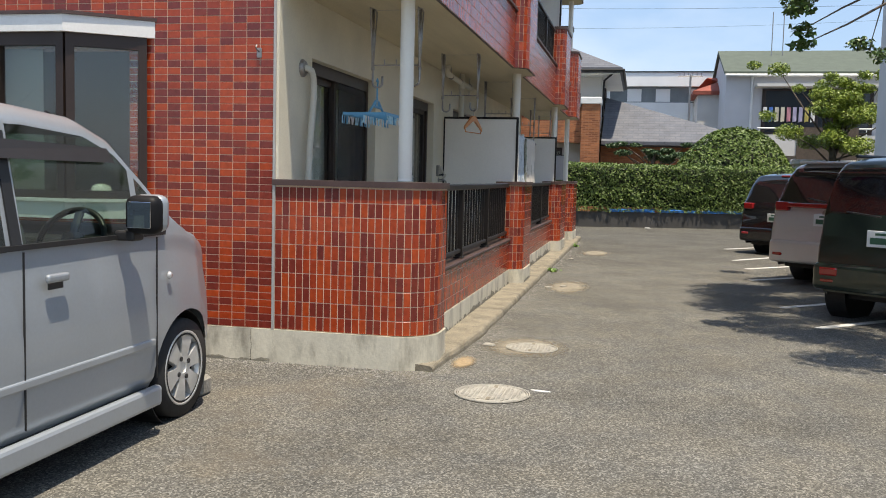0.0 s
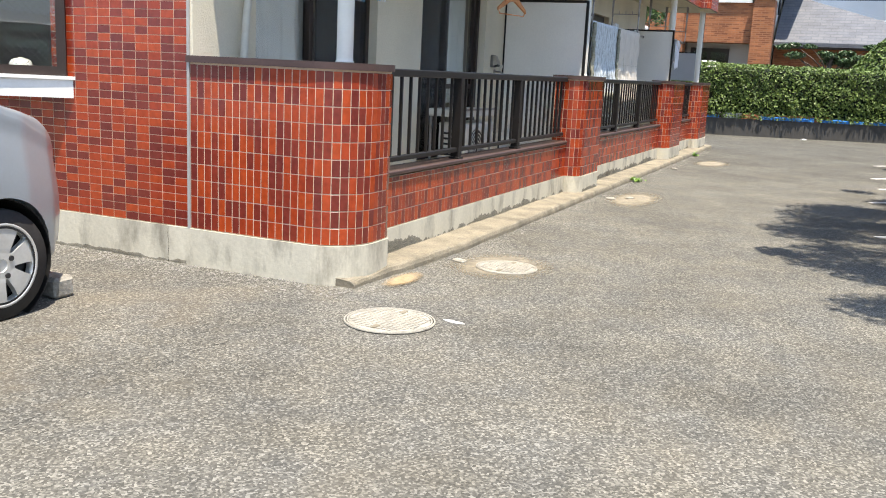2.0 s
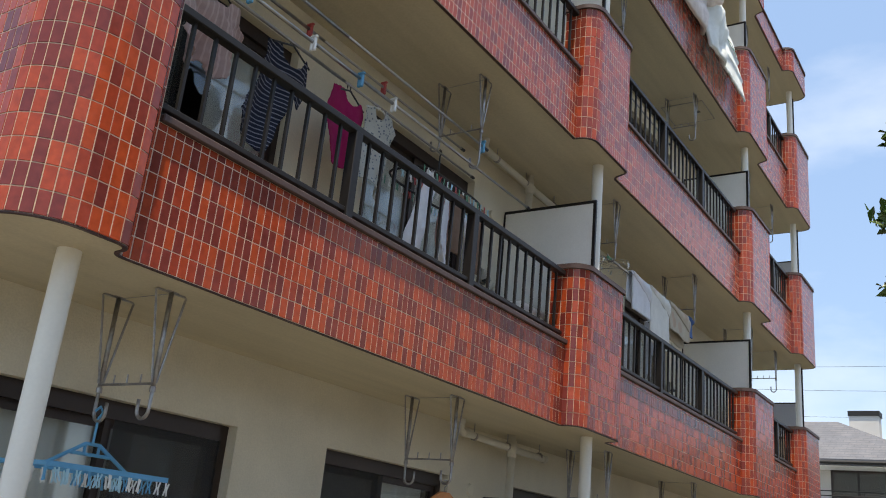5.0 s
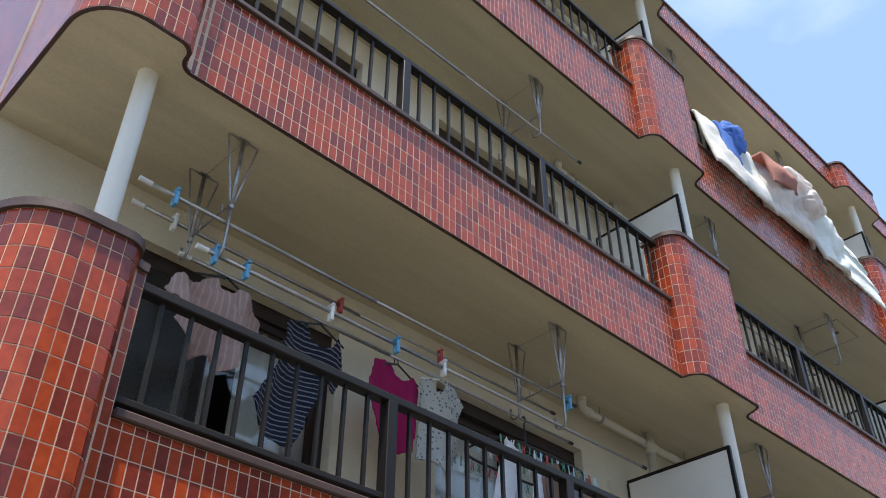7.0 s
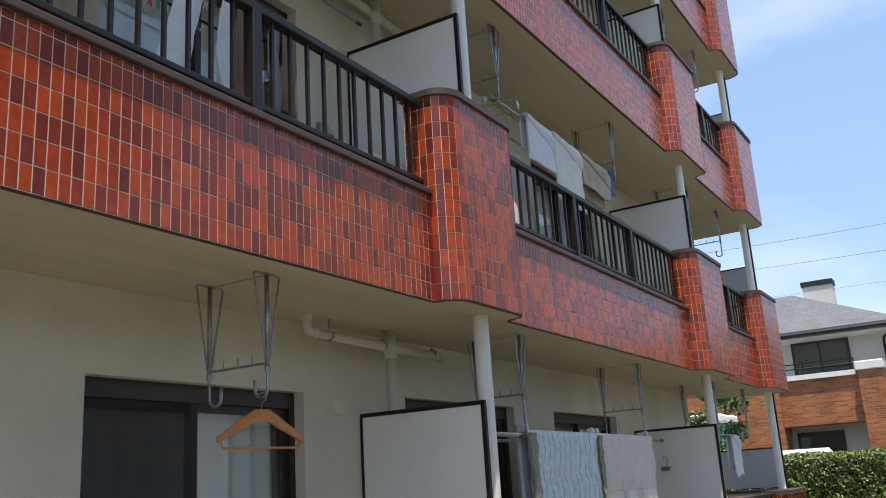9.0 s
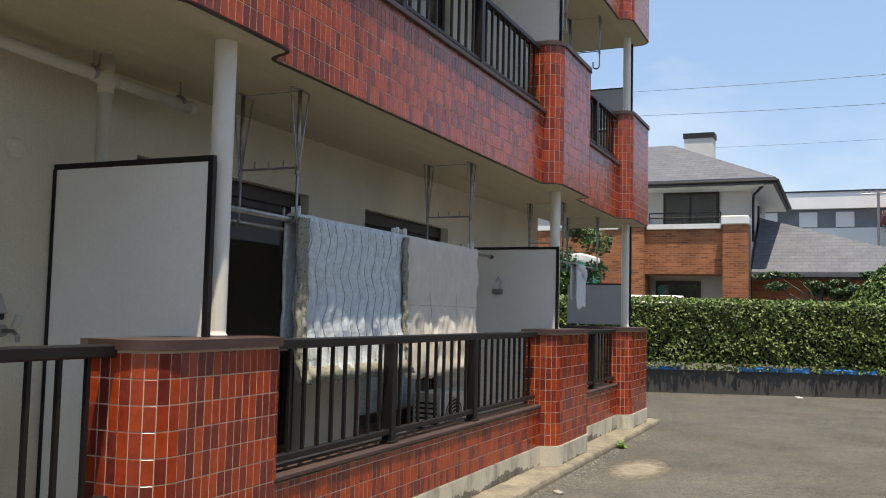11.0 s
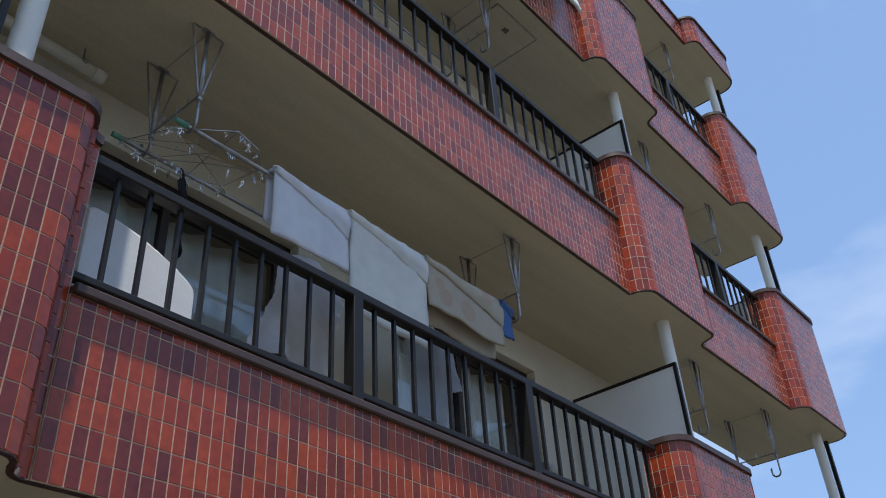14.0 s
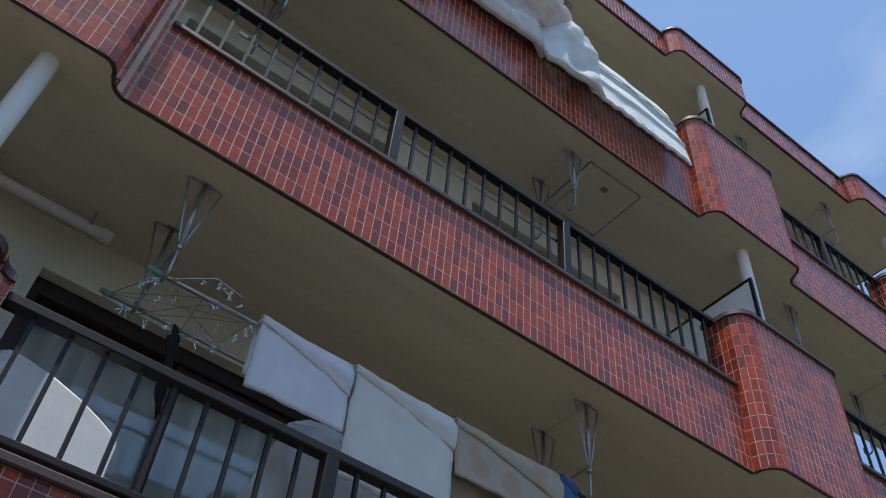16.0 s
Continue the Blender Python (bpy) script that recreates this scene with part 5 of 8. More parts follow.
KEI_NOSE = [(0.0, 0.80), (0.06, 0.93), (0.25, 1.0), (2.75, 1.0), (3.0, 0.985), (3.2, 0.91), (3.33, 0.78), (3.395, 0.62)]
kei_at = pose(-4.37, 1.49, 0)
kei = car("kei_car", "silver blue compact wagon parked beside the tiled gable", 3.395, 1.49, KEI_TOP, KEI_BELT, KEI_NOSE, (0.50, 2.83), 0.283, silver, M["autoglass"],
          ((0.35, 1.38), (1.50, 2.36), (2.40, 2.62)), (2.27, 2.86), (0.04, 0.16), kei_at)
hw = 1.49 / 2
for s in (-1, 1):
    part("side_skirt", boxed(0.82, 2.50, s * hw - 0.035, s * hw + 0.02, 0.155, 0.265, 0.02, 2), silver, kei)
    part("door_moulding", boxed(0.80, 2.47, s * (hw + 0.002) - 0.012, s * (hw + 0.002) + 0.016, 0.475, 0.515, 0.008, 2), silver, kei)
    for x in (1.44, 2.49, 0.60):
        part("door_gap", boxed(x - 0.0025, x + 0.0025, s * (hw + 0.003) - 0.006, s * (hw + 0.003) + 0.002, 0.30, 1.05), M["plastic"], kei, "dark door gap")
    for x in (1.645, 0.80):
        hd_ = part("door_handle", boxed(x - 0.075, x + 0.075, s * (hw + 0.004), s * (hw + 0.03), 0.905, 0.945, 0.014, 3), silver, kei)
        part("handle_cup", boxed(x - 0.05, x + 0.05, s * (hw + 0.003), s * (hw + 0.009), 0.875, 0.905), M["plastic"], hd_)
    part("window_trim", boxed(0.35, 2.62, s * (hw - 0.028) - 0.012, s * (hw - 0.028) + 0.012, 1.055, 1.078), M["plastic"], kei, "black window seal")
    for x in (1.44,):
        part("door_pillar", loft(bmesh.new(), [[(x - 0.03, s * (hw - 0.035), 1.06), (x + 0.03, s * (hw - 0.035), 1.06), (x + 0.03, s * (hw - 0.02), 1.06), (x - 0.03, s * (hw - 0.02), 1.06)],
                                               [(x - 0.03, s * (hw - 0.125), 1.55), (x + 0.03, s * (hw - 0.125), 1.55), (x + 0.03, s * (hw - 0.11), 1.55), (x - 0.03, s * (hw - 0.11), 1.55)]]), M["plastic"], kei, "black door pillar")
    part("rain_visor", loft(bmesh.new(), [[(0.4, s * (hw - 0.075), 1.45), (0.4, s * (hw - 0.055), 1.44), (0.4, s * (hw - 0.105), 1.54), (0.4, s * (hw - 0.115), 1.54)],
                                          [(2.2, s * (hw - 0.075), 1.44), (2.2, s * (hw - 0.055), 1.43), (2.2, s * (hw - 0.10), 1.50), (2.2, s * (hw - 0.11), 1.50)]]), M["plastic"], kei, "dark smoked rain visor")
    mr = part("door_mirror", boxed(2.14, 2.25, s * (hw + 0.02), s * (hw + 0.20), 1.085, 1.275, 0.045, 4), M["housing"], kei, "black door mirror with silver shell", True)
    part("mirror_shell", boxed(2.19, 2.285, s * (hw + 0.03), s * (hw + 0.207), 1.095, 1.28, 0.044, 4), silver, mr, "silver shell", True)
    part("mirror_glass", boxed(2.134, 2.139, s * (hw + 0.050), s * (hw + 0.175), 1.118, 1.245, 0.002), mirror_face, mr, "mirror glass")
    part("mirror_foot", boxed(2.16, 2.26, s * (hw - 0.04), s * (hw + 0.07), 1.05, 1.10, 0.012, 2), M["plastic"], mr)
    part("side_lamp", lathe(bmesh.new(), [(0.001, s * 0.012), (0.018, s * 0.010), (0.022, 0.0)], 16, "y"), M["clear_lamp"], kei, "round clear side lamp", True, pose(2.62, s * (hw + 0.004), 0.835))
    part("headlamp", boxed(3.16, 3.30, s * 0.46 - 0.11, s * 0.46 + 0.09, 0.66, 0.84, 0.04, 3), M["clear_lamp"], kei)
    for x in (1.35, 2.0):
        st = bmesh.new()
        box(st, x - 0.28, x + 0.25, s * 0.36 - 0.24, s * 0.36 + 0.24, 0.35, 0.62, 0.06, 2)
        loft(st, [[(x - 0.32, s * 0.36 - 0.22, 0.6), (x - 0.15, s * 0.36 - 0.22, 0.6), (x - 0.15, s * 0.36 + 0.22, 0.6), (x - 0.32, s * 0.36 + 0.22, 0.6)],
                  [(x - 0.42, s * 0.36 - 0.2, 1.15), (x - 0.32, s * 0.36 - 0.2, 1.15), (x - 0.32, s * 0.36 + 0.2, 1.15), (x - 0.42, s * 0.36 + 0.2, 1.15)]])
        box(st, x - 0.44, x - 0.35, s * 0.36 - 0.12, s * 0.36 + 0.12, 1.17, 1.36, 0.03, 2)
        part("seat", st, M["seat"], kei, "dark cloth seat")
part("floor_pan", boxed(0.86, 2.46, -hw + 0.03, hw - 0.03, 0.17, 0.25), M["black"], kei)
part("dashboard", boxed(2.42, 2.80, -0.62, 0.62, 0.70, 1.02, 0.05, 2), M["plastic"], kei)
sw = bmesh.new()
ring = [[(0.185 * math.cos(a) + 0.016 * math.cos(b) * math.cos(a), 0.185 * math.sin(a) + 0.016 * math.cos(b) * math.sin(a), 0.016 * math.sin(b)) for b in (2 * math.pi * q / 8 for q in range(8))] for a in (2 * math.pi * k / 28 for k in range(29))]
loft(sw, ring, caps=False)
box(sw, -0.17, 0.17, -0.02, 0.02, -0.01, 0.01)
box(sw, -0.05, 0.05, -0.05, 0.05, -0.02, 0.015)
part("steering_wheel", sw, M["plastic"], kei, smooth=True, at=pose(2.32, -0.36, 1.02, 0, -62, 0))
part("roof_aerial", tubed([(2.10, -0.42, 1.62), (2.07, -0.42, 1.66), (2.04, -0.42, 1.665)], 0.008, 6), M["plastic"], kei)
block = solid("wheel_stop", boxed(-0.07, 0.07, -0.11, 0.25, 0, 0.12, 0.02), mat("grey_stained_block", (0.27, 0.255, 0.22), 0.9, var=0.3, scale=9, bump=0.6), "rough grey stained concrete wheel stop in front of the parked car", "wheel stop", m=pose(-1.05, 0.98, 0))


def rear_set(c, W, z_lamp, lamp, lamp_z, plate_z, dx=0.0):
    """Rear lamps, plate, bumper and wiper of a car seen from behind."""
    hw = W / 2 * 0.90
    for s in (-1, 1):
        a, b = sorted((s * (hw - 0.035), s * (hw - 0.235)))
        part("tail_lamp", boxed(dx - 0.022, dx + 0.14, a, b, lamp_z[0], lamp_z[1], 0.02, 3), lamp, c, "red tail lamp")
        a, b = sorted((s * (hw - 0.05), s * (hw - 0.20)))
        part("reflector", boxed(-0.075, 0.03, a, b, 0.40, 0.44, 0.01), M["red_lamp"], c, "red reflector")
    pl = part("number_plate", boxed(-0.045, -0.02, -0.165, 0.165, plate_z, plate_z + 0.165, 0.004), M["plate"], c, "white number plate with plain bars")
    part("plate_bar", boxed(-0.048, -0.0455, -0.06, 0.13, plate_z + 0.03, plate_z + 0.095), M["plate_bar"], pl)
    part("plate_bar", boxed(-0.048, -0.0455, -0.08, 0.08, plate_z + 0.118, plate_z + 0.142), M["plate_bar"], pl)


TURN = -40


def parked(corner, W):
    """A pose for a car nosed in at an angle, from the place of its rear left corner."""
    left = Vector((math.cos(radians(TURN + 90)), math.sin(radians(TURN + 90))))
    return pose(corner[0] - left.x * W / 2, corner[1] - left.y * W / 2, 0, 0, 0, TURN)


van_paint = car_paint("beige_silver_paint", (0.60, 0.585, 0.57), 0.45, 0.32)
VAN_TOP = [(0.0, 0.85), (0.06, 1.10), (0.32, 1.55), (0.45, 1.69), (0.7, 1.735), (2.4, 1.75), (3.0, 1.66), (3.9, 1.15), (4.3, 1.02), (4.6, 0.9), (4.75, 0.7), (4.79, 0.5)]
VAN_BELT = [(0.0, 1.02), (0.5, 1.06), (3.0, 1.0), (4.79, 0.8)]
BOX_NOSE = [(0.0, 0.90), (0.08, 0.965), (0.3, 1.0), (3.6, 1.0), (4.4, 0.93), (4.79, 0.7)]
van = car("minivan", "beige silver minivan with smoked rear glass parked nose in", 4.79, 1.80, VAN_TOP, VAN_BELT, BOX_NOSE, (0.90, 3.80), 0.33, van_paint, M["privacy"],
          ((0.5, 1.4), (1.5, 2.5), (2.6, 3.3)), (3.05, 3.9), (0.07, 0.40), parked((7.55, -3.55), 1.80), low=0.24)
rear_set(van, 1.80, 0, M["red_lamp"], (1.03, 1.16), 0.84)
part("rear_garnish", boxed(-0.02, 0.06, -0.78, 0.78, 1.08, 1.15, 0.02, 2), M["red_lamp"], van, "red strip between the tail lamps")
part("rear_bumper", boxed(-0.06, 0.12, -0.83, 0.83, 0.30, 0.62, 0.05, 3), van_paint, van)
part("badge", lathe(bmesh.new(), [(0.001, -0.012), (0.05, -0.01), (0.055, 0.0)], 20, "y"), M["chrome"], van, "chrome oval badge", at=pose(-0.02, 0, 1.02, 0, 0, -90))
part("wiper", tubed([(-0.03, 0.0, 1.17), (0.02, 0.30, 1.22)], 0.012, 6), M["plastic"], van)
part("roof_spoiler", boxed(0.36, 0.62, -0.66, 0.66, 1.70, 1.74, 0.012), van_paint, van)
suv_paint = car_paint("dark_green_paint", (0.020, 0.034, 0.026), 0.4, 0.28)
SUV_TOP = [(0.0, 0.9), (0.03, 1.15), (0.15, 1.55), (0.25, 1.655), (0.5, 1.70), (2.2, 1.70), (2.5, 1.6), (2.9, 1.12), (3.1, 1.05), (3.3, 0.9), (3.395, 0.5)]
SUV_BELT = [(0.0, 1.0), (0.4, 1.05), (2.6, 1.02), (3.395, 0.8)]
suv = car("small_suv", "dark green boxy compact wagon with smoked glass parked nose in", 3.395, 1.5, SUV_TOP, SUV_BELT, [(0.0, 0.92), (0.06, 0.97), (0.2, 1.0), (2.8, 1.0), (3.2, 0.93), (3.395, 0.75)], (0.52, 2.8), 0.30, suv_paint, M["privacy"],
          ((0.3, 1.0), (1.1, 1.8), (1.9, 2.45)), (2.5, 2.9), (0.035, 0.17), parked((3.95, -3.55), 1.5), low=0.24)
rear_set(suv, 1.5, 0, M["red_lamp"], (0.47, 0.56), 0.80, -0.06)
part("rear_bumper", boxed(-0.07, 0.12, -0.72, 0.72, 0.32, 0.60, 0.05, 3), suv_paint, suv, "dark green bumper")
part("wiper", tubed([(-0.01, 0.05, 1.10), (0.02, 0.42, 1.14)], 0.010, 6), M["plastic"], suv)
part("roof_rail", tubed([(0.4, 0.55, 1.72), (2.0, 0.55, 1.73)], 0.018, 8), M["plastic"], suv)
part("roof_rail", tubed([(0.4, -0.55, 1.72), (2.0, -0.55, 1.73)], 0.018, 8), M["plastic"], suv)
dark_paint = car_paint("black_paint", (0.010, 0.011, 0.014), 0.3, 0.2)
wag = car("estate_car", "black estate car with red tail lamps parked by the hedge", 4.3, 1.69, [(x * 0.9, z * 0.925) for x, z in VAN_TOP], [(x * 0.9, z * 0.92) for x, z in VAN_BELT], [(x * 0.9, k) for x, k in BOX_NOSE], (0.8, 3.4), 0.30, dark_paint, M["privacy"],
          ((0.5, 1.4), (1.5, 2.5), (2.6, 3.0)), (2.8, 3.5), (0.06, 0.36), parked((12.9, -3.7), 1.69), low=0.2)
rear_set(wag, 1.69, 0, M["red_lamp"], (0.90, 1.02), 0.66)
part("rear_bumper", boxed(-0.06, 0.12, -0.78, 0.78, 0.26, 0.54, 0.05, 3), dark_paint, wag)
part("high_stop_lamp", boxed(0.36, 0.40, -0.16, 0.16, 1.545, 1.575, 0.008), M["red_lamp"], wag, "red brake lamp")

# ---------------------------------------------------------------- trees
M["bark"] = mat("grey_brown_bark", (0.11, 0.085, 0.065), 0.9, var=0.3, scale=9, bump=0.8, bump_scale=30)
M["leaf_dark"] = leaf_mat("broad_dark_leaf", (0.022, 0.055, 0.012), (0.080, 0.150, 0.030))
M["leaf_young"] = leaf_mat("young_yellow_green_leaf", (0.050, 0.110, 0.016), (0.33, 0.40, 0.055))
M["pine"] = leaf_mat("pine_needles", (0.018, 0.045, 0.016), (0.070, 0.125, 0.040))


def tree(name, label, m, trunk, limbs, clumps, count, leaf, material, seed, droop=0.0):
    """A tapered trunk, limbs to the clumps, and leaves gathered in clumps (x, y, z, r, flat)."""
    t = thing(name, label, "tree", m)
    part("trunk", tubed(trunk[0], trunk[1], 12), M["bark"], t, smooth=True)
    rnd = random.Random(seed)
    for a, b, r0 in limbs:
        mid = tuple((p + q) / 2 + rnd.uniform(-0.12, 0.12) for p, q in zip(a, b))
        part("limb", tubed([a, mid, b], [r0, r0 * 0.65, r0 * 0.25], 7), M["bark"], t, smooth=True)
    total = sum(c[3] ** 2 for c in clumps)

    def place(r):
        u = r.random() * total
        for c in clumps:
            u -= c[3] ** 2
            if u <= 0:
                break
        x, y, z, rad, fl = c
        d = Vector((r.gauss(0, 1), r.gauss(0, 1), r.gauss(0, 1))).normalized() * rad * (r.random() ** 0.45)
        return (x + d.x, y + d.y, z + d.z * fl), (d.x, d.y, abs(d.z) + 0.6)

    lv = new("crown", leaves(count, place, leaf, seed, 0.7))
    lv.data.materials.append(material)
    lv.parent = t
    return t


rt = random.Random(21)
cl = []
for _ in range(96):
    a, q = rt.uniform(0, 6.28), rt.random() ** 0.5
    cx, cy = 3.45 + 3.75 * q * math.cos(a), -5.30 + 1.80 * q * math.sin(a)
    cl.append((cx, cy, 5.3 + rt.uniform(-0.6, 1.3) * (1 - 0.5 * q), rt.uniform(0.30, 0.60), 0.42))
cl += [(7.9, -3.85, 4.05, 0.26, 0.5), (8.0, -4.75, 3.45, 0.22, 0.45), (8.1, -5.1, 3.3, 0.24, 0.5)]
# the low outer sprays
sprays = [(2.55, -3.08, 3.72, 0.14, 0.5), (2.50, -3.02, 3.32, 0.16, 0.5), (2.60, -3.10, 3.12, 0.15, 0.5), (2.50, -3.05, 2.96, 0.14, 0.5), (2.60, -3.10, 2.80, 0.13, 0.5), (2.55, -3.10, 2.66, 0.13, 0.45)]
cl += sprays
lm = [((4.4, -5.3, 3.1 + 0.1 * (k % 5)), (c[0], c[1], c[2] - 0.1), 0.045) for k, c in enumerate(cl[:96:4])]
lm += [((7.0, -4.9, 4.9), (8.0, -3.9, 4.1), 0.02), ((7.0, -5.0, 4.8), (8.1, -4.9, 3.4), 0.02)]
lm += [((2.9, -4.0, c[2] + 0.5), (c[0], c[1], c[2]), 0.014) for c in sprays] + [((4.4, -5.3, 3.2), (2.9, -4.0, 3.9), 0.04)]
tree("yard_tree", "broad leaved tree overhanging the parking yard", None, ([(4.6, -5.6, 0), (4.55, -5.5, 1.6), (4.4, -5.3, 3.3)], [0.17, 0.14, 0.11]), lm, cl, 72000, 0.072, M["leaf_dark"], 22)
st = random.Random(9)
cl = [(st.gauss(0, 0.65), st.gauss(0, 0.85), 3.9 + st.uniform(-1.3, 1.5), st.uniform(0.22, 0.55), 0.6) for _ in range(46)]
tree("garden_tree", "small garden tree with young yellow green leaves", pose(26.5, -8.1, 0), ([(0, 0, 0), (0.05, 0, 1.6), (0, 0.1, 3.2)], [0.19, 0.15, 0.08]),
     [((0, 0, 1.8 + 0.05 * i), (c[0], c[1], c[2]), 0.04) for i, c in enumerate(cl[::2])], cl, 30000, 0.085, M["leaf_young"], 10)
cl = [(st.gauss(0, 0.5), st.gauss(0, 0.6), 2.9 + st.uniform(-0.8, 0.7), st.uniform(0.3, 0.45), 0.8) for _ in range(18)]
tree("garden_tree", "leafy green shrub tree behind the end of the flats", pose(24.5, 3.9, 0), ([(0, 0, 0), (0.03, 0, 1.4), (0, 0, 2.6)], [0.10, 0.08, 0.04]),
     [((0, 0, 1.4), (c[0], c[1], c[2]), 0.025) for c in cl[::2]], cl, 6000, 0.12, M["leaf_dark"], 12)


def mound(name, label, m, rx, ry, h, count, leaf, material, seed):
    t = thing(name, label, "bush", m)
    # dark filler whose colour stands for the shaded inside of the bush
    part("core", lathe(bmesh.new(), [(0.95, 0.0), (0.97, 0.25), (0.86, 0.55), (0.6, 0.82), (0.25, 0.96), (0.01, 1.0)], 24), M["hedge_shade_core"], t, at=Matrix.Diagonal((rx * 0.93, ry * 0.93, h * 0.95, 1)))

    def place(r):
        a, q = r.uniform(0, 6.28), r.random()
        zz = q
        rad = math.sqrt(max(0.0, 1 - zz ** 2.2))
        f = 1 + 0.04 * noise.noise(Vector((math.cos(a) * 3, math.sin(a) * 3, zz * 4)))
        return (rx * rad * f * math.cos(a), ry * rad * f * math.sin(a), h * zz * f), (math.cos(a) * rad, math.sin(a) * rad, zz)

    lv = new("leaves", leaves(count, place, leaf, seed, 0.6))
    lv.data.materials.append(material)
    lv.parent = t
    lv["kind"] = "stuff"
    return t


mound("clipped_bush", "large clipped dome of green and reddish leaves", pose(26.2, -4.85, 0), 2.0, 2.25, 3.25, 16000, 0.12, M["hedge"], 31)
cl = [(st.uniform(-0.5, 0.5), st.uniform(-1.6, 1.6), 2.6 + st.uniform(-0.4, 0.5), st.uniform(0.22, 0.4), 0.35) for _ in range(15)]
tree("garden_pine", "trained garden pine with flat needle pads", pose(30.5, -2.2, 0), ([(0, 0, 0), (0.1, 0.2, 1.4), (0, -0.1, 2.6)], [0.12, 0.09, 0.05]),
     [((0, 0, 1.8), (c[0], c[1], c[2]), 0.03) for c in cl], cl, 5200, 0.11, M["pine"], 14)

# ---------------------------------------------------------------- laundry
def cloth_mat(name, color, rough=0.9, stripe=None, pattern=None, scale=20, quilt=0.0):
    """Woven cloth, plain, striped or printed, with a fine weave."""
    m = mat(name, color, rough, var=0.06, scale=7, bump=0.25, bump_scale=320)
    nt, b = m.node_tree, m.node_tree.nodes["Principled BSDF"]
    n, ln = nt.nodes.new, nt.links.new
    if stripe or pattern:
        co = n("ShaderNodeTexCoord")
        src = b.inputs["Base Color"].links[0].from_socket
        if stripe:
            tex = n("ShaderNodeTexWave")
            tex.bands_direction = stripe[1]
            tex.inputs["Scale"].default_value, tex.inputs["Distortion"].default_value = scale, 0.0
            f = tex.outputs["Fac"]
            lo, hi = 0.80, 0.88
        else:
            tex = n("ShaderNodeTexVoronoi")
            tex.inputs["Scale"].default_value = scale
            inv = n("ShaderNodeMath")
            inv.operation = 'SUBTRACT'
            inv.inputs[0].default_value = 1.0
            ln(tex.outputs["Distance"], inv.inputs[1])
            f = inv.outputs[0]
            lo, hi = 0.68, 0.74
        ln(co.outputs["Object"], tex.inputs["Vector"])
        r = n("ShaderNodeMapRange")
        r.inputs["From Min"].default_value, r.inputs["From Max"].default_value = lo, hi
        ln(f, r.inputs["Value"])
        mx = n("ShaderNodeMix")
        mx.data_type = 'RGBA'
        ln(r.outputs[0], mx.inputs["Factor"])
        ln(src, mx.inputs["A"])
        mx.inputs["B"].default_value = (*(stripe[0] if stripe else pattern), 1)
        ln(mx.outputs["Result"], b.inputs["Base Color"])
    thin, both_ = n("ShaderNodeBsdfTranslucent"), n("ShaderNodeMixShader")
    ln(b.inputs["Base Color"].links[0].from_socket, thin.inputs["Color"])
    both_.inputs[0].default_value = 0.3
    ln(b.outputs[0], both_.inputs[1])
    ln(thin.outputs[0], both_.inputs[2])
    ln(both_.outputs[0], nt.nodes["Material Output"].inputs[0])
    return m


def inside(p, poly):
    x, y = p
    c = False
    for (x0, y0), (x1, y1) in zip(poly, poly[1:] + poly[:1]):
        if (y0 > y) != (y1 > y) and x < (x1 - x0) * (y - y0) / (y1 - y0) + x0:
            c = not c
    return c


def draped(outline, fold=0.03, waves=9.0, seed=0, cell=0.02, lean=0.0, twist=0.0):
    """A cloth of any outline in x and z, in folds that deepen downwards; it hangs from z 0."""
    xs, zs = [p[0] for p in outline], [p[1] for p in outline]
    x0, x1, z0, z1 = min(xs), max(xs), min(zs), max(zs)
    nx, nz = int((x1 - x0) / cell) + 1, int((z1 - z0) / cell) + 1
    bm = bmesh.new()
    made = {}

    def v(i, j):
        if (i, j) not in made:
            x, z = x0 + i * cell, z1 - j * cell
            d = (z1 - z) / max(0.1, z1 - z0)
            y = fold * (0.25 + d) * math.sin(waves * x * 2 + seed + 1.5 * math.sin(3 * z + seed)) + fold * 0.8 * noise.noise(Vector((x * 4, z * 3, seed * 1.7)))
            y += fold * 0.35 * noise.noise(Vector((x * 13, z * 8, seed * 0.7))) + fold * 0.14 * noise.noise(Vector((x * 31, z * 24, seed)))
            y += lean * d + twist * (x - (x0 + x1) / 2) * d
            made[(i, j)] = bm.verts.new((x + 0.01 * noise.noise(Vector((x * 6, z * 6, seed))), y, z))
        return made[(i, j)]

    for i in range(nx):
        for j in range(nz):
            c = (x0 + (i + 0.5) * cell, z1 - (j + 0.5) * cell)
            if inside(c, outline):
                bm.faces.new((v(i, j), v(i, j + 1), v(i + 1, j + 1), v(i + 1, j)))
    for _ in range(4):
        bmesh.ops.smooth_vert(bm, verts=[w for w in bm.verts if w.is_boundary], factor=0.5, use_axis_x=True, use_axis_y=True, use_axis_z=True)
    return bm


def thick(ob, t=0.006):
    s = ob.modifiers.new("thickness", 'SOLIDIFY')
    s.thickness, s.offset = t, 0
    return ob


SHIRT = [(-0.10, 0), (0.10, 0), (0.24, -0.06), (0.33, -0.30), (0.23, -0.34), (0.19, -0.20), (0.20, -0.62), (-0.20, -0.62), (-0.19, -0.20), (-0.23, -0.34), (-0.33, -0.30), (-0.24, -0.06)]


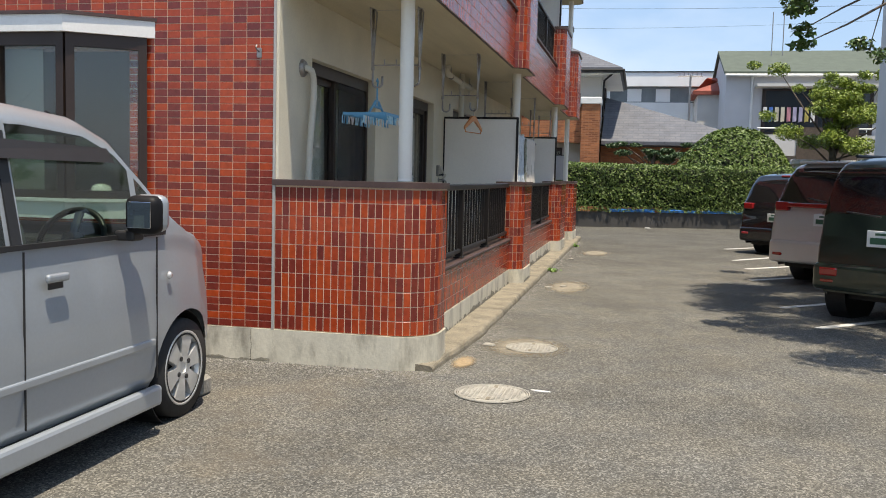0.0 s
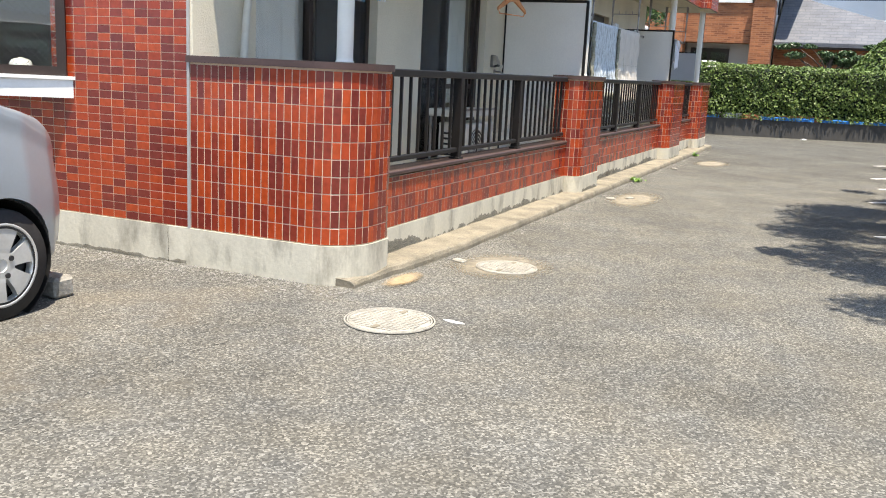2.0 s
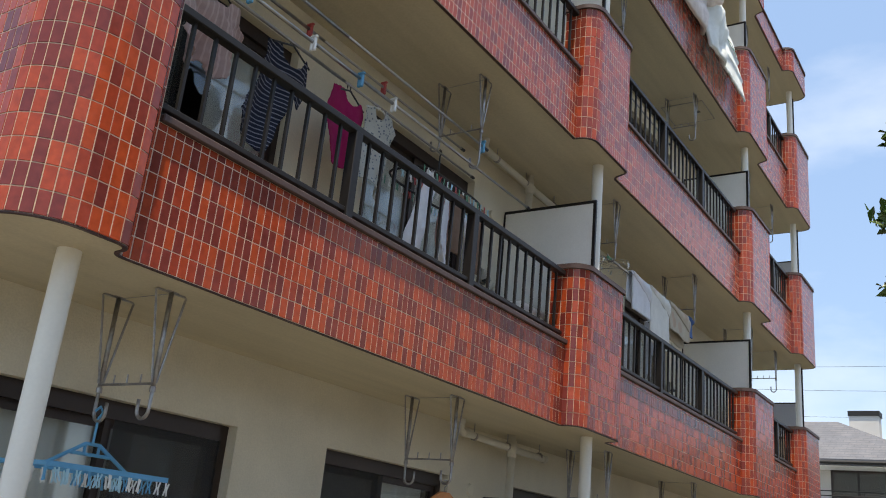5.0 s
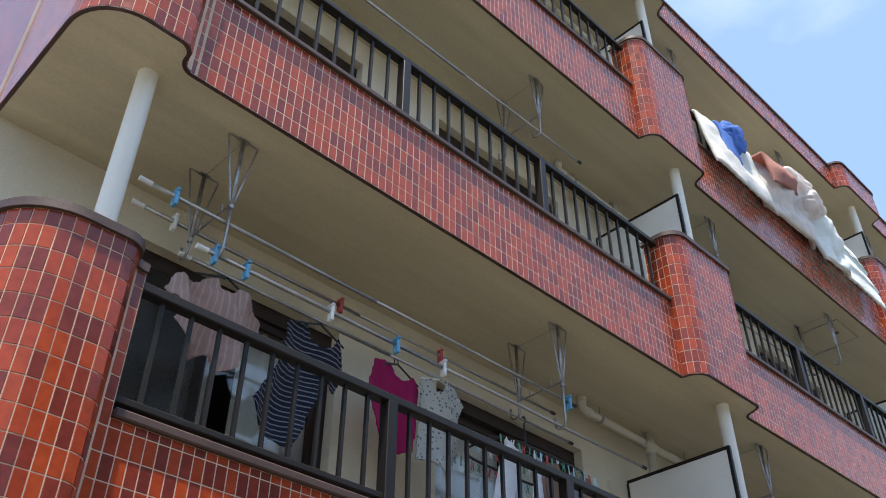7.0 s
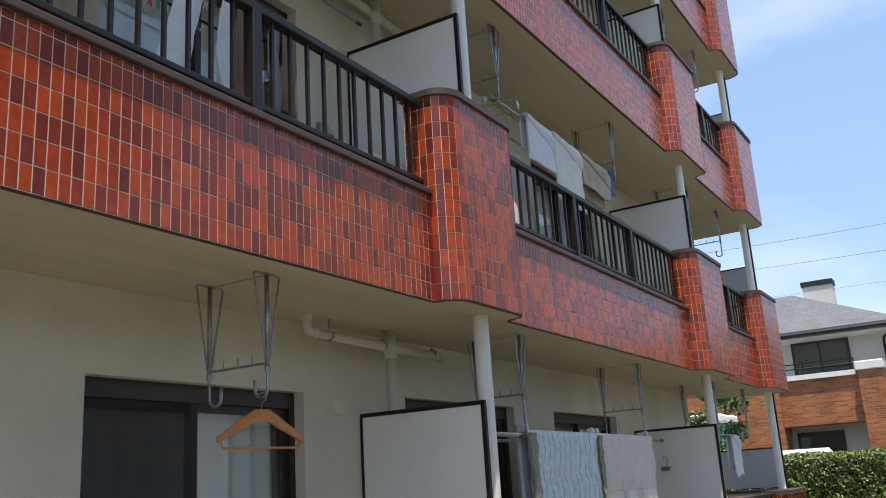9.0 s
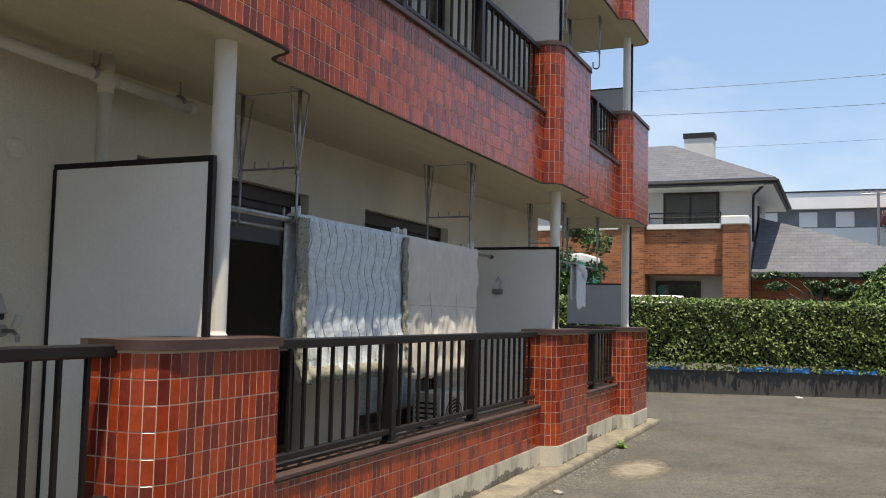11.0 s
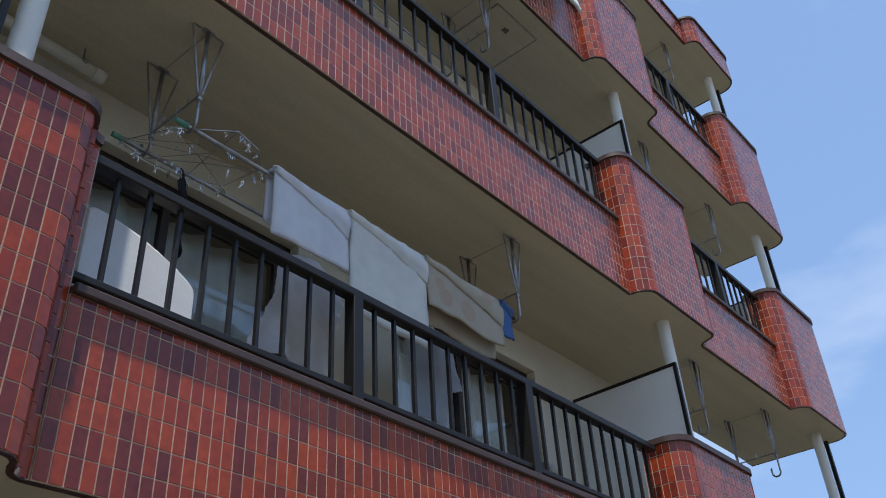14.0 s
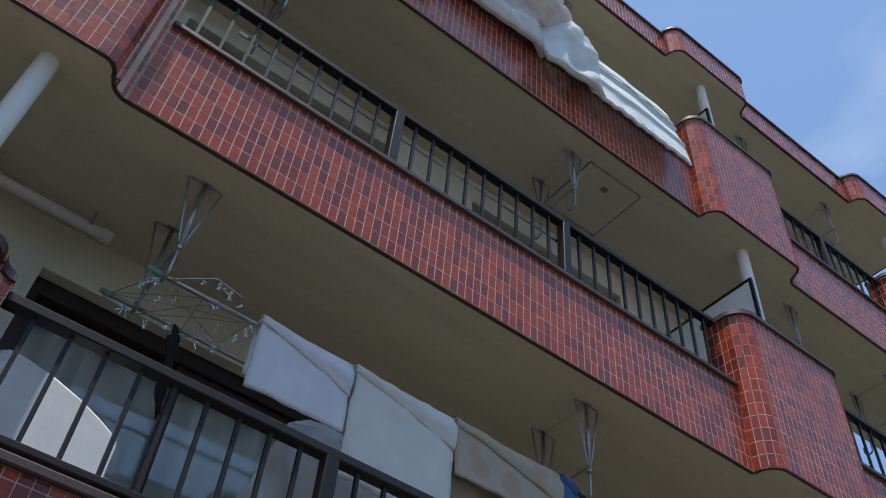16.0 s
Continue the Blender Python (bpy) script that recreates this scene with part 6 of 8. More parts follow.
def garment(name, label, cat, x, y, z, outline, material, s=1.0, turn=0.0, roll=0.0, fold=0.03, waves=9, seed=0, twist=0.0, hanger=None, lean=0.0, reach=0.095):
    t = thing(name, label, cat, pose(x, y, z, 0, roll, turn))
    body = part("cloth", draped([(a * s, b * s) for a, b in outline], fold, waves, seed, 0.0135, lean, twist), material, t, smooth=True)
    thick(body, 0.007)
    if hanger:
        h = bmesh.new()
        tube(h, [(-0.2 * s, 0, -0.045), (0, 0, 0.03), (0.2 * s, 0, -0.045)], 0.007, 6)
        tube(h, [(0, 0, 0.03), (0, 0, reach - 0.03), (0.0, 0.012, reach - 0.004), (0.0, 0.03, reach), (0.0, 0.03, reach - 0.03)], 0.004, 6)
        part("hanger", h, hanger, t)
    return t


def pole(x0, x1, y, z, name="laundry_pole", fall=0.0, r=0.0120, cap="white", label="long stainless laundry pole resting in the brackets"):
    t = thing(name, label, "laundry pole", pose(x0, y, z), group="laundry poles")
    L = x1 - x0
    part("rod", tubed([(0, 0, 0), (L * 0.45, 0, -fall * 0.45)], r, 10), M["chrome"], t, smooth=True)
    part("inner_rod", tubed([(L * 0.45, 0, -fall * 0.45), (L, 0, -fall)], r * 0.82, 10), M["chrome"], t, smooth=True)
    part("end_cap", tubed([(-0.05, 0, 0), (0.02, 0, 0)], r * 1.25, 10), M[cap], t, "green plastic cap" if cap == "c_green" else "white plastic cap")
    part("end_cap", tubed([(L - 0.02, 0, -fall), (L + 0.03, 0, -fall)], r * 1.1, 10), M["plastic"], t, "dark plastic cap")
    return t


M["c_blue"] = mat("pale_blue_plastic", (0.10, 0.36, 0.58), 0.4, var=0.05)
M["c_lblue"] = mat("light_blue_plastic", (0.42, 0.70, 0.82), 0.4, var=0.05)
M["c_pink"] = mat("red_plastic", (0.5, 0.08, 0.08), 0.4, var=0.05)
M["c_green"] = mat("green_plastic", (0.10, 0.30, 0.20), 0.4, var=0.05)


def pinch_hanger(x, y, z, w, d, drop, material, label, seed, clip_mats, rounded=False, wires=True):
    """A frame of clips hung from a hook at z, drop below it."""
    t = thing("pinch_hanger", label, "clothes hanger", pose(x, y, z))
    fr = bmesh.new()
    if rounded:
        ring = [(w / 2 * math.copysign(abs(math.cos(a)) ** 0.5, math.cos(a)), d / 2 * math.copysign(abs(math.sin(a)) ** 0.5, math.sin(a)), -drop) for a in (2 * math.pi * k / 28 for k in range(29))]
        tube(fr, ring, 0.010, 6, False)
    else:
        box(fr, -w / 2, w / 2, -d / 2, -d / 2 + 0.014, -drop - 0.012, -drop + 0.012)
        box(fr, -w / 2, w / 2, d / 2 - 0.014, d / 2, -drop - 0.012, -drop + 0.012)
        for f in (-1, -0.34, 0.34, 1):
            box(fr, f * (w / 2 - 0.007) - 0.007, f * (w / 2 - 0.007) + 0.007, -d / 2 + 0.014, d / 2 - 0.014, -drop - 0.010, -drop + 0.010)
    part("frame", fr, material, t)
    yk = bmesh.new()
    tube(yk, [(0, 0, 0.0), (0.0, 0, -drop * 0.5)], 0.007, 6)
    tube(yk, [(0.0, 0.0, 0.0), (0.02, 0, 0.035), (0.0, 0, 0.06), (-0.025, 0, 0.035)], 0.007, 6)
    tube(yk, [(-0.04, 0, -drop * 0.5), (0.04, 0, -drop * 0.5)], 0.009, 6)
    for a in (-1, 1):
        tube(yk, [(a * 0.04, 0, -drop * 0.5), (a * 0.09, 0, -drop * 0.62), (a * w * 0.36, 0, -drop)], 0.010, 6)
        tube(yk, [(a * 0.04, 0, -drop * 0.5), (a * 0.04, 0, -drop * 0.72)], 0.008, 6)
    tube(yk, [(-0.11, 0, -drop * 0.70), (0.11, 0, -drop * 0.70)], 0.009, 6)
    part("yoke", yk, material, t)
    rnd = random.Random(seed)
    n = int(w / 0.055)
    for row in (-d / 2, d / 2, 0.0):
        for i in range(n + 1):
            px = -w / 2 + w * i / n
            peg = bmesh.new()
            for s in (-1, 1):
                tube(peg, [(s * 0.010, 0, 0.0), (s * 0.004, 0, -0.03), (s * 0.011, 0, -0.062)], 0.0045, 5)
            part("clip", peg, clip_mats[rnd.randrange(len(clip_mats))], t, at=pose(px, row, -drop - 0.014, rnd.uniform(-8, 8), rnd.uniform(-14, 14), rnd.uniform(-40, 40)))
    return t


# ground floor: blue peg frame and wooden hanger on the brackets' hooks
pinch_hanger(1.095, 0.436, 2.135, 0.70, 0.36, 0.25, M["c_blue"], "blue plastic peg frame hanging from a laundry bracket", 3, [M["c_blue"], M["c_lblue"], M["white"]])
wood = mat("orange_wood", (0.52, 0.20, 0.06), 0.45, var=0.15, scale=9)
wh = thing("coat_hanger", "orange wooden coat hanger on a laundry bracket hook", "coat hanger", pose(3.81, 0.120, 2.05, 0, 0, -12))
hb = bmesh.new()
loft(hb, [[(-0.25, -0.008, -0.13), (-0.25, 0.008, -0.13), (-0.25, 0.008, -0.10), (-0.25, -0.008, -0.10)], [(-0.04, -0.013, -0.03), (-0.04, 0.013, -0.03), (-0.04, 0.013, 0.03), (-0.04, -0.013, 0.03)],
          [(0.04, -0.013, -0.03), (0.04, 0.013, -0.03), (0.04, 0.013, 0.03), (0.04, -0.013, 0.03)], [(0.25, -0.008, -0.13), (0.25, 0.008, -0.13), (0.25, 0.008, -0.10), (0.25, -0.008, -0.10)]])
part("shoulder_bar", hb, wood, wh)
part("trouser_bar", tubed([(-0.235, 0, -0.125), (-0.22, 0, -0.155), (0.22, 0, -0.155), (0.235, 0, -0.125)], 0.006, 8), wood, wh)
part("hook", tubed([(0, 0, 0.03), (0, 0, 0.06), (0.03, 0, 0.085), (0.015, 0, 0.115), (-0.02, 0, 0.105)], 0.003, 6), M["chrome"], wh)

# ground floor, second bay: bedding over two poles
pole(5.99, 9.89, 0.12, 2.005, r=0.017)
pole(6.09, 9.59, 0.52, 2.0, r=0.015)


def swing(z, x, top, zf, seed):
    """How far a hanging quilt stands out from its pole, more towards the hem, in slow bulges."""
    d = max(0.0, (top - z) / (top - zf))
    return 0.055 * d ** 5 + 0.016 * d * noise.noise(Vector((x * 4.5, z * 1.5, seed + 9))) + 0.012 * min(1.0, d * 4) * noise.noise(Vector((x * 6.5, z * 9.0, seed + 12)))


def bedding(name, label, x0, x1, zf, zb, material, trim, seed, y0=0.09, y1=0.155, top=2.018, quilt=0.017, grid=None):
    """A quilt folded over two poles: front fall to zf, back fall to zb."""
    rnd = random.Random(seed)
    t = thing(name, label, "bedding", pose(x0, 0, 0))
    W = x1 - x0
    bm = bmesh.new()
    prof = [(y0, zf + (top - zf) * k / 34) for k in range(34)] + [(y0 + 0.006, top + 0.008), (y0 + 0.018, top + 0.016), ((y0 + y1) / 2, top + 0.02), (y1 - 0.018, top + 0.016), (y1, top)] + [(y1, top - 0.03 - (top - 0.03 - zb) * k / 12) for k in range(1, 13)]
    n = int(W / 0.012)
    rows = []
    for k, (y, z) in enumerate(prof):
        row = []
        for i in range(n + 1):
            x = W * i / n
            if grid:
                puff = abs(math.sin(math.pi * x / grid[0])) ** 0.45 * abs(math.sin(math.pi * (z - zf) / grid[1])) ** 0.45
            else:
                puff = abs(math.sin((x + 0.034 * (2 / math.pi) * math.asin(0.93 * math.sin(z * 19))) * 30)) ** 0.4
            off = quilt * puff + 0.018 * noise.noise(Vector((x * 2.4, z * 2.0, seed))) + 0.010 * math.sin(x * 7 + seed) * (top - z) + 0.010 * noise.noise(Vector((x * 9, z * 7, seed)))
            off += (0.016 if grid else 0.004) * noise.noise(Vector((x * 16, z * 5, seed + 2))) + (0.008 if grid else 0.003) * noise.noise(Vector((x * 34, z * 15, seed + 6)))
            off += swing(z, x, top, zf, seed)
            sag = (-0.03 * noise.noise(Vector((x * 1.3, seed, 1.0))) - 0.012 * noise.noise(Vector((x * 11, seed, 4.0)))) * (1 if k < 3 else 0)
            row.append((x, y - off if k < 36 else y + off * 0.4, z + sag))
        rows.append(row)
    loft(bm, rows, closed=False)
    q = part("quilt", bm, material, t, smooth=True)
    thick(q, 0.02)
    # stitched seams
    if grid:
        seams = [[(u, zz) for zz in [zf + grid[1] - 0.10 + 0.20 * k / 12 for k in range(13)]] for u in (W * 0.33, W * 0.67)]
        seams += [[(W * (0.03 + 0.94 * k / 40), zf + grid[1]) for k in range(41)]]
    else:
        seams = [[(math.pi / 30 * q - 0.034 * (2 / math.pi) * math.asin(0.93 * math.sin(zz * 19)), zz) for zz in [zf + 0.09 + (top - zf - 0.10) * k / 40 for k in range(41)]] for q in range(1, 13)]
    for line in seams:
        path = []
        for u, zz in line:
            off = 0.018 * noise.noise(Vector((u * 2.4, zz * 2.0, seed))) + 0.010 * math.sin(u * 7 + seed) * (top - zz) + 0.010 * noise.noise(Vector((u * 9, zz * 7, seed)))
            path.append((u, y0 - off - swing(zz, u, top, zf, seed) - 0.019, zz))
        part("seam", tubed(path, 0.003, 5), pale_thread if grid else thread, t)
    if trim:
        for xe, wd in ((-0.03, 0.10), (W - 0.05, 0.05)):
            tb = bmesh.new()
            loft(tb, [[(xe + wd * f + 0.010 * noise.noise(Vector((z * 9, f, seed))), y - 0.028 - swing(z, xe + wd * f, top, zf, seed) - 0.022 * abs(math.sin(f * 7 + 0.6 * math.sin(z * 24))) - 0.012 * noise.noise(Vector((f * 4, z * 18, seed))), z) for f in [q / 8 for q in range(9)]] for y, z in [(y0, zf - 0.02 + (top - zf + 0.02) * q / 70) for q in range(71)]], closed=False)
            thick(part("border", tb, trim, t, "fringed olive border", True), 0.02)
        tb = bmesh.new()
        loft(tb, [[(x, y0 - 0.030 - swing(zf + 0.075, x, top, zf, seed) - 0.008 * math.sin(x * 40), zf + 0.075), (x, y0 - 0.040 - swing(zf + 0.03, x, top, zf, seed) - 0.008 * noise.noise(Vector((x * 30, 0, seed))), zf + 0.03), (x, y0 - 0.022 - swing(zf, x, top, zf, seed) - 0.01 * math.sin(x * 55), zf - 0.015 - 0.010 * noise.noise(Vector((x * 12, 1, seed))))] for x in [W * i / 90 for i in range(91)]], closed=False)
        thick(part("border", tb, trim, t, "fringed olive border", True), 0.015)
    return t


pale_thread = mat("cream_stitching", (0.60, 0.56, 0.47), 0.9, var=0.1, scale=20)
thread = mat("grey_stitching", (0.40, 0.425, 0.44), 0.9, var=0.1, scale=20)
quilt_blue = mat("grey_blue_quilt", (0.60, 0.655, 0.675), 0.9, var=0.15, scale=16, bump=0.6, bump_scale=45, stain=0.5, stain_color=(0.40, 0.47, 0.54), stain_scale=11)
quilt_cream = cloth_mat("cream_quilt", (0.86, 0.80, 0.71))
floral = cloth_mat("olive_floral_border", (0.40, 0.40, 0.32), pattern=(0.22, 0.23, 0.17), scale=42)
bedding("quilt", "grey blue quilted bed pad with an olive border over the poles", 6.66, 8.04, 1.08, 1.25, quilt_blue, floral, 4)
bedding("futon", "cream padded futon hanging over the laundry poles", 8.04, 9.47, 1.02, 1.2, quilt_cream, None, 7, quilt=0.022, grid=(0.48, 0.52))

for x in (6.70, 7.98, 8.10, 9.4):
    p = thing("clothes_peg", "white plastic peg holding the bedding on its pole", "clothes peg", pose(x, 0.12, 2.03), group="bedding pegs")
    part("jaw", boxed(-0.012, 0.012, -0.03, -0.004, -0.03, 0.06, 0.005), M["white"], p)
    part("jaw", boxed(-0.012, 0.012, 0.004, 0.03, -0.03, 0.055, 0.005), M["white"], p)

# second storey, first bay: four poles and washing
pole(0.66, 4.0, 0.142, 4.85)
pole(0.80, 4.26, 0.542, 5.03)
pole(1.02, 4.75, 0.12, 4.61)
pole(1.12, 4.42, 0.52, 4.83)
pole(1.74, 4.39, 0.12, 7.425)
for x, y, z, mt in ((0.815, 0.142, 4.85, "c_blue"), (1.01, 0.542, 5.03, "white"), (1.08, 0.12, 4.61, "c_blue"), (1.27, 0.12, 4.61, "c_blue"), (1.83, 0.12, 4.61, "white"), (2.20, 0.542, 5.03, "c_pink"), (2.32, 0.12, 4.61, "c_blue"), (2.70, 0.12, 4.61, "white"), (3.08, 0.542, 5.03, "c_pink"), (3.95, 0.142, 4.85, "c_blue")):
    p = thing("clothes_peg", "plastic peg clipped to a laundry pole", "clothes peg", pose(x, y, z), group="clothes pegs")
    part("jaw", boxed(-0.011, 0.011, -0.022, 0.0, -0.06, 0.03, 0.004), M[mt], p)
    part("jaw", boxed(-0.011, 0.011, 0.002, 0.022, -0.06, 0.028, 0.004), M[mt], p)
    part("grip", boxed(-0.012, 0.012, -0.03, 0.03, 0.031, 0.05, 0.006), M[mt], p)
beige = cloth_mat("pink_beige_stripe_cloth", (0.58, 0.41, 0.37), stripe=((0.70, 0.54, 0.50), 'X'), scale=9)
navy = cloth_mat("navy_stripe_cloth", (0.016, 0.020, 0.042), stripe=((0.26, 0.27, 0.32), 'Z'), scale=9.5)
magenta = cloth_mat("magenta_knit", (0.42, 0.008, 0.115))
flower = cloth_mat("white_floral_cotton", (0.62, 0.62, 0.57), pattern=(0.13, 0.17, 0.22), scale=36)
def around(x, z, pts):
    """An outline given in the balcony's x and z, moved to a hanging point."""
    return [(px - x, pz - z) for px, pz in pts]


garment("blouse", "beige pink blouse bunched up sideways on a hanger", "blouse", 1.38, 0.52, 4.79, around(1.38, 4.79, [(1.28, 4.79), (1.21, 4.71), (1.09, 4.67), (1.00, 4.61), (0.97, 4.50), (1.07, 4.43), (1.04, 4.34), (1.12, 4.27), (1.26, 4.25), (1.36, 4.33), (1.42, 4.22), (1.50, 4.25), (1.54, 4.42), (1.62, 4.54), (1.70, 4.60), (1.68, 4.68), (1.57, 4.74), (1.46, 4.79), (1.42, 4.72), (1.36, 4.73), (1.33, 4.81)]), beige, 1.0, 4, 0, 0.10, 8, 2, 0.25, M["plastic"], reach=0.060)
garment("t_shirt", "navy and white striped t-shirt on a hanger", "shirt", 2.05, 0.52, 4.78, around(2.05, 4.78, [(1.80, 4.73), (1.86, 4.76), (1.97, 4.80), (2.01, 4.70), (2.08, 4.66), (2.14, 4.69), (2.18, 4.78), (2.24, 4.70), (2.30, 4.54), (2.22, 4.40), (2.11, 4.44), (2.07, 4.30), (1.98, 4.08), (1.90, 3.92), (1.72, 3.99), (1.54, 4.07), (1.70, 4.30), (1.76, 4.42), (1.74, 4.50), (1.79, 4.60)]), navy, 1.0, 5, 0, 0.045, 7, 5, 0.2, M["plastic"], reach=0.072)
garment("jumper", "magenta knitted jumper on a hanger", "jumper", 2.68, 0.52, 4.76, around(2.68, 4.76, [(2.45, 4.73), (2.54, 4.77), (2.63, 4.79), (2.67, 4.72), (2.73, 4.69), (2.78, 4.72), (2.81, 4.76), (2.885, 4.66), (2.87, 4.55), (2.85, 4.40), (2.84, 4.22), (2.72, 4.19), (2.61, 4.20), (2.60, 4.26), (2.50, 4.22), (2.45, 4.38), (2.42, 4.56)]), magenta, 1.0, 6, 0, 0.04, 7, 8, 0.1, M["plastic"], reach=0.085)
garment("shirt", "white printed cotton shirt on a hanger", "shirt", 3.06, 0.52, 4.80, around(3.06, 4.80, [(2.86, 4.75), (2.97, 4.80), (3.02, 4.72), (3.07, 4.74), (3.11, 4.84), (3.20, 4.80), (3.33, 4.74), (3.27, 4.64), (3.27, 4.40), (3.26, 4.14), (3.16, 4.17), (3.05, 4.15), (2.94, 4.20), (2.84, 4.18), (2.87, 4.40), (2.85, 4.60)]), flower, 1.0, 6, 0, 0.04, 8, 11, 0.1, M["white"], reach=0.048)
pinch_hanger(3.90, 0.52, 4.80, 0.98, 0.42, 0.31, M["plastic"], "dark plastic peg frame full of hanging washing", 13, [M["c_pink"], M["white"], M["c_green"], M["c_lblue"]], True)
white_cotton = cloth_mat("white_cotton", (0.90, 0.90, 0.92))
off_white = cloth_mat("off_white_towelling", (0.89, 0.88, 0.82))
brown_c = cloth_mat("brown_cotton", (0.30, 0.19, 0.13))
grey_c = cloth_mat("grey_cotton", (0.30, 0.30, 0.31))
pinkish = cloth_mat("dusty_pink_cotton", (0.52, 0.33, 0.29))
for i, (x, w, h, c, lean) in enumerate(((3.32, 0.18, 0.85, white_cotton, 12), (3.46, 0.10, 0.62, grey_c, 4), (3.56, 0.20, 0.80, white_cotton, 9), (3.70, 0.12, 0.55, brown_c, 0), (3.80, 0.17, 0.88, pinkish, -2),
                                        (3.94, 0.14, 0.80, grey_c, 0), (4.05, 0.12, 0.62, brown_c, 3), (4.14, 0.10, 0.50, white_cotton, -3))):
    garment("washing", "piece of washing pegged to a frame", "washing", -0.64 + (x + 0.68) * 1.045, (0.32, 0.52, 0.33)[i % 3], 4.455, [(-w / 2, 0), (w / 2, 0), (w / 2 * 0.9, -h), (-w / 2 * 1.1, -h * 0.95)], c, 1.0, 20 * (i % 3) - 10, lean, 0.03, 12, i)

# second storey, second bay: towels and a clip net on two poles
pole(6.60, 9.25, 0.12, 4.745, cap="c_green")
pole(6.50, 9.42, 0.52, 4.835, cap="c_green")
pole(6.55, 9.50, 0.52, 7.45)


def towel(x0, x1, y, z, front, back, material, label, seed, name="towel", slope=0.0, flap=1.0):
    """A towel over a pole."""
    t = thing(name, label, "towel", pose(x0, y, z))
    W = x1 - x0
    prof = [(-0.022, -front + front * k / 20) for k in range(21)] + [(-0.014, 0.016), (0.0, 0.02), (0.014, 0.016)] + [(0.022, -back * k / 10) for k in range(11)]
    n = max(6, int(W / 0.03))
    rows = []
    for k, (yy, zz) in enumerate(prof):
        row = []
        for i in range(n + 1):
            u = i / n
            f = 0.012 * math.sin(u * 5 + seed + zz * 3) * min(1, -zz * 2.5 if zz < 0 else 0) + 0.014 * noise.noise(Vector((u * 5, zz * 4, seed))) + 0.006 * noise.noise(Vector((u * 16, zz * 11, seed)))
            row.append((W * u + 0.02 * noise.noise(Vector((u, zz * 5, seed))), yy - abs(f) * (1 if k < 21 else -1) - (0.02 if k < 21 else 0), zz * (1 + 0.08 * noise.noise(Vector((u * 2, 3, seed)))) + slope * u))
        rows.append(row)
    bm = bmesh.new()
    loft(bm, rows, closed=False)
    thick(part("cloth", bm, material, t, smooth=True), 0.012)
    # the folded-over flap, short at one end and longer towards the other
    fl = []
    for k in range(11):
        row = []
        for i in range(n + 1):
            u = i / n
            reach = 0.05 + 0.15 * flap * u ** 1.3 + 0.012 * noise.noise(Vector((u * 6, 2, seed)))
            v = k / 10
            bulge = 0.016 * math.sin(math.pi * v) + 0.010 * noise.noise(Vector((u * 7, v * 3, seed + 4)))
            row.append((W * (u * 1.02 - 0.01), -0.026 - 0.024 * min(1.0, v * 3) - max(0.0, bulge), 0.022 + slope * u - 0.02 * u - reach * v))
        fl.append(row)
    fb = bmesh.new()
    loft(fb, fl, closed=False)
    thick(part("fold", fb, material, t, smooth=True), 0.010)
    return t


towel(7.14, 7.66, 0.12, 4.76, 0.41, 0.30, white_cotton, "white cotton towel folded over a laundry pole", 1)
towel(7.68, 8.31, 0.12, 4.76, 0.64, 0.35, off_white, "cream bath towel folded over a laundry pole", 2)
peach = cloth_mat("patterned_peach_towelling", (0.62, 0.55, 0.43), pattern=(0.60, 0.46, 0.34), scale=4.0)
blue_t = cloth_mat("blue_towelling", (0.10, 0.20, 0.45))
towel(8.32, 9.05, 0.12, 4.76, 0.33, 0.40, peach, "peach patterned towel folded over a laundry pole", 3)
towel(9.06, 9.17, 0.12, 4.76, 0.25, 0.2, blue_t, "narrow blue towel over a laundry pole", 4, flap=0.2)
garment("shirt", "grey white shirt hanging behind the towels", "shirt", 7.80, 0.52, 4.66, [(-0.12, 0.04), (0.12, 0.04), (0.28, -0.05), (0.31, -0.12), (0.26, -0.40), (0.25, -0.72), (0.04, -0.69), (-0.18, -0.71), (-0.42, -0.70), (-0.36, -0.44), (-0.27, -0.14), (-0.22, -0.03)], white_cotton, 1.0, 3, 0, 0.05, 9, 21, 0.1, M["white"], reach=0.19)
garment("shirt", "pale blue shirt hanging behind the towels", "shirt", 8.86, 0.52, 4.66, SHIRT, cloth_mat("grey_blue_cotton", (0.52, 0.56, 0.60)), 1.1, 5, 0, 0.03, 8, 24, 0.1, M["white"], reach=0.21)
garment("dark_sock", "dark cloth hanging from the rear laundry pole", "washing", 6.86, 0.52, 4.835, [(-0.03, 0), (0.03, 0), (0.05, -0.10), (0.045, -0.22), (0.08, -0.34), (0.12, -0.44), (0.10, -0.51), (0.03, -0.53), (-0.01, -0.42), (-0.02, -0.28), (-0.05, -0.14)], cloth_mat("charcoal_cotton", (0.028, 0.028, 0.032)), 1.0, 20, 0, 0.07, 9, 25)
bright_steel = mat("bright_steel_wire", (0.85, 0.84, 0.80), 0.16, metal=1.0, var=0.05)
net = thing("clip_net", "wire net of steel clips hung over the laundry poles", "clothes hanger", pose(6.80, 0.31, 4.79))
ring_ = [(-0.33, 0.16), (-0.20, -0.10), (0.05, -0.29), (0.22, -0.24), (0.33, -0.13), (0.28, 0.13), (0.08, 0.21), (-0.15, 0.20)]
part("wire", tubed([(x, y, 0.03 * math.sin(3 * x)) for x, y in ring_ + ring_[:1]], 0.0028, 5), M["chrome"], net)
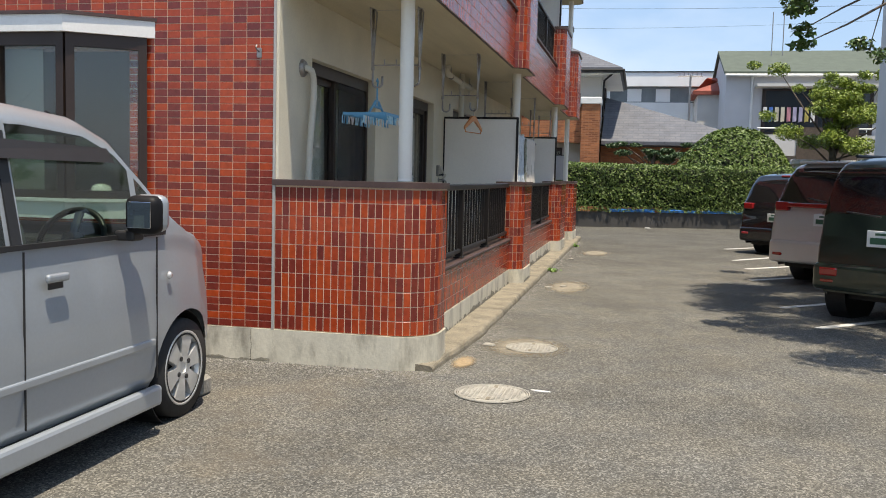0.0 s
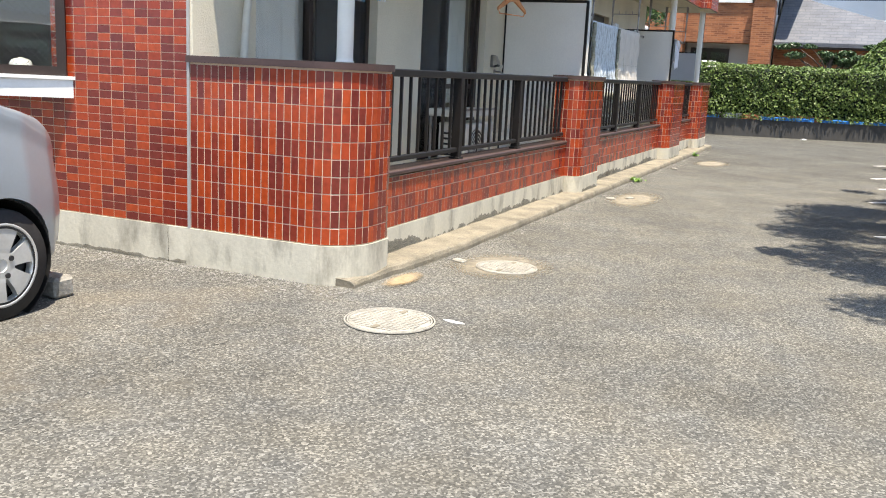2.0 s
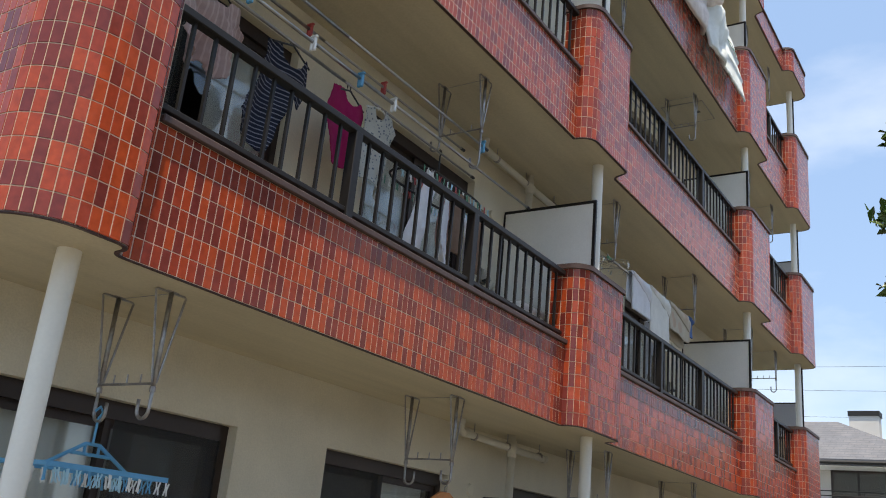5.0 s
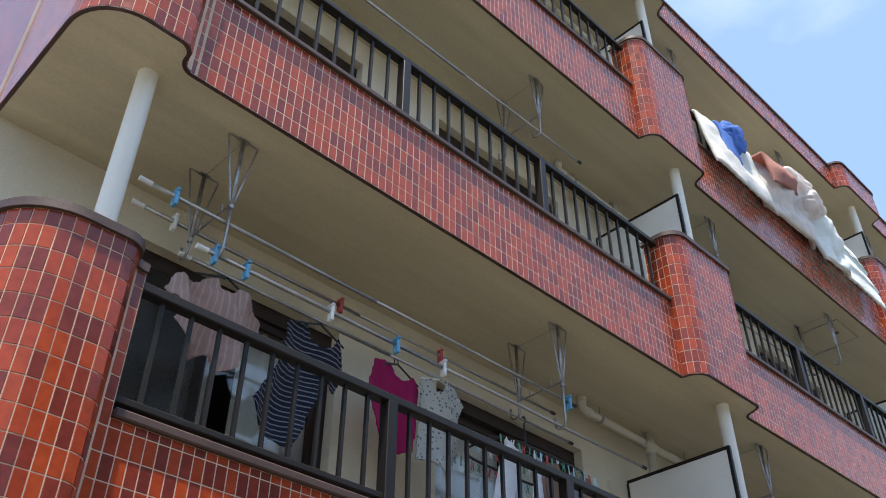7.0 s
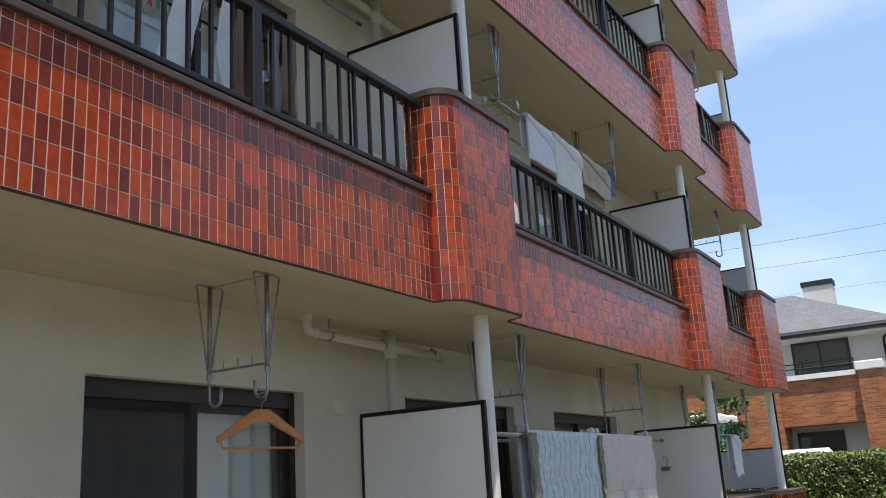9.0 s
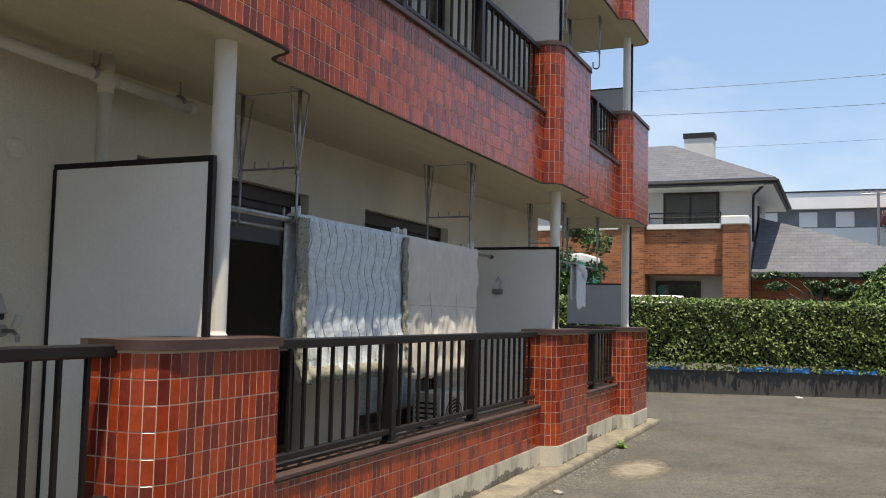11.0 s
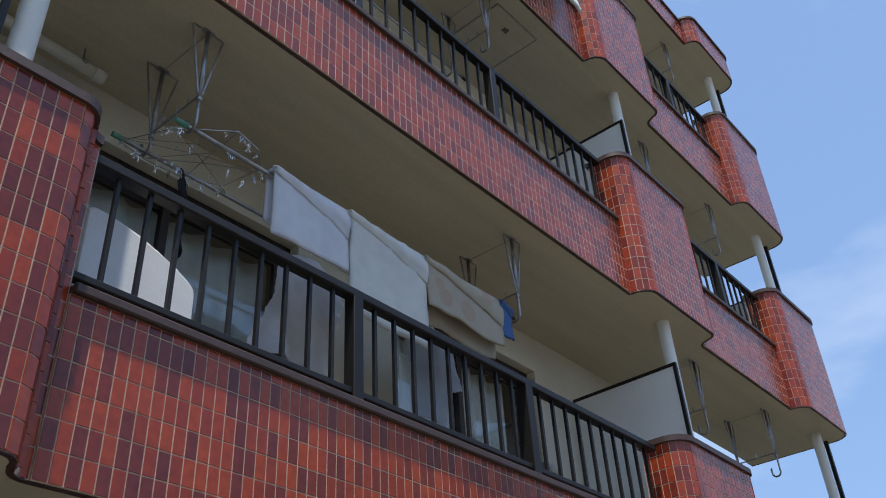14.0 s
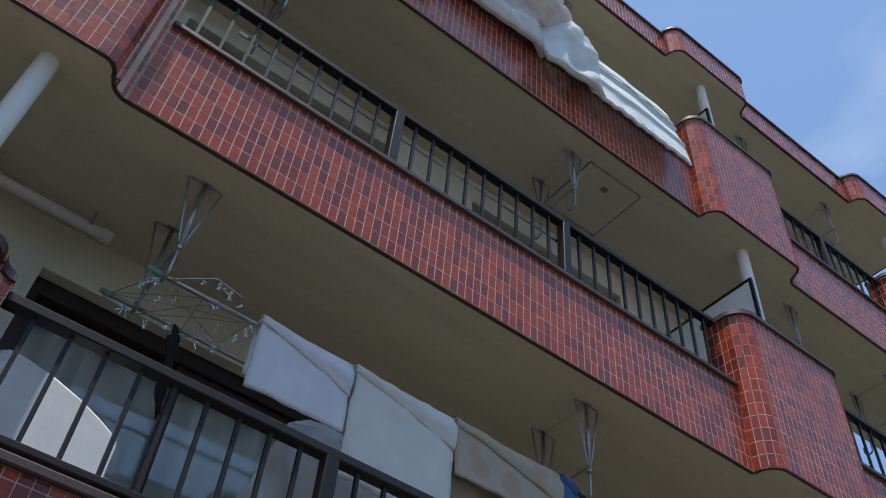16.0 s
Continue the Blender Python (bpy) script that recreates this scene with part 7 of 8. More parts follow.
for i, j in ((0, 4), (1, 5), (2, 6), (3, 7), (0, 3), (7, 4)):
    part("wire", tubed([(*ring_[i], 0.0), ((ring_[i][0] + ring_[j][0]) / 2, (ring_[i][1] + ring_[j][1]) / 2, 0.012), (*ring_[j], 0.0)], 0.0022, 5), M["chrome"], net)
rn = random.Random(77)
for i in range(52):
    pb = bmesh.new()
    for s in (-1, 1):
        tube(pb, [(0, 0, 0.014), (s * 0.008, 0, 0), (s * 0.002, 0, -0.020), (s * 0.008, 0, -0.036)], 0.0020, 5)
    k, f = i % 8, rn.random()
    p, q = Vector(ring_[k]), Vector(ring_[(k + 1) % 8] if i % 3 else ring_[(k + 3) % 8])
    at_ = p.lerp(q, f)
    part("clip", pb, bright_steel, net, at=pose(at_.x, at_.y, -0.016, rn.uniform(-25, 25), rn.uniform(-25, 25), rn.uniform(0, 180)))
# third storey, short bay: bits on the end balcony; fourth storey: bedding airing over the railing
lin_w, lin_b, lin_p, lin_g = cloth_mat("white_bed_linen", (0.86, 0.86, 0.84)), cloth_mat("blue_bed_linen", (0.11, 0.26, 0.70)), cloth_mat("dusty_pink_bed_linen", (0.50, 0.24, 0.20)), cloth_mat("pale_green_bed_linen", (0.30, 0.46, 0.38))


def airing(x0, x1, drop, back, material, label, seed, puff=0.04, y=-0.15, ztop=9.365, slope=0.0, lean=0.045, pleats=0, scallop=0.0, thickness=0.03, bands=()):
    """Bedding folded over the railing of the top storey; it leans out over the sill."""
    t = thing("airing_bedding", label, "bedding", pose(x0, 0, 0), group="bedding over the railing")
    W = x1 - x0
    prof = [(y, ztop - drop + drop * k / 40) for k in range(41)] + [(y + 0.02, ztop + 0.02), (-0.09, ztop + 0.03), (-0.05, ztop + 0.02)] + [(-0.03, ztop - back * k / 8) for k in range(9)]
    n = max(10, int(W / 0.02))
    rows = []
    for k, (yy, zz) in enumerate(prof):
        d = max(0.0, (ztop - zz) / drop)
        row = []
        for i in range(n + 1):
            u = i / n
            side = min(1.0, 6 * u * W, 6 * (1 - u) * W)
            p = puff * side * (0.75 + 0.9 * noise.noise(Vector((u * W * 2.6, zz * 2.4, seed))) + 0.30 * noise.noise(Vector((u * W * 6.0, zz * 5, seed + 3))) + 0.08 * noise.noise(Vector((u * W * 17, zz * 15, seed + 5))))
            if k < 41:
                p *= (0.35 + math.sin(math.pi * min(1.0, d * 0.9 + 0.1)) ** 0.7)
                p += lean * d ** 1.2
                if pleats:
                    p += 0.030 * (d * pleats - math.floor(d * pleats)) * (d < 0.75)
            edge = (0.03 * noise.noise(Vector((u * W * 4, 1, seed))) + scallop * abs(math.sin(u * W * 24))) if k < 3 else 0
            row.append((W * u + 0.025 * noise.noise(Vector((u * 3, zz * 4, seed))), yy - (max(0.0, p) if k < 44 else 0.0), zz + edge + slope * u * d))
        rows.append(row)
    bm = bmesh.new()
    loft(bm, rows, closed=False)
    thick(part("cloth", bm, material, t, smooth=True), thickness)
    for d in bands:
        row = rows[round(40 * (1 - d))]
        part("band", tubed([(a, b - 0.012, c) for a, b, c in row], 0.010, 6), lin_g, t, "grey green woven band")
    hem = bmesh.new()
    tube(hem, [(a, b, c) for a, b, c in rows[0]], 0.012, 6)
    part("hem", hem, material, t, smooth=True)
    return t


duvet = cloth_mat("pinkish_white_duvet", (0.86, 0.81, 0.79))
aqua = cloth_mat("aqua_white_bed_linen", (0.88, 0.92, 0.90))
airing(6.40, 7.66, 0.86, 0.5, lin_w, "white frilled bed sheet airing over the railing", 3, 0.05, slope=-0.05, scallop=0.02, lean=0.13)
airing(7.60, 8.72, 0.74, 0.5, duvet, "pinkish white padded duvet airing over the railing", 5, 0.15, slope=-0.03, thickness=0.05)
airing(7.58, 8.20, 0.46, 0.4, lin_p, "dusty pink cloth folded over the duvet on the railing", 6, 0.07, y=-0.33, slope=0.12)
airing(8.66, 9.30, 0.99, 0.4, aqua, "pale aqua padded comforter airing over the railing", 8, 0.13, thickness=0.05, lean=0.17)
airing(9.16, 10.36, 1.00, 0.4, aqua, "pale aqua pleated sheet with a scalloped hem over the railing", 11, 0.02, pleats=3, scallop=0.03, lean=0.17, bands=(0.20, 0.31))


def bundle(x, y, z, rx, ry, rz, material, label, seed, rough=1.0):
    bm = bmesh.new()
    bmesh.ops.create_icosphere(bm, subdivisions=5, radius=1.0)
    for v in bm.verts:
        f = 1 + rough * 0.24 * noise.noise(v.co * 1.5 + Vector((seed, 0, 0))) + rough * 0.07 * noise.noise(v.co * 3.6 + Vector((0, seed, 0))) + 0.012 * noise.noise(v.co * 11)
        f += rough * 0.06 * math.sin(9 * v.co.x + 5 * v.co.z + seed + 2 * noise.noise(v.co * 2.0)) * (0.4 + abs(v.co.y))
        f -= 0.22 * max(0.0, 1 - abs(v.co.z - 0.25 * v.co.x + 0.1) * 7) * (v.co.y < 0.2)
        v.co = Vector((v.co.x * rx * f, v.co.y * ry * f, v.co.z * rz * f))
    solid("rolled_comforter", bm, material, label, "bedding", smooth=True, m=pose(x, y, z))


bundle(7.04, -0.22, 9.31, 0.24, 0.13, 0.20, lin_b, "billowing blue bed sheet bundled on the railing", 2, 1.3)
airing(6.74, 7.06, 0.46, 0.3, lin_b, "blue bed sheet folded over the railing", 14, 0.04, y=-0.22, slope=-0.04)
bundle(8.42, -0.24, 9.36, 0.46, 0.21, 0.20, duvet, "rolled pinkish white duvet lying on the railing", 5)
bundle(8.62, -0.33, 9.16, 0.26, 0.16, 0.17, duvet, "rolled end of a pinkish white duvet on the railing", 9)

# ---------------------------------------------------------------- balcony equipment
M["ac"] = mat("ivory_steel_casing", (0.62, 0.61, 0.56), 0.45, var=0.05, scale=3, stain=0.2, stain_color=(0.35, 0.31, 0.25))


def ac_unit(x, y, z, tall=1.0):
    """An outdoor unit whose fan looks to -y; the louvres are on its near side."""
    t = thing("air_conditioner", "ivory outdoor air conditioner unit with a round fan grille", "air conditioner", pose(x, y, z))
    t.scale = (1, 1, tall)
    part("casing", boxed(0, 0.78, 0, 0.28, 0.05, 0.56, 0.012, 2), M["ac"], t)
    part("fan_recess", lathe(bmesh.new(), [(0.001, 0.0), (0.2, 0.0), (0.2, 0.004), (0.001, 0.004)], 28, "y"), M["black"], t, at=pose(0.30, -0.006, 0.31))
    for k in range(6):
        rr = 0.035 + 0.032 * k
        g = bmesh.new()
        tube(g, [(rr * math.cos(a), 0, rr * math.sin(a)) for a in (2 * math.pi * i / 24 for i in range(25))], 0.004, 5, False)
        part("grille_ring", g, M["ac"], t, at=pose(0.30, -0.014, 0.31))
    for k in range(9):
        part("louvre", boxed(-0.004, 0.002, 0.03, 0.25, 0.10 + 0.045 * k, 0.118 + 0.045 * k), M["black"], t)
    for xx in (0.12, 0.66):
        part("foot", boxed(xx - 0.04, xx + 0.04, 0.0, 0.3, 0.0, 0.05), M["plastic"], t)
    return t


ac_unit(3.50, 0.42, 0.20, 1.14)
rk = thing("balcony_rack", "pale grey metal rack standing over an air conditioner", "rack", pose(3.32, 0.38, 0.20))
part("tray", boxed(0, 0.86, 0, 0.36, 0.705, 0.775, 0.006), M["ac"], rk, "shallow pale grey tray")
part("lip", boxed(-0.006, 0.866, -0.008, 0.0, 0.765, 0.785), M["steel"], rk)
for xx in (0.01, 0.83):
    for yy in (0.02, 0.32):
        part("leg", boxed(xx, xx + 0.02, yy, yy + 0.02, 0.0, 0.705), M["steel"], rk)
ac_unit(9.75, 0.52, 0.20)
ac_unit(4.15, 0.50, 2.91)
# conduit of the air conditioner
cd = thing("pipe_cover", "white plastic pipe cover bending down the stucco wall", "pipe", pose(0.50, Y_BACK, 0))
part("pipe", tubed([(-0.045, 0.0, 2.205), (-0.04, -0.045, 2.205), (-0.005, -0.06, 2.19), (0.03, -0.06, 2.155), (0.052, -0.06, 2.09), (0.048, -0.06, 1.97), (0.022, -0.06, 1.83), (-0.006, -0.06, 1.70), (-0.02, -0.06, 1.62), (-0.037, -0.06, 1.47), (-0.047, -0.06, 1.35), (-0.05, -0.06, 0.3)], 0.026, 12), M["pipe"], cd, smooth=True)
part("escutcheon", lathe(bmesh.new(), [(0.001, -0.03), (0.055, -0.028), (0.068, -0.01), (0.068, 0.0)], 24, "y"), M["steel"], cd, "round grey wall plate", at=pose(-0.045, 0, 2.205))
socket_grey, socket_beige = mat("grey_socket_plastic", (0.20, 0.19, 0.17), 0.5), mat("beige_socket_hood", (0.42, 0.39, 0.33), 0.45)
for lv in range(4):
    dz = 0.0 if lv == 0 else 2.72 + STEP * (lv - 1)
    for dx in (0.0, 5.47):
        t = thing("outdoor_socket", "grey weatherproof socket box on the stucco wall", "socket", pose(5.25 + dx - (0.0 if dx == 0 else 0.15), Y_BACK, 1.47 + dz), group="socket boxes")
        part("box", boxed(-0.05, 0.05, -0.035, 0.0, -0.07, 0.07, 0.008, 2), socket_grey, t)
        hood = bmesh.new()
        loft(hood, [[(x, -0.034, 0.062), (x, -0.05, 0.06), (x, -0.095, -0.03), (x, -0.034, -0.05)] for x in (-0.044, 0.044)])
        part("hood", hood, socket_beige, t)
        part("cover", boxed(-0.038, 0.038, -0.088, -0.034, -0.062, -0.032, 0.006), M["plastic"], t, "dark socket under the hood")
        f = thing("garden_tap", "small chrome tap on the stucco wall", "tap", pose(5.35 + dx - (0.0 if dx == 0 else 0.15), Y_BACK, 1.355 + dz), group="taps")
        part("spout", tubed([(0, 0, 0), (0, -0.07, 0.0), (0, -0.10, -0.02), (0, -0.105, -0.05)], 0.011, 8), M["chrome"], f, smooth=True)
        part("handle", tubed([(0, -0.06, 0.008), (0.02, -0.075, 0.05), (0.025, -0.08, 0.075)], [0.010, 0.020, 0.018], 8), M["pipe"], f, "cream plastic handle", True)
        part("flange", lathe(bmesh.new(), [(0.001, -0.008), (0.028, -0.008), (0.03, 0.0)], 16, "y"), M["chrome"], f)
        v = thing("wall_vent", "round white vent cap on the stucco wall", "vent", pose(5.36 + dx - (0.0 if dx == 0 else 0.15), Y_BACK, 2.23 + (dz if lv == 0 else dz - 0.09)), group="wall vents")
        part("cap", lathe(bmesh.new(), [(0.001, -0.02), (0.045, -0.018), (0.055, 0.0)], 20, "y"), M["stucco"], v)
ht = thing("ceiling_hatch", "square escape hatch with a small vent in the balcony ceiling", "hatch", pose(9.755, 0.335, 8.025))
fr = bmesh.new()
for a in range(4):
    c, s = (1, 0) if a % 2 else (0, 1)
    o = 0.295 if a < 2 else -0.295
    box(fr, (o if c else 0) - (0.004 if c else 0.295), (o if c else 0) + (0.004 if c else 0.295), (0 if c else o) - (0.295 if c else 0.004), (0 if c else o) + (0.295 if c else 0.004), -0.005, 0.004)
part("frame", fr, M["steel"], ht)
part("lid", boxed(-0.285, 0.285, -0.285, 0.285, -0.005, 0.004), M["soffit"], ht)
for k in range(4):
    part("vent_slot", boxed(-0.03 + 0.016 * k, -0.022 + 0.016 * k, -0.175, -0.125, -0.008, -0.004), M["black"], ht)
towel(12.62, 13.02, 0.12, 2.092, 0.5, 0.4, white_cotton, "white towel hanging on the end balcony", 9)
pole(12.0, 13.65, 0.12, 2.10, label="short laundry pole on the end balcony")
dk = thing("wall_brush", "small pale grey brush hanging on the partition", "brush", pose(11.12, 0.50, 1.72))
part("bristles", boxed(-0.03, 0.0, -0.06, 0.06, -0.02, 0.03, 0.012, 2), M["steel"], dk)
part("grip", tubed([(-0.012, -0.02, 0.03), (-0.012, -0.035, 0.10), (-0.012, 0.0, 0.16), (-0.012, 0.02, 0.10)], 0.010, 6), M["board_grey"], dk)
white_plastic = mat("white_plastic", (0.86, 0.86, 0.84), 0.4, var=0.04)


def washing_machine(x, y, z, h, label):
    t = thing("washing_machine", label, "washing machine", pose(x, y, z))
    part("cabinet", boxed(0, 0.54, 0, 0.50, 0.02, h - 0.06, 0.03, 3), white_plastic, t)
    part("top_panel", boxed(0.002, 0.538, 0.002, 0.498, h - 0.09, h, 0.03, 3), white_plastic, t)
    part("lid", boxed(0.04, 0.50, 0.03, 0.36, h + 0.001, h + 0.016, 0.006), M["ac"], t)
    part("controls", boxed(0.03, 0.51, 0.38, 0.49, h + 0.001, h + 0.05, 0.012), M["ac"], t)
    part("grip_hole", boxed(0.02, 0.06, -0.006, 0.004, h - 0.24, h - 0.22), M["black"], t, "dark grip hole")
    for fx in (0.05, 0.49):
        for fy in (0.05, 0.45):
            part("foot", boxed(fx - 0.03, fx + 0.03, fy - 0.03, fy + 0.03, 0, 0.021), M["plastic"], t)
    return t


washing_machine(4.95, 0.22, 2.936, 0.90, "white washing machine on the balcony floor beside the partition")
wm = thing("washing_machine", "white domed washing machine standing close behind the tiled parapet", "washing machine", pose(6.18, 0.024, 2.936))
dome = [(0.0, 0.02), (0.54, 0.02), (0.54, 0.84), (0.532, 0.872), (0.51, 0.895), (0.44, 0.935), (0.34, 0.98), (0.22, 1.02), (0.10, 1.045), (0.03, 1.05), (0.0, 1.03)]
shell = bmesh.new()
loft(shell, [[(0.27 + (px - 0.27) * k, y, 0.53 + (pz - 0.53) * k) for px, pz in dome] for y, k in ((0.0, 0.965), (0.006, 0.985), (0.018, 1.0), (0.482, 1.0), (0.5, 0.97))])
part("cabinet", shell, white_plastic, wm)
part("grip_hole", boxed(-0.003, 0.004, 0.27, 0.32, 0.80, 0.83), M["black"], wm, "dark grip hole")
for fx in (0.05, 0.49):
    for fy in (0.05, 0.45):
        part("foot", boxed(fx - 0.03, fx + 0.03, fy - 0.03, fy + 0.03, 0, 0.021), M["plastic"], wm)

# ---------------------------------------------------------------- beyond the hedge
M["render_grey"] = mat("grey_house_render", (0.56, 0.56, 0.57), 0.85, var=0.06, scale=1.0, bump=0.2)
M["roof_green"] = mat("green_grey_shingles", (0.085, 0.105, 0.080), 0.8, var=0.12, scale=2, bump=0.3, bump_scale=14)
M["panel_dark"] = mat("dark_window_glass_far", (0.02, 0.025, 0.03), 0.08, var=0.0)
gh = thing("grey_house", "grey rendered house with a green shingle roof and a balcony", "house", pose(45, -6.1, 0))
part("wall", boxed(0.6, 10, -16, -0.05, 0, 7.3), M["render_grey"], gh)
gg = bmesh.new()
prof_ = [(0.6, 0.0), (10.0, 0.0), (10.0, 7.3), (5.3, 9.0), (0.6, 7.3)]
lo_ = [gg.verts.new((x, -0.05, z)) for x, z in prof_]
hi_ = [gg.verts.new((x, 0.0, z)) for x, z in prof_]
gg.faces.new(lo_)
gg.faces.new(hi_[::-1])
for i in range(5):
    gg.faces.new((lo_[i], lo_[(i + 1) % 5], hi_[(i + 1) % 5], hi_[i]))
part("gable_wall", gg, M["render_grey"], gh)
rf_ = bmesh.new()
for x0, z0, x1, z1 in ((0.1, 7.25, 5.3, 9.05), (10.5, 7.25, 5.3, 9.05)):
    loft(rf_, [[(x0, 0.15, z0), (x1, 0.15, z1), (x1, 0.15, z1 + 0.14), (x0, 0.15, z0 + 0.14)], [(x0, -16.2, z0), (x1, -16.2, z1), (x1, -16.2, z1 + 0.14), (x0, -16.2, z0 + 0.14)]])
part("roof", rf_, M["roof_green"], gh, "green shingle roof")
part("gutter", tubed([(0.05, 0.1, 7.2), (0.05, -16, 7.2)], 0.07, 8), M["white"], gh)
part("rainpipe", tubed([(0.5, -1.35, 7.15), (0.5, -1.35, 1.0)], 0.06, 8), M["white"], gh)
part("balcony_wall", boxed(-0.6, 0.59, -12, -1.6, 2.9, 4.0), M["render_white"], gh, "pale balcony front")
part("balcony_rail", tubed([(-0.55, -1.6, 4.35), (-0.55, -12, 4.35)], 0.04, 8), M["white"], gh)
for y in (-1.7, -3.4, -5.2, -7):
    part("balcony_post", tubed([(-0.55, y, 4.0), (-0.55, y, 4.35)], 0.03, 6), M["white"], gh)
wf = part("window", boxed(0.5, 0.62, -7.5, -1.9, 4.1, 6.5), M["frame"], gh, "dark balcony window")
part("pane", boxed(0.48, 0.498, -7.3, -4.8, 4.2, 6.4), M["panel_dark"], wf)
part("pane", boxed(0.48, 0.498, -4.6, -2.1, 4.2, 6.4), M["panel_dark"], wf)
part("awning", boxed(-0.5, 0.6, -12, -1.5, 6.55, 6.7), M["render_white"], gh)
part("bamboo_screen", boxed(-0.68, -0.62, -6.6, -3.6, 2.2, 4.4), mat("brown_reed_screen", (0.10, 0.075, 0.055), 0.9, var=0.3, scale=14), gh, "brown reed screen")
far_cols = [lin_w, cloth_mat("far_yellow", (0.60, 0.50, 0.15)), cloth_mat("far_lilac", (0.45, 0.42, 0.58)), cloth_mat("far_pink", (0.55, 0.25, 0.30)), cloth_mat("far_cream", (0.66, 0.62, 0.50)), lin_b]
for i in range(9):
    solid("washing", draped([(0, 0), (0.26, 0), (0.25, -0.85), (0.01, -0.8)], 0.03, 9, i, 0.05), far_cols[(i * 5 + i // 3) % 6], "coloured washing hanging on a far balcony", "washing", smooth=True, m=pose(44.7, -8.2 - 0.30 * i, 5.5, 0, 0, 90))
ap = thing("white_flats", "long low white apartment block with a window band", "building", pose(54, 0, 0))
band_glass = mat("grey_window_band", (0.16, 0.18, 0.19), 0.15, var=0.25, scale=0.9)
white_far = mat("white_facade_paint", (0.84, 0.84, 0.82), 0.7, var=0.06, scale=0.6)
part("wall", boxed(0, 8, -9, 12, 0, 6.45), white_far, ap)
part("parapet", boxed(-0.4, 8, -9, 12, 7.45, 8.32), white_far, ap, "white roof band")
part("roof_edge", boxed(-0.45, 8, -9, 12, 8.324, 8.40), M["panel_dark"], ap)
part("window_band", boxed(0.05, 0.4, -9, 12, 6.454, 7.446), band_glass, ap)
for y in (-7.5, -5.6, -3.4, -1.6, 0.4):
    part("panel", boxed(-0.02, 0.04, y, y + 0.9, 6.5, 7.3), white_far, ap)
rt_ = thing("red_roof_house", "small far house with a red tiled roof", "house", pose(50, -5.9, 0))
part("wall", boxed(0, 4, -1.6, 1.0, 0, 6.6), M["render_white"], rt_)
part("roof", hip(-0.3, 4.3, -1.9, 1.3, 6.8, 1.0, 0), mat("red_roof_tile", (0.28, 0.075, 0.05), 0.8, var=0.2, scale=3), rt_, "red tiled roof")
rb = thing("side_building", "pale grey rendered building at the edge of the yard", "building", pose(17.0, -8.3, 0))
part("wall", boxed(0, 5, -8, 0, 0, 9), M["render_grey"], rb)
part("roof_edge", boxed(-0.1, 5.1, -8.1, 0.1, 9.0, 9.2), M["render_white"], rb)
gate = thing("garden_wall", "pale stone garden wall with a coping behind the bush", "wall", pose(27.5, -7.9, 0))
part("wall", boxed(0, 0.3, -3.5, 0.9, 0, 2.1), M["render_white"], gate)
part("coping", boxed(-0.08, 0.38, -3.6, 1.0, 2.1, 2.28, 0.03), M["render_white"], gate)
# unseen block, added to darken reflections in the panes and limit low sky light
across = thing("facing_building", "unseen dull brown block added to darken the window reflections", "building", pose(-16, -23, 0))
part("wall", boxed(0, 34, -8, 0, 0, 6.0), mat("unseen_block_brown", (0.19, 0.18, 0.16), 0.9, var=0.2, scale=0.6), across)
part("roof_edge", boxed(-0.1, 34.1, -8.1, 0.1, 6.0, 6.2), M["render_grey"], across)
# van roof and a green lorry behind the hedge
wv = thing("white_van", "white van parked behind the hedge", "van", pose(27.5, 2.4, 0))
part("body", loft(bmesh.new(), [[(x, y * (0.9 if z > 1.6 else 1), z) for y, z in ((-1.4, 0.4), (1.4, 0.4), (1.4, 1.7), (1.1, h), (-1.1, h), (-1.4, 1.7))] for x, h in ((0, 1.9), (0.3, 2.12), (1.3, 2.14), (1.6, 1.9))]), M["white"], wv, smooth=False)
lr = thing("green_lorry", "green and white lorry box behind the end balcony", "lorry", pose(28.0, 5.2, 0))
part("box", boxed(0, 2.2, -1.0, 1.2, 0.8, 3.05), mat("green_paint", (0.03, 0.36, 0.25), 0.4, var=0.05), lr, "green box")
part("roof", boxed(-0.02, 2.22, -1.02, 1.22, 3.05, 3.35, 0.08, 2), M["white"], lr, "white roof")
# blue sheets along the foot of the hedge
sheet = mat("blue_tarpaulin", (0.02, 0.20, 0.62), 0.4, var=0.2, scale=5, bump=0.5, bump_scale=12)
for y0, y1, h in ((-2.3, -0.9, 0.08), (-3.6, -2.5, 0.07), (-5.2, -3.8, 0.06), (0.2, 0.9, 0.05)):
    bm = bmesh.new()
    rows = []
    for i in range(24):
        y = y0 + (y1 - y0) * i / 23
        hh = h * (0.7 + 0.6 * noise.noise(Vector((y * 5, 2, 0))))
        rows.append([(-0.05 - 0.03 * noise.noise(Vector((y * 7, 0, 0))), y, 0.462), (-0.06, y, 0.50 + hh * 0.5), (-0.01, y, 0.50 + hh), (0.12, y, 0.48 + hh), (0.12, y, 0.462)])
    loft(bm, rows)
    solid("tarpaulin", bm, sheet, "crumpled blue tarpaulin tucked along the low wall", "tarpaulin", m=HEDGE)
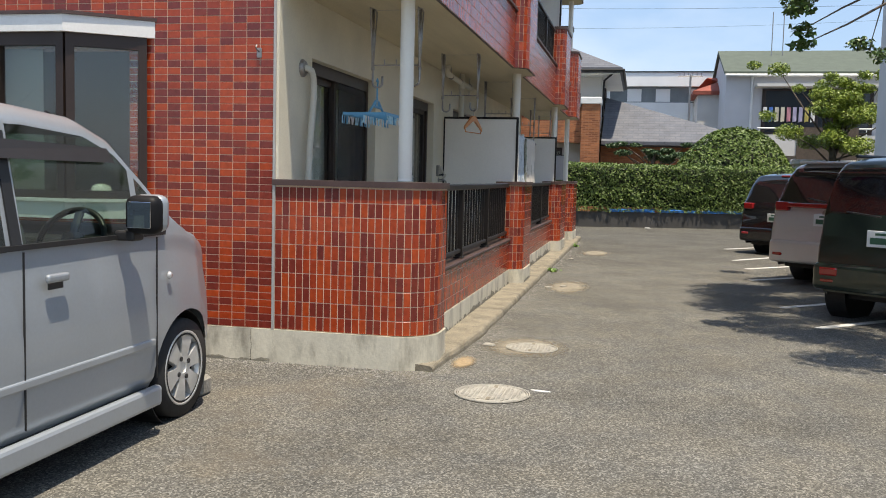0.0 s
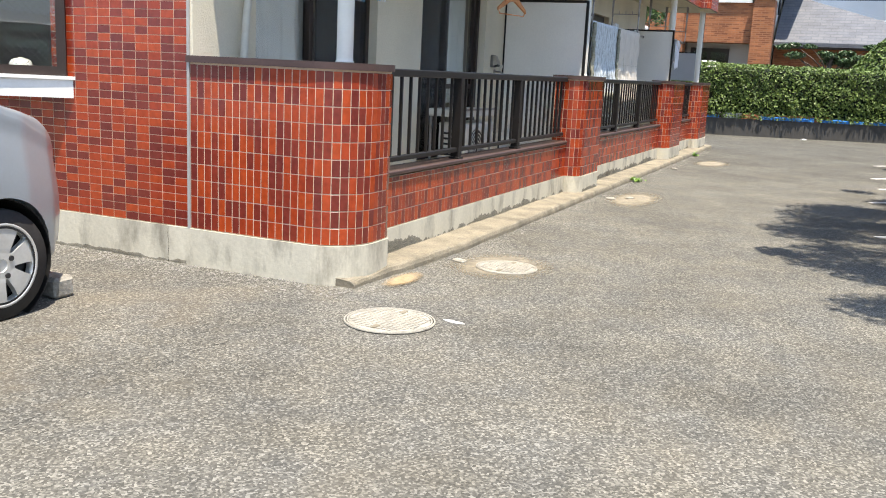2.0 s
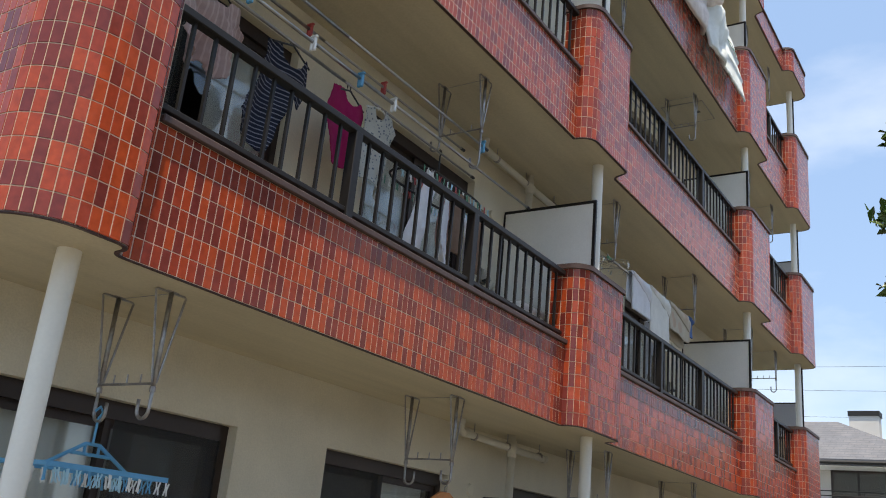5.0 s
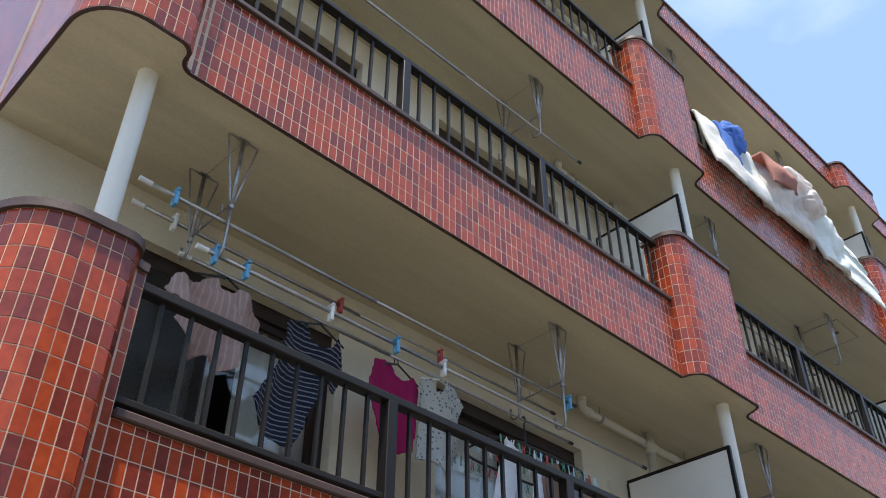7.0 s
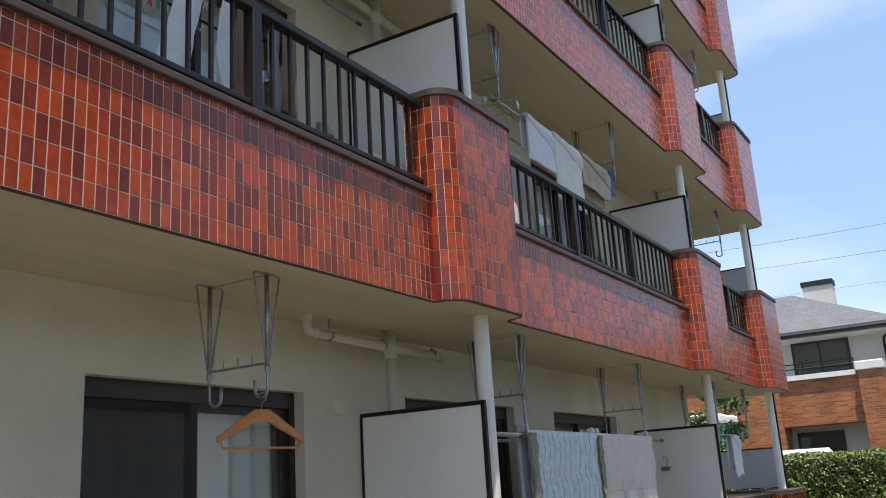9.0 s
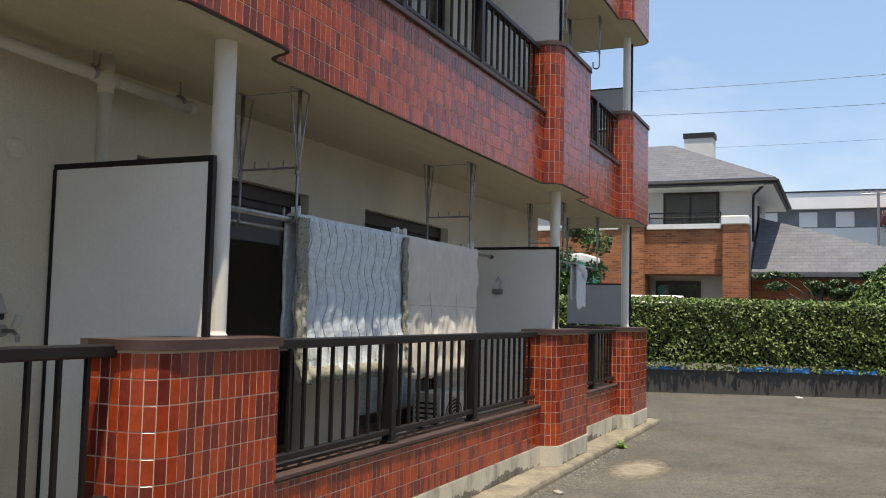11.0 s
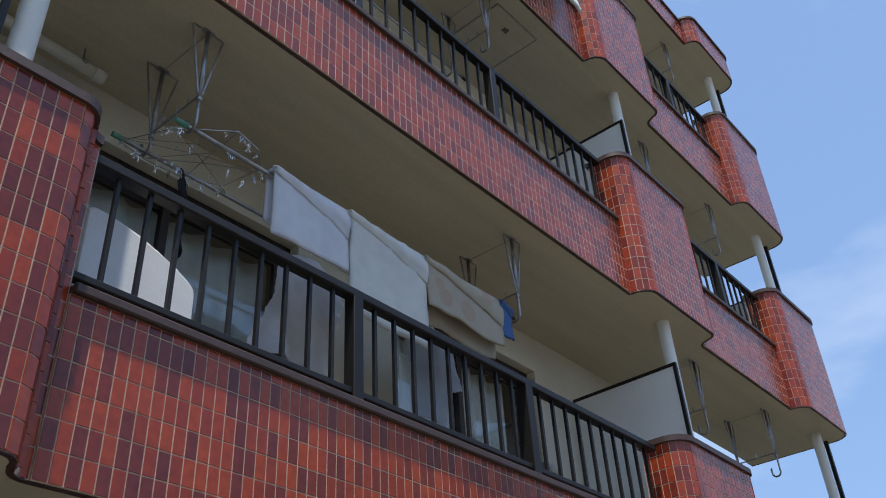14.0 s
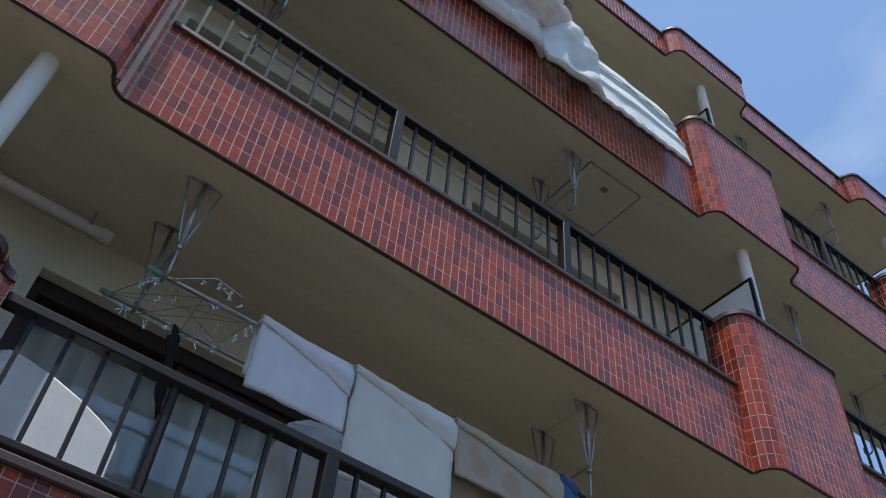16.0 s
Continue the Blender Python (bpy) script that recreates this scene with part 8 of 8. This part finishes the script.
# wires, mast and aerials
cable = mat("black_cable", (0.02, 0.02, 0.022), 0.6)
for (a, b, s) in (((40, 10, 11.2), (38, -30, 11.6), 0.6), ((40, 10, 10.2), (38, -30, 10.3), 0.6), ((60, 16, 12.5), (60, -34, 13.6), 0.8)):
    pts = [(a[0] + (b[0] - a[0]) * u, a[1] + (b[1] - a[1]) * u, a[2] + (b[2] - a[2]) * u - 4 * s * u * (1 - u)) for u in [k / 24 for k in range(25)]]
    solid("overhead_cable", tubed(pts, 0.007, 5), cable, "black overhead cable sagging between poles", "cable")
for y in (16, -34):
    solid("utility_pole", lathe(bmesh.new(), [(0.18, 0), (0.11, 14.2)], 12), M["concrete"], "grey concrete utility pole", "pole", m=pose(60, y, 0))
for y in (10, -30):
    solid("utility_pole", lathe(bmesh.new(), [(0.17, 0), (0.11, 11.9)], 12), M["concrete"], "grey concrete utility pole", "pole", m=pose(39 + (1 if y > 0 else -1), y, 0))
tp = thing("tv_mast", "steel mast with aerials beside the far flats", "mast", pose(48.5, -4.35, 0))
part("mast", tubed([(0, 0, 0), (0, 0, 7.6)], 0.06, 8), M["steel"], tp)
part("aerial", tubed([(0, -0.7, 7.5), (0, 0.7, 7.5)], 0.03, 6), M["steel"], tp)
for k in range(6):
    part("element", tubed([(0, -0.6 + 0.24 * k, 7.5), (0, -0.6 + 0.24 * k, 7.75)], 0.02, 5), M["steel"], tp)
for y, z in ((-9.4, 11.6), (-8.8, 11.2)):
    solid("roof_aerial", tubed([(0, 0, 8.4), (0, 0, z)], 0.03, 6), M["steel"], "thin television mast on the green roof", "aerial", m=pose(49, y, 0))

# ---------------------------------------------------------------- tiles, one by one
def tile_mesh(w, h, d=0.0085, c=0.0012):
    """A glazed tile: x across, z up, its face towards -y."""
    rings = [[(-w, 0, -h), (w, 0, -h), (w, 0, h), (-w, 0, h)],
             [(-w, -(d - c), -h), (w, -(d - c), -h), (w, -(d - c), h), (-w, -(d - c), h)],
             [(-w + c, -d, -h + c), (w - c, -d, -h + c), (w - c, -d, h - c), (-w + c, -d, h - c)]]
    verts = [p for r in rings for p in r]
    faces = [(8, 9, 10, 11)] + [(a * 4 + i, a * 4 + (i + 1) % 4, a * 4 + 4 + (i + 1) % 4, a * 4 + 4 + i) for a in range(2) for i in range(4)]
    return verts, faces


def line_points(path, pitch):
    """Places and headings at even steps along a plan line: x, y, angle, step."""
    seg = [(Vector(a), Vector(b)) for a, b in zip(path, path[1:]) if (Vector(a) - Vector(b)).length > 1e-6]
    lens = [(b - a).length for a, b in seg]
    total = sum(lens)
    n = max(1, round(total / pitch))
    step = total / n
    out = []
    for i in range(n):
        u = (i + 0.5) * step
        for (a, b), l in zip(seg, lens):
            if u <= l or (a, b) == seg[-1]:
                way = (b - a).normalized()
                p = a + way * u
                out.append((p.x, p.y, math.atan2(way.y, way.x), step))
                break
            u -= l
    return out


TILE_DATA = {}


def tile_field(parent, places, gap, limit, first, variant=""):
    """Tiles at places (x, y, z, heading, width, height): the first of them single pieces, the rest joined."""
    single, rest = [], []
    for p in places:
        (single if len(single) < limit and first(p) else rest).append(p)
    inv = parent.matrix_world.inverted()
    for x, y, z, a, w, h in single:
        key = (round(w, 4), round(h, 4), variant)
        if key not in TILE_DATA:
            me = bpy.data.meshes.new("tile")
            me.from_pydata(*[tile_mesh((w - gap) / 2, (h - gap) / 2)[0], [], tile_mesh((w - gap) / 2, (h - gap) / 2)[1]])
            me.materials.append(M["tile_one" + variant])
            TILE_DATA[key] = me
        ob = bpy.data.objects.new("tile", TILE_DATA[key])
        scene.collection.objects.link(ob)
        ob.parent = parent
        ob.matrix_basis = Matrix.LocRotScale((x, y, z), Euler((random.uniform(-0.006, 0.006), 0, a + random.uniform(-0.006, 0.006))), None)
    if rest:
        verts, faces = [], []
        for x, y, z, a, w, h in rest:
            v, f = tile_mesh((w - gap) / 2, (h - gap) / 2)
            c, s = math.cos(a), math.sin(a)
            base = len(verts)
            tip = random.uniform(-0.0004, 0.0004)
            verts += [(x + px * c - (py + tip * px / w) * s, y + px * s + (py + tip * px / w) * c, z + pz) for px, py, pz in v]
            faces += [tuple(i + base for i in q) for q in f]
        me = bpy.data.meshes.new("tiles")
        me.from_pydata(verts, [], faces)
        me.materials.append(M["tile_many" + variant])
        ob = new("tiles", me)
        ob.parent = parent
        ob["kind"] = "stuff"


SINGLE = {("pier", 0, 0): 300, ("parapet", 0): 260, ("pier", 0, 1): 240, ("pier", 1, 0): 300, ("pier", 1, 1): 300, ("parapet", 1): 300,
          ("pier", 0, 2): 200, ("pier", 0, 3): 120, ("pier", 1, 2): 300, ("parapet", 2): 240, ("pier", 2, 1): 240, ("pier", 2, 2): 240, ("pier", 2, 0): 120}
for ob, path, z0, z1, what, lv, k in TILE_JOBS:
    pv = 0.105 if lv == 0 else (0.107 if lv < 4 else 0.10)
    cols = line_points(path, 0.0537)
    places = []
    z = z0
    while z < z1 - 0.02:
        h = min(pv, z1 - z)
        for x, y, a, w in cols:
            # the tile's back sits on the wall behind it
            sunk = 0.0084 if lv < 2 else 0.0099
            places.append((x - math.sin(a) * sunk, y + math.cos(a) * sunk, z + h / 2, a, w, h))
        z += pv
    limit = SINGLE.get((what, lv, k) if what == "pier" else (what, lv), 0)
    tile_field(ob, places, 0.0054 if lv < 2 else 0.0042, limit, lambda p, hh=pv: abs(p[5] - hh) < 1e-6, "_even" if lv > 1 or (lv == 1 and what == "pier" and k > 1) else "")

# flat-laid tiles of the gable
places = []
ny = int((8.9 - 0.89) / 0.105)
z = 0.25
while z < Z_TOP - 0.05:
    for i in range(ny):
        y = 0.892 + (i + 0.5) * 0.105
        zc = z + 0.0265
        if BAY[0] - 0.02 < y < BAY[1] + 0.02 and BAY[2] - 0.10 < zc < BAY[3] + 0.06:
            continue
        places.append((0.0084, y, zc, -math.pi / 2, 0.105, 0.053))
    z += 0.053
tile_field(gable, places, 0.0044, 300, lambda p: p[1] < 1.8 and p[2] > 0.8)
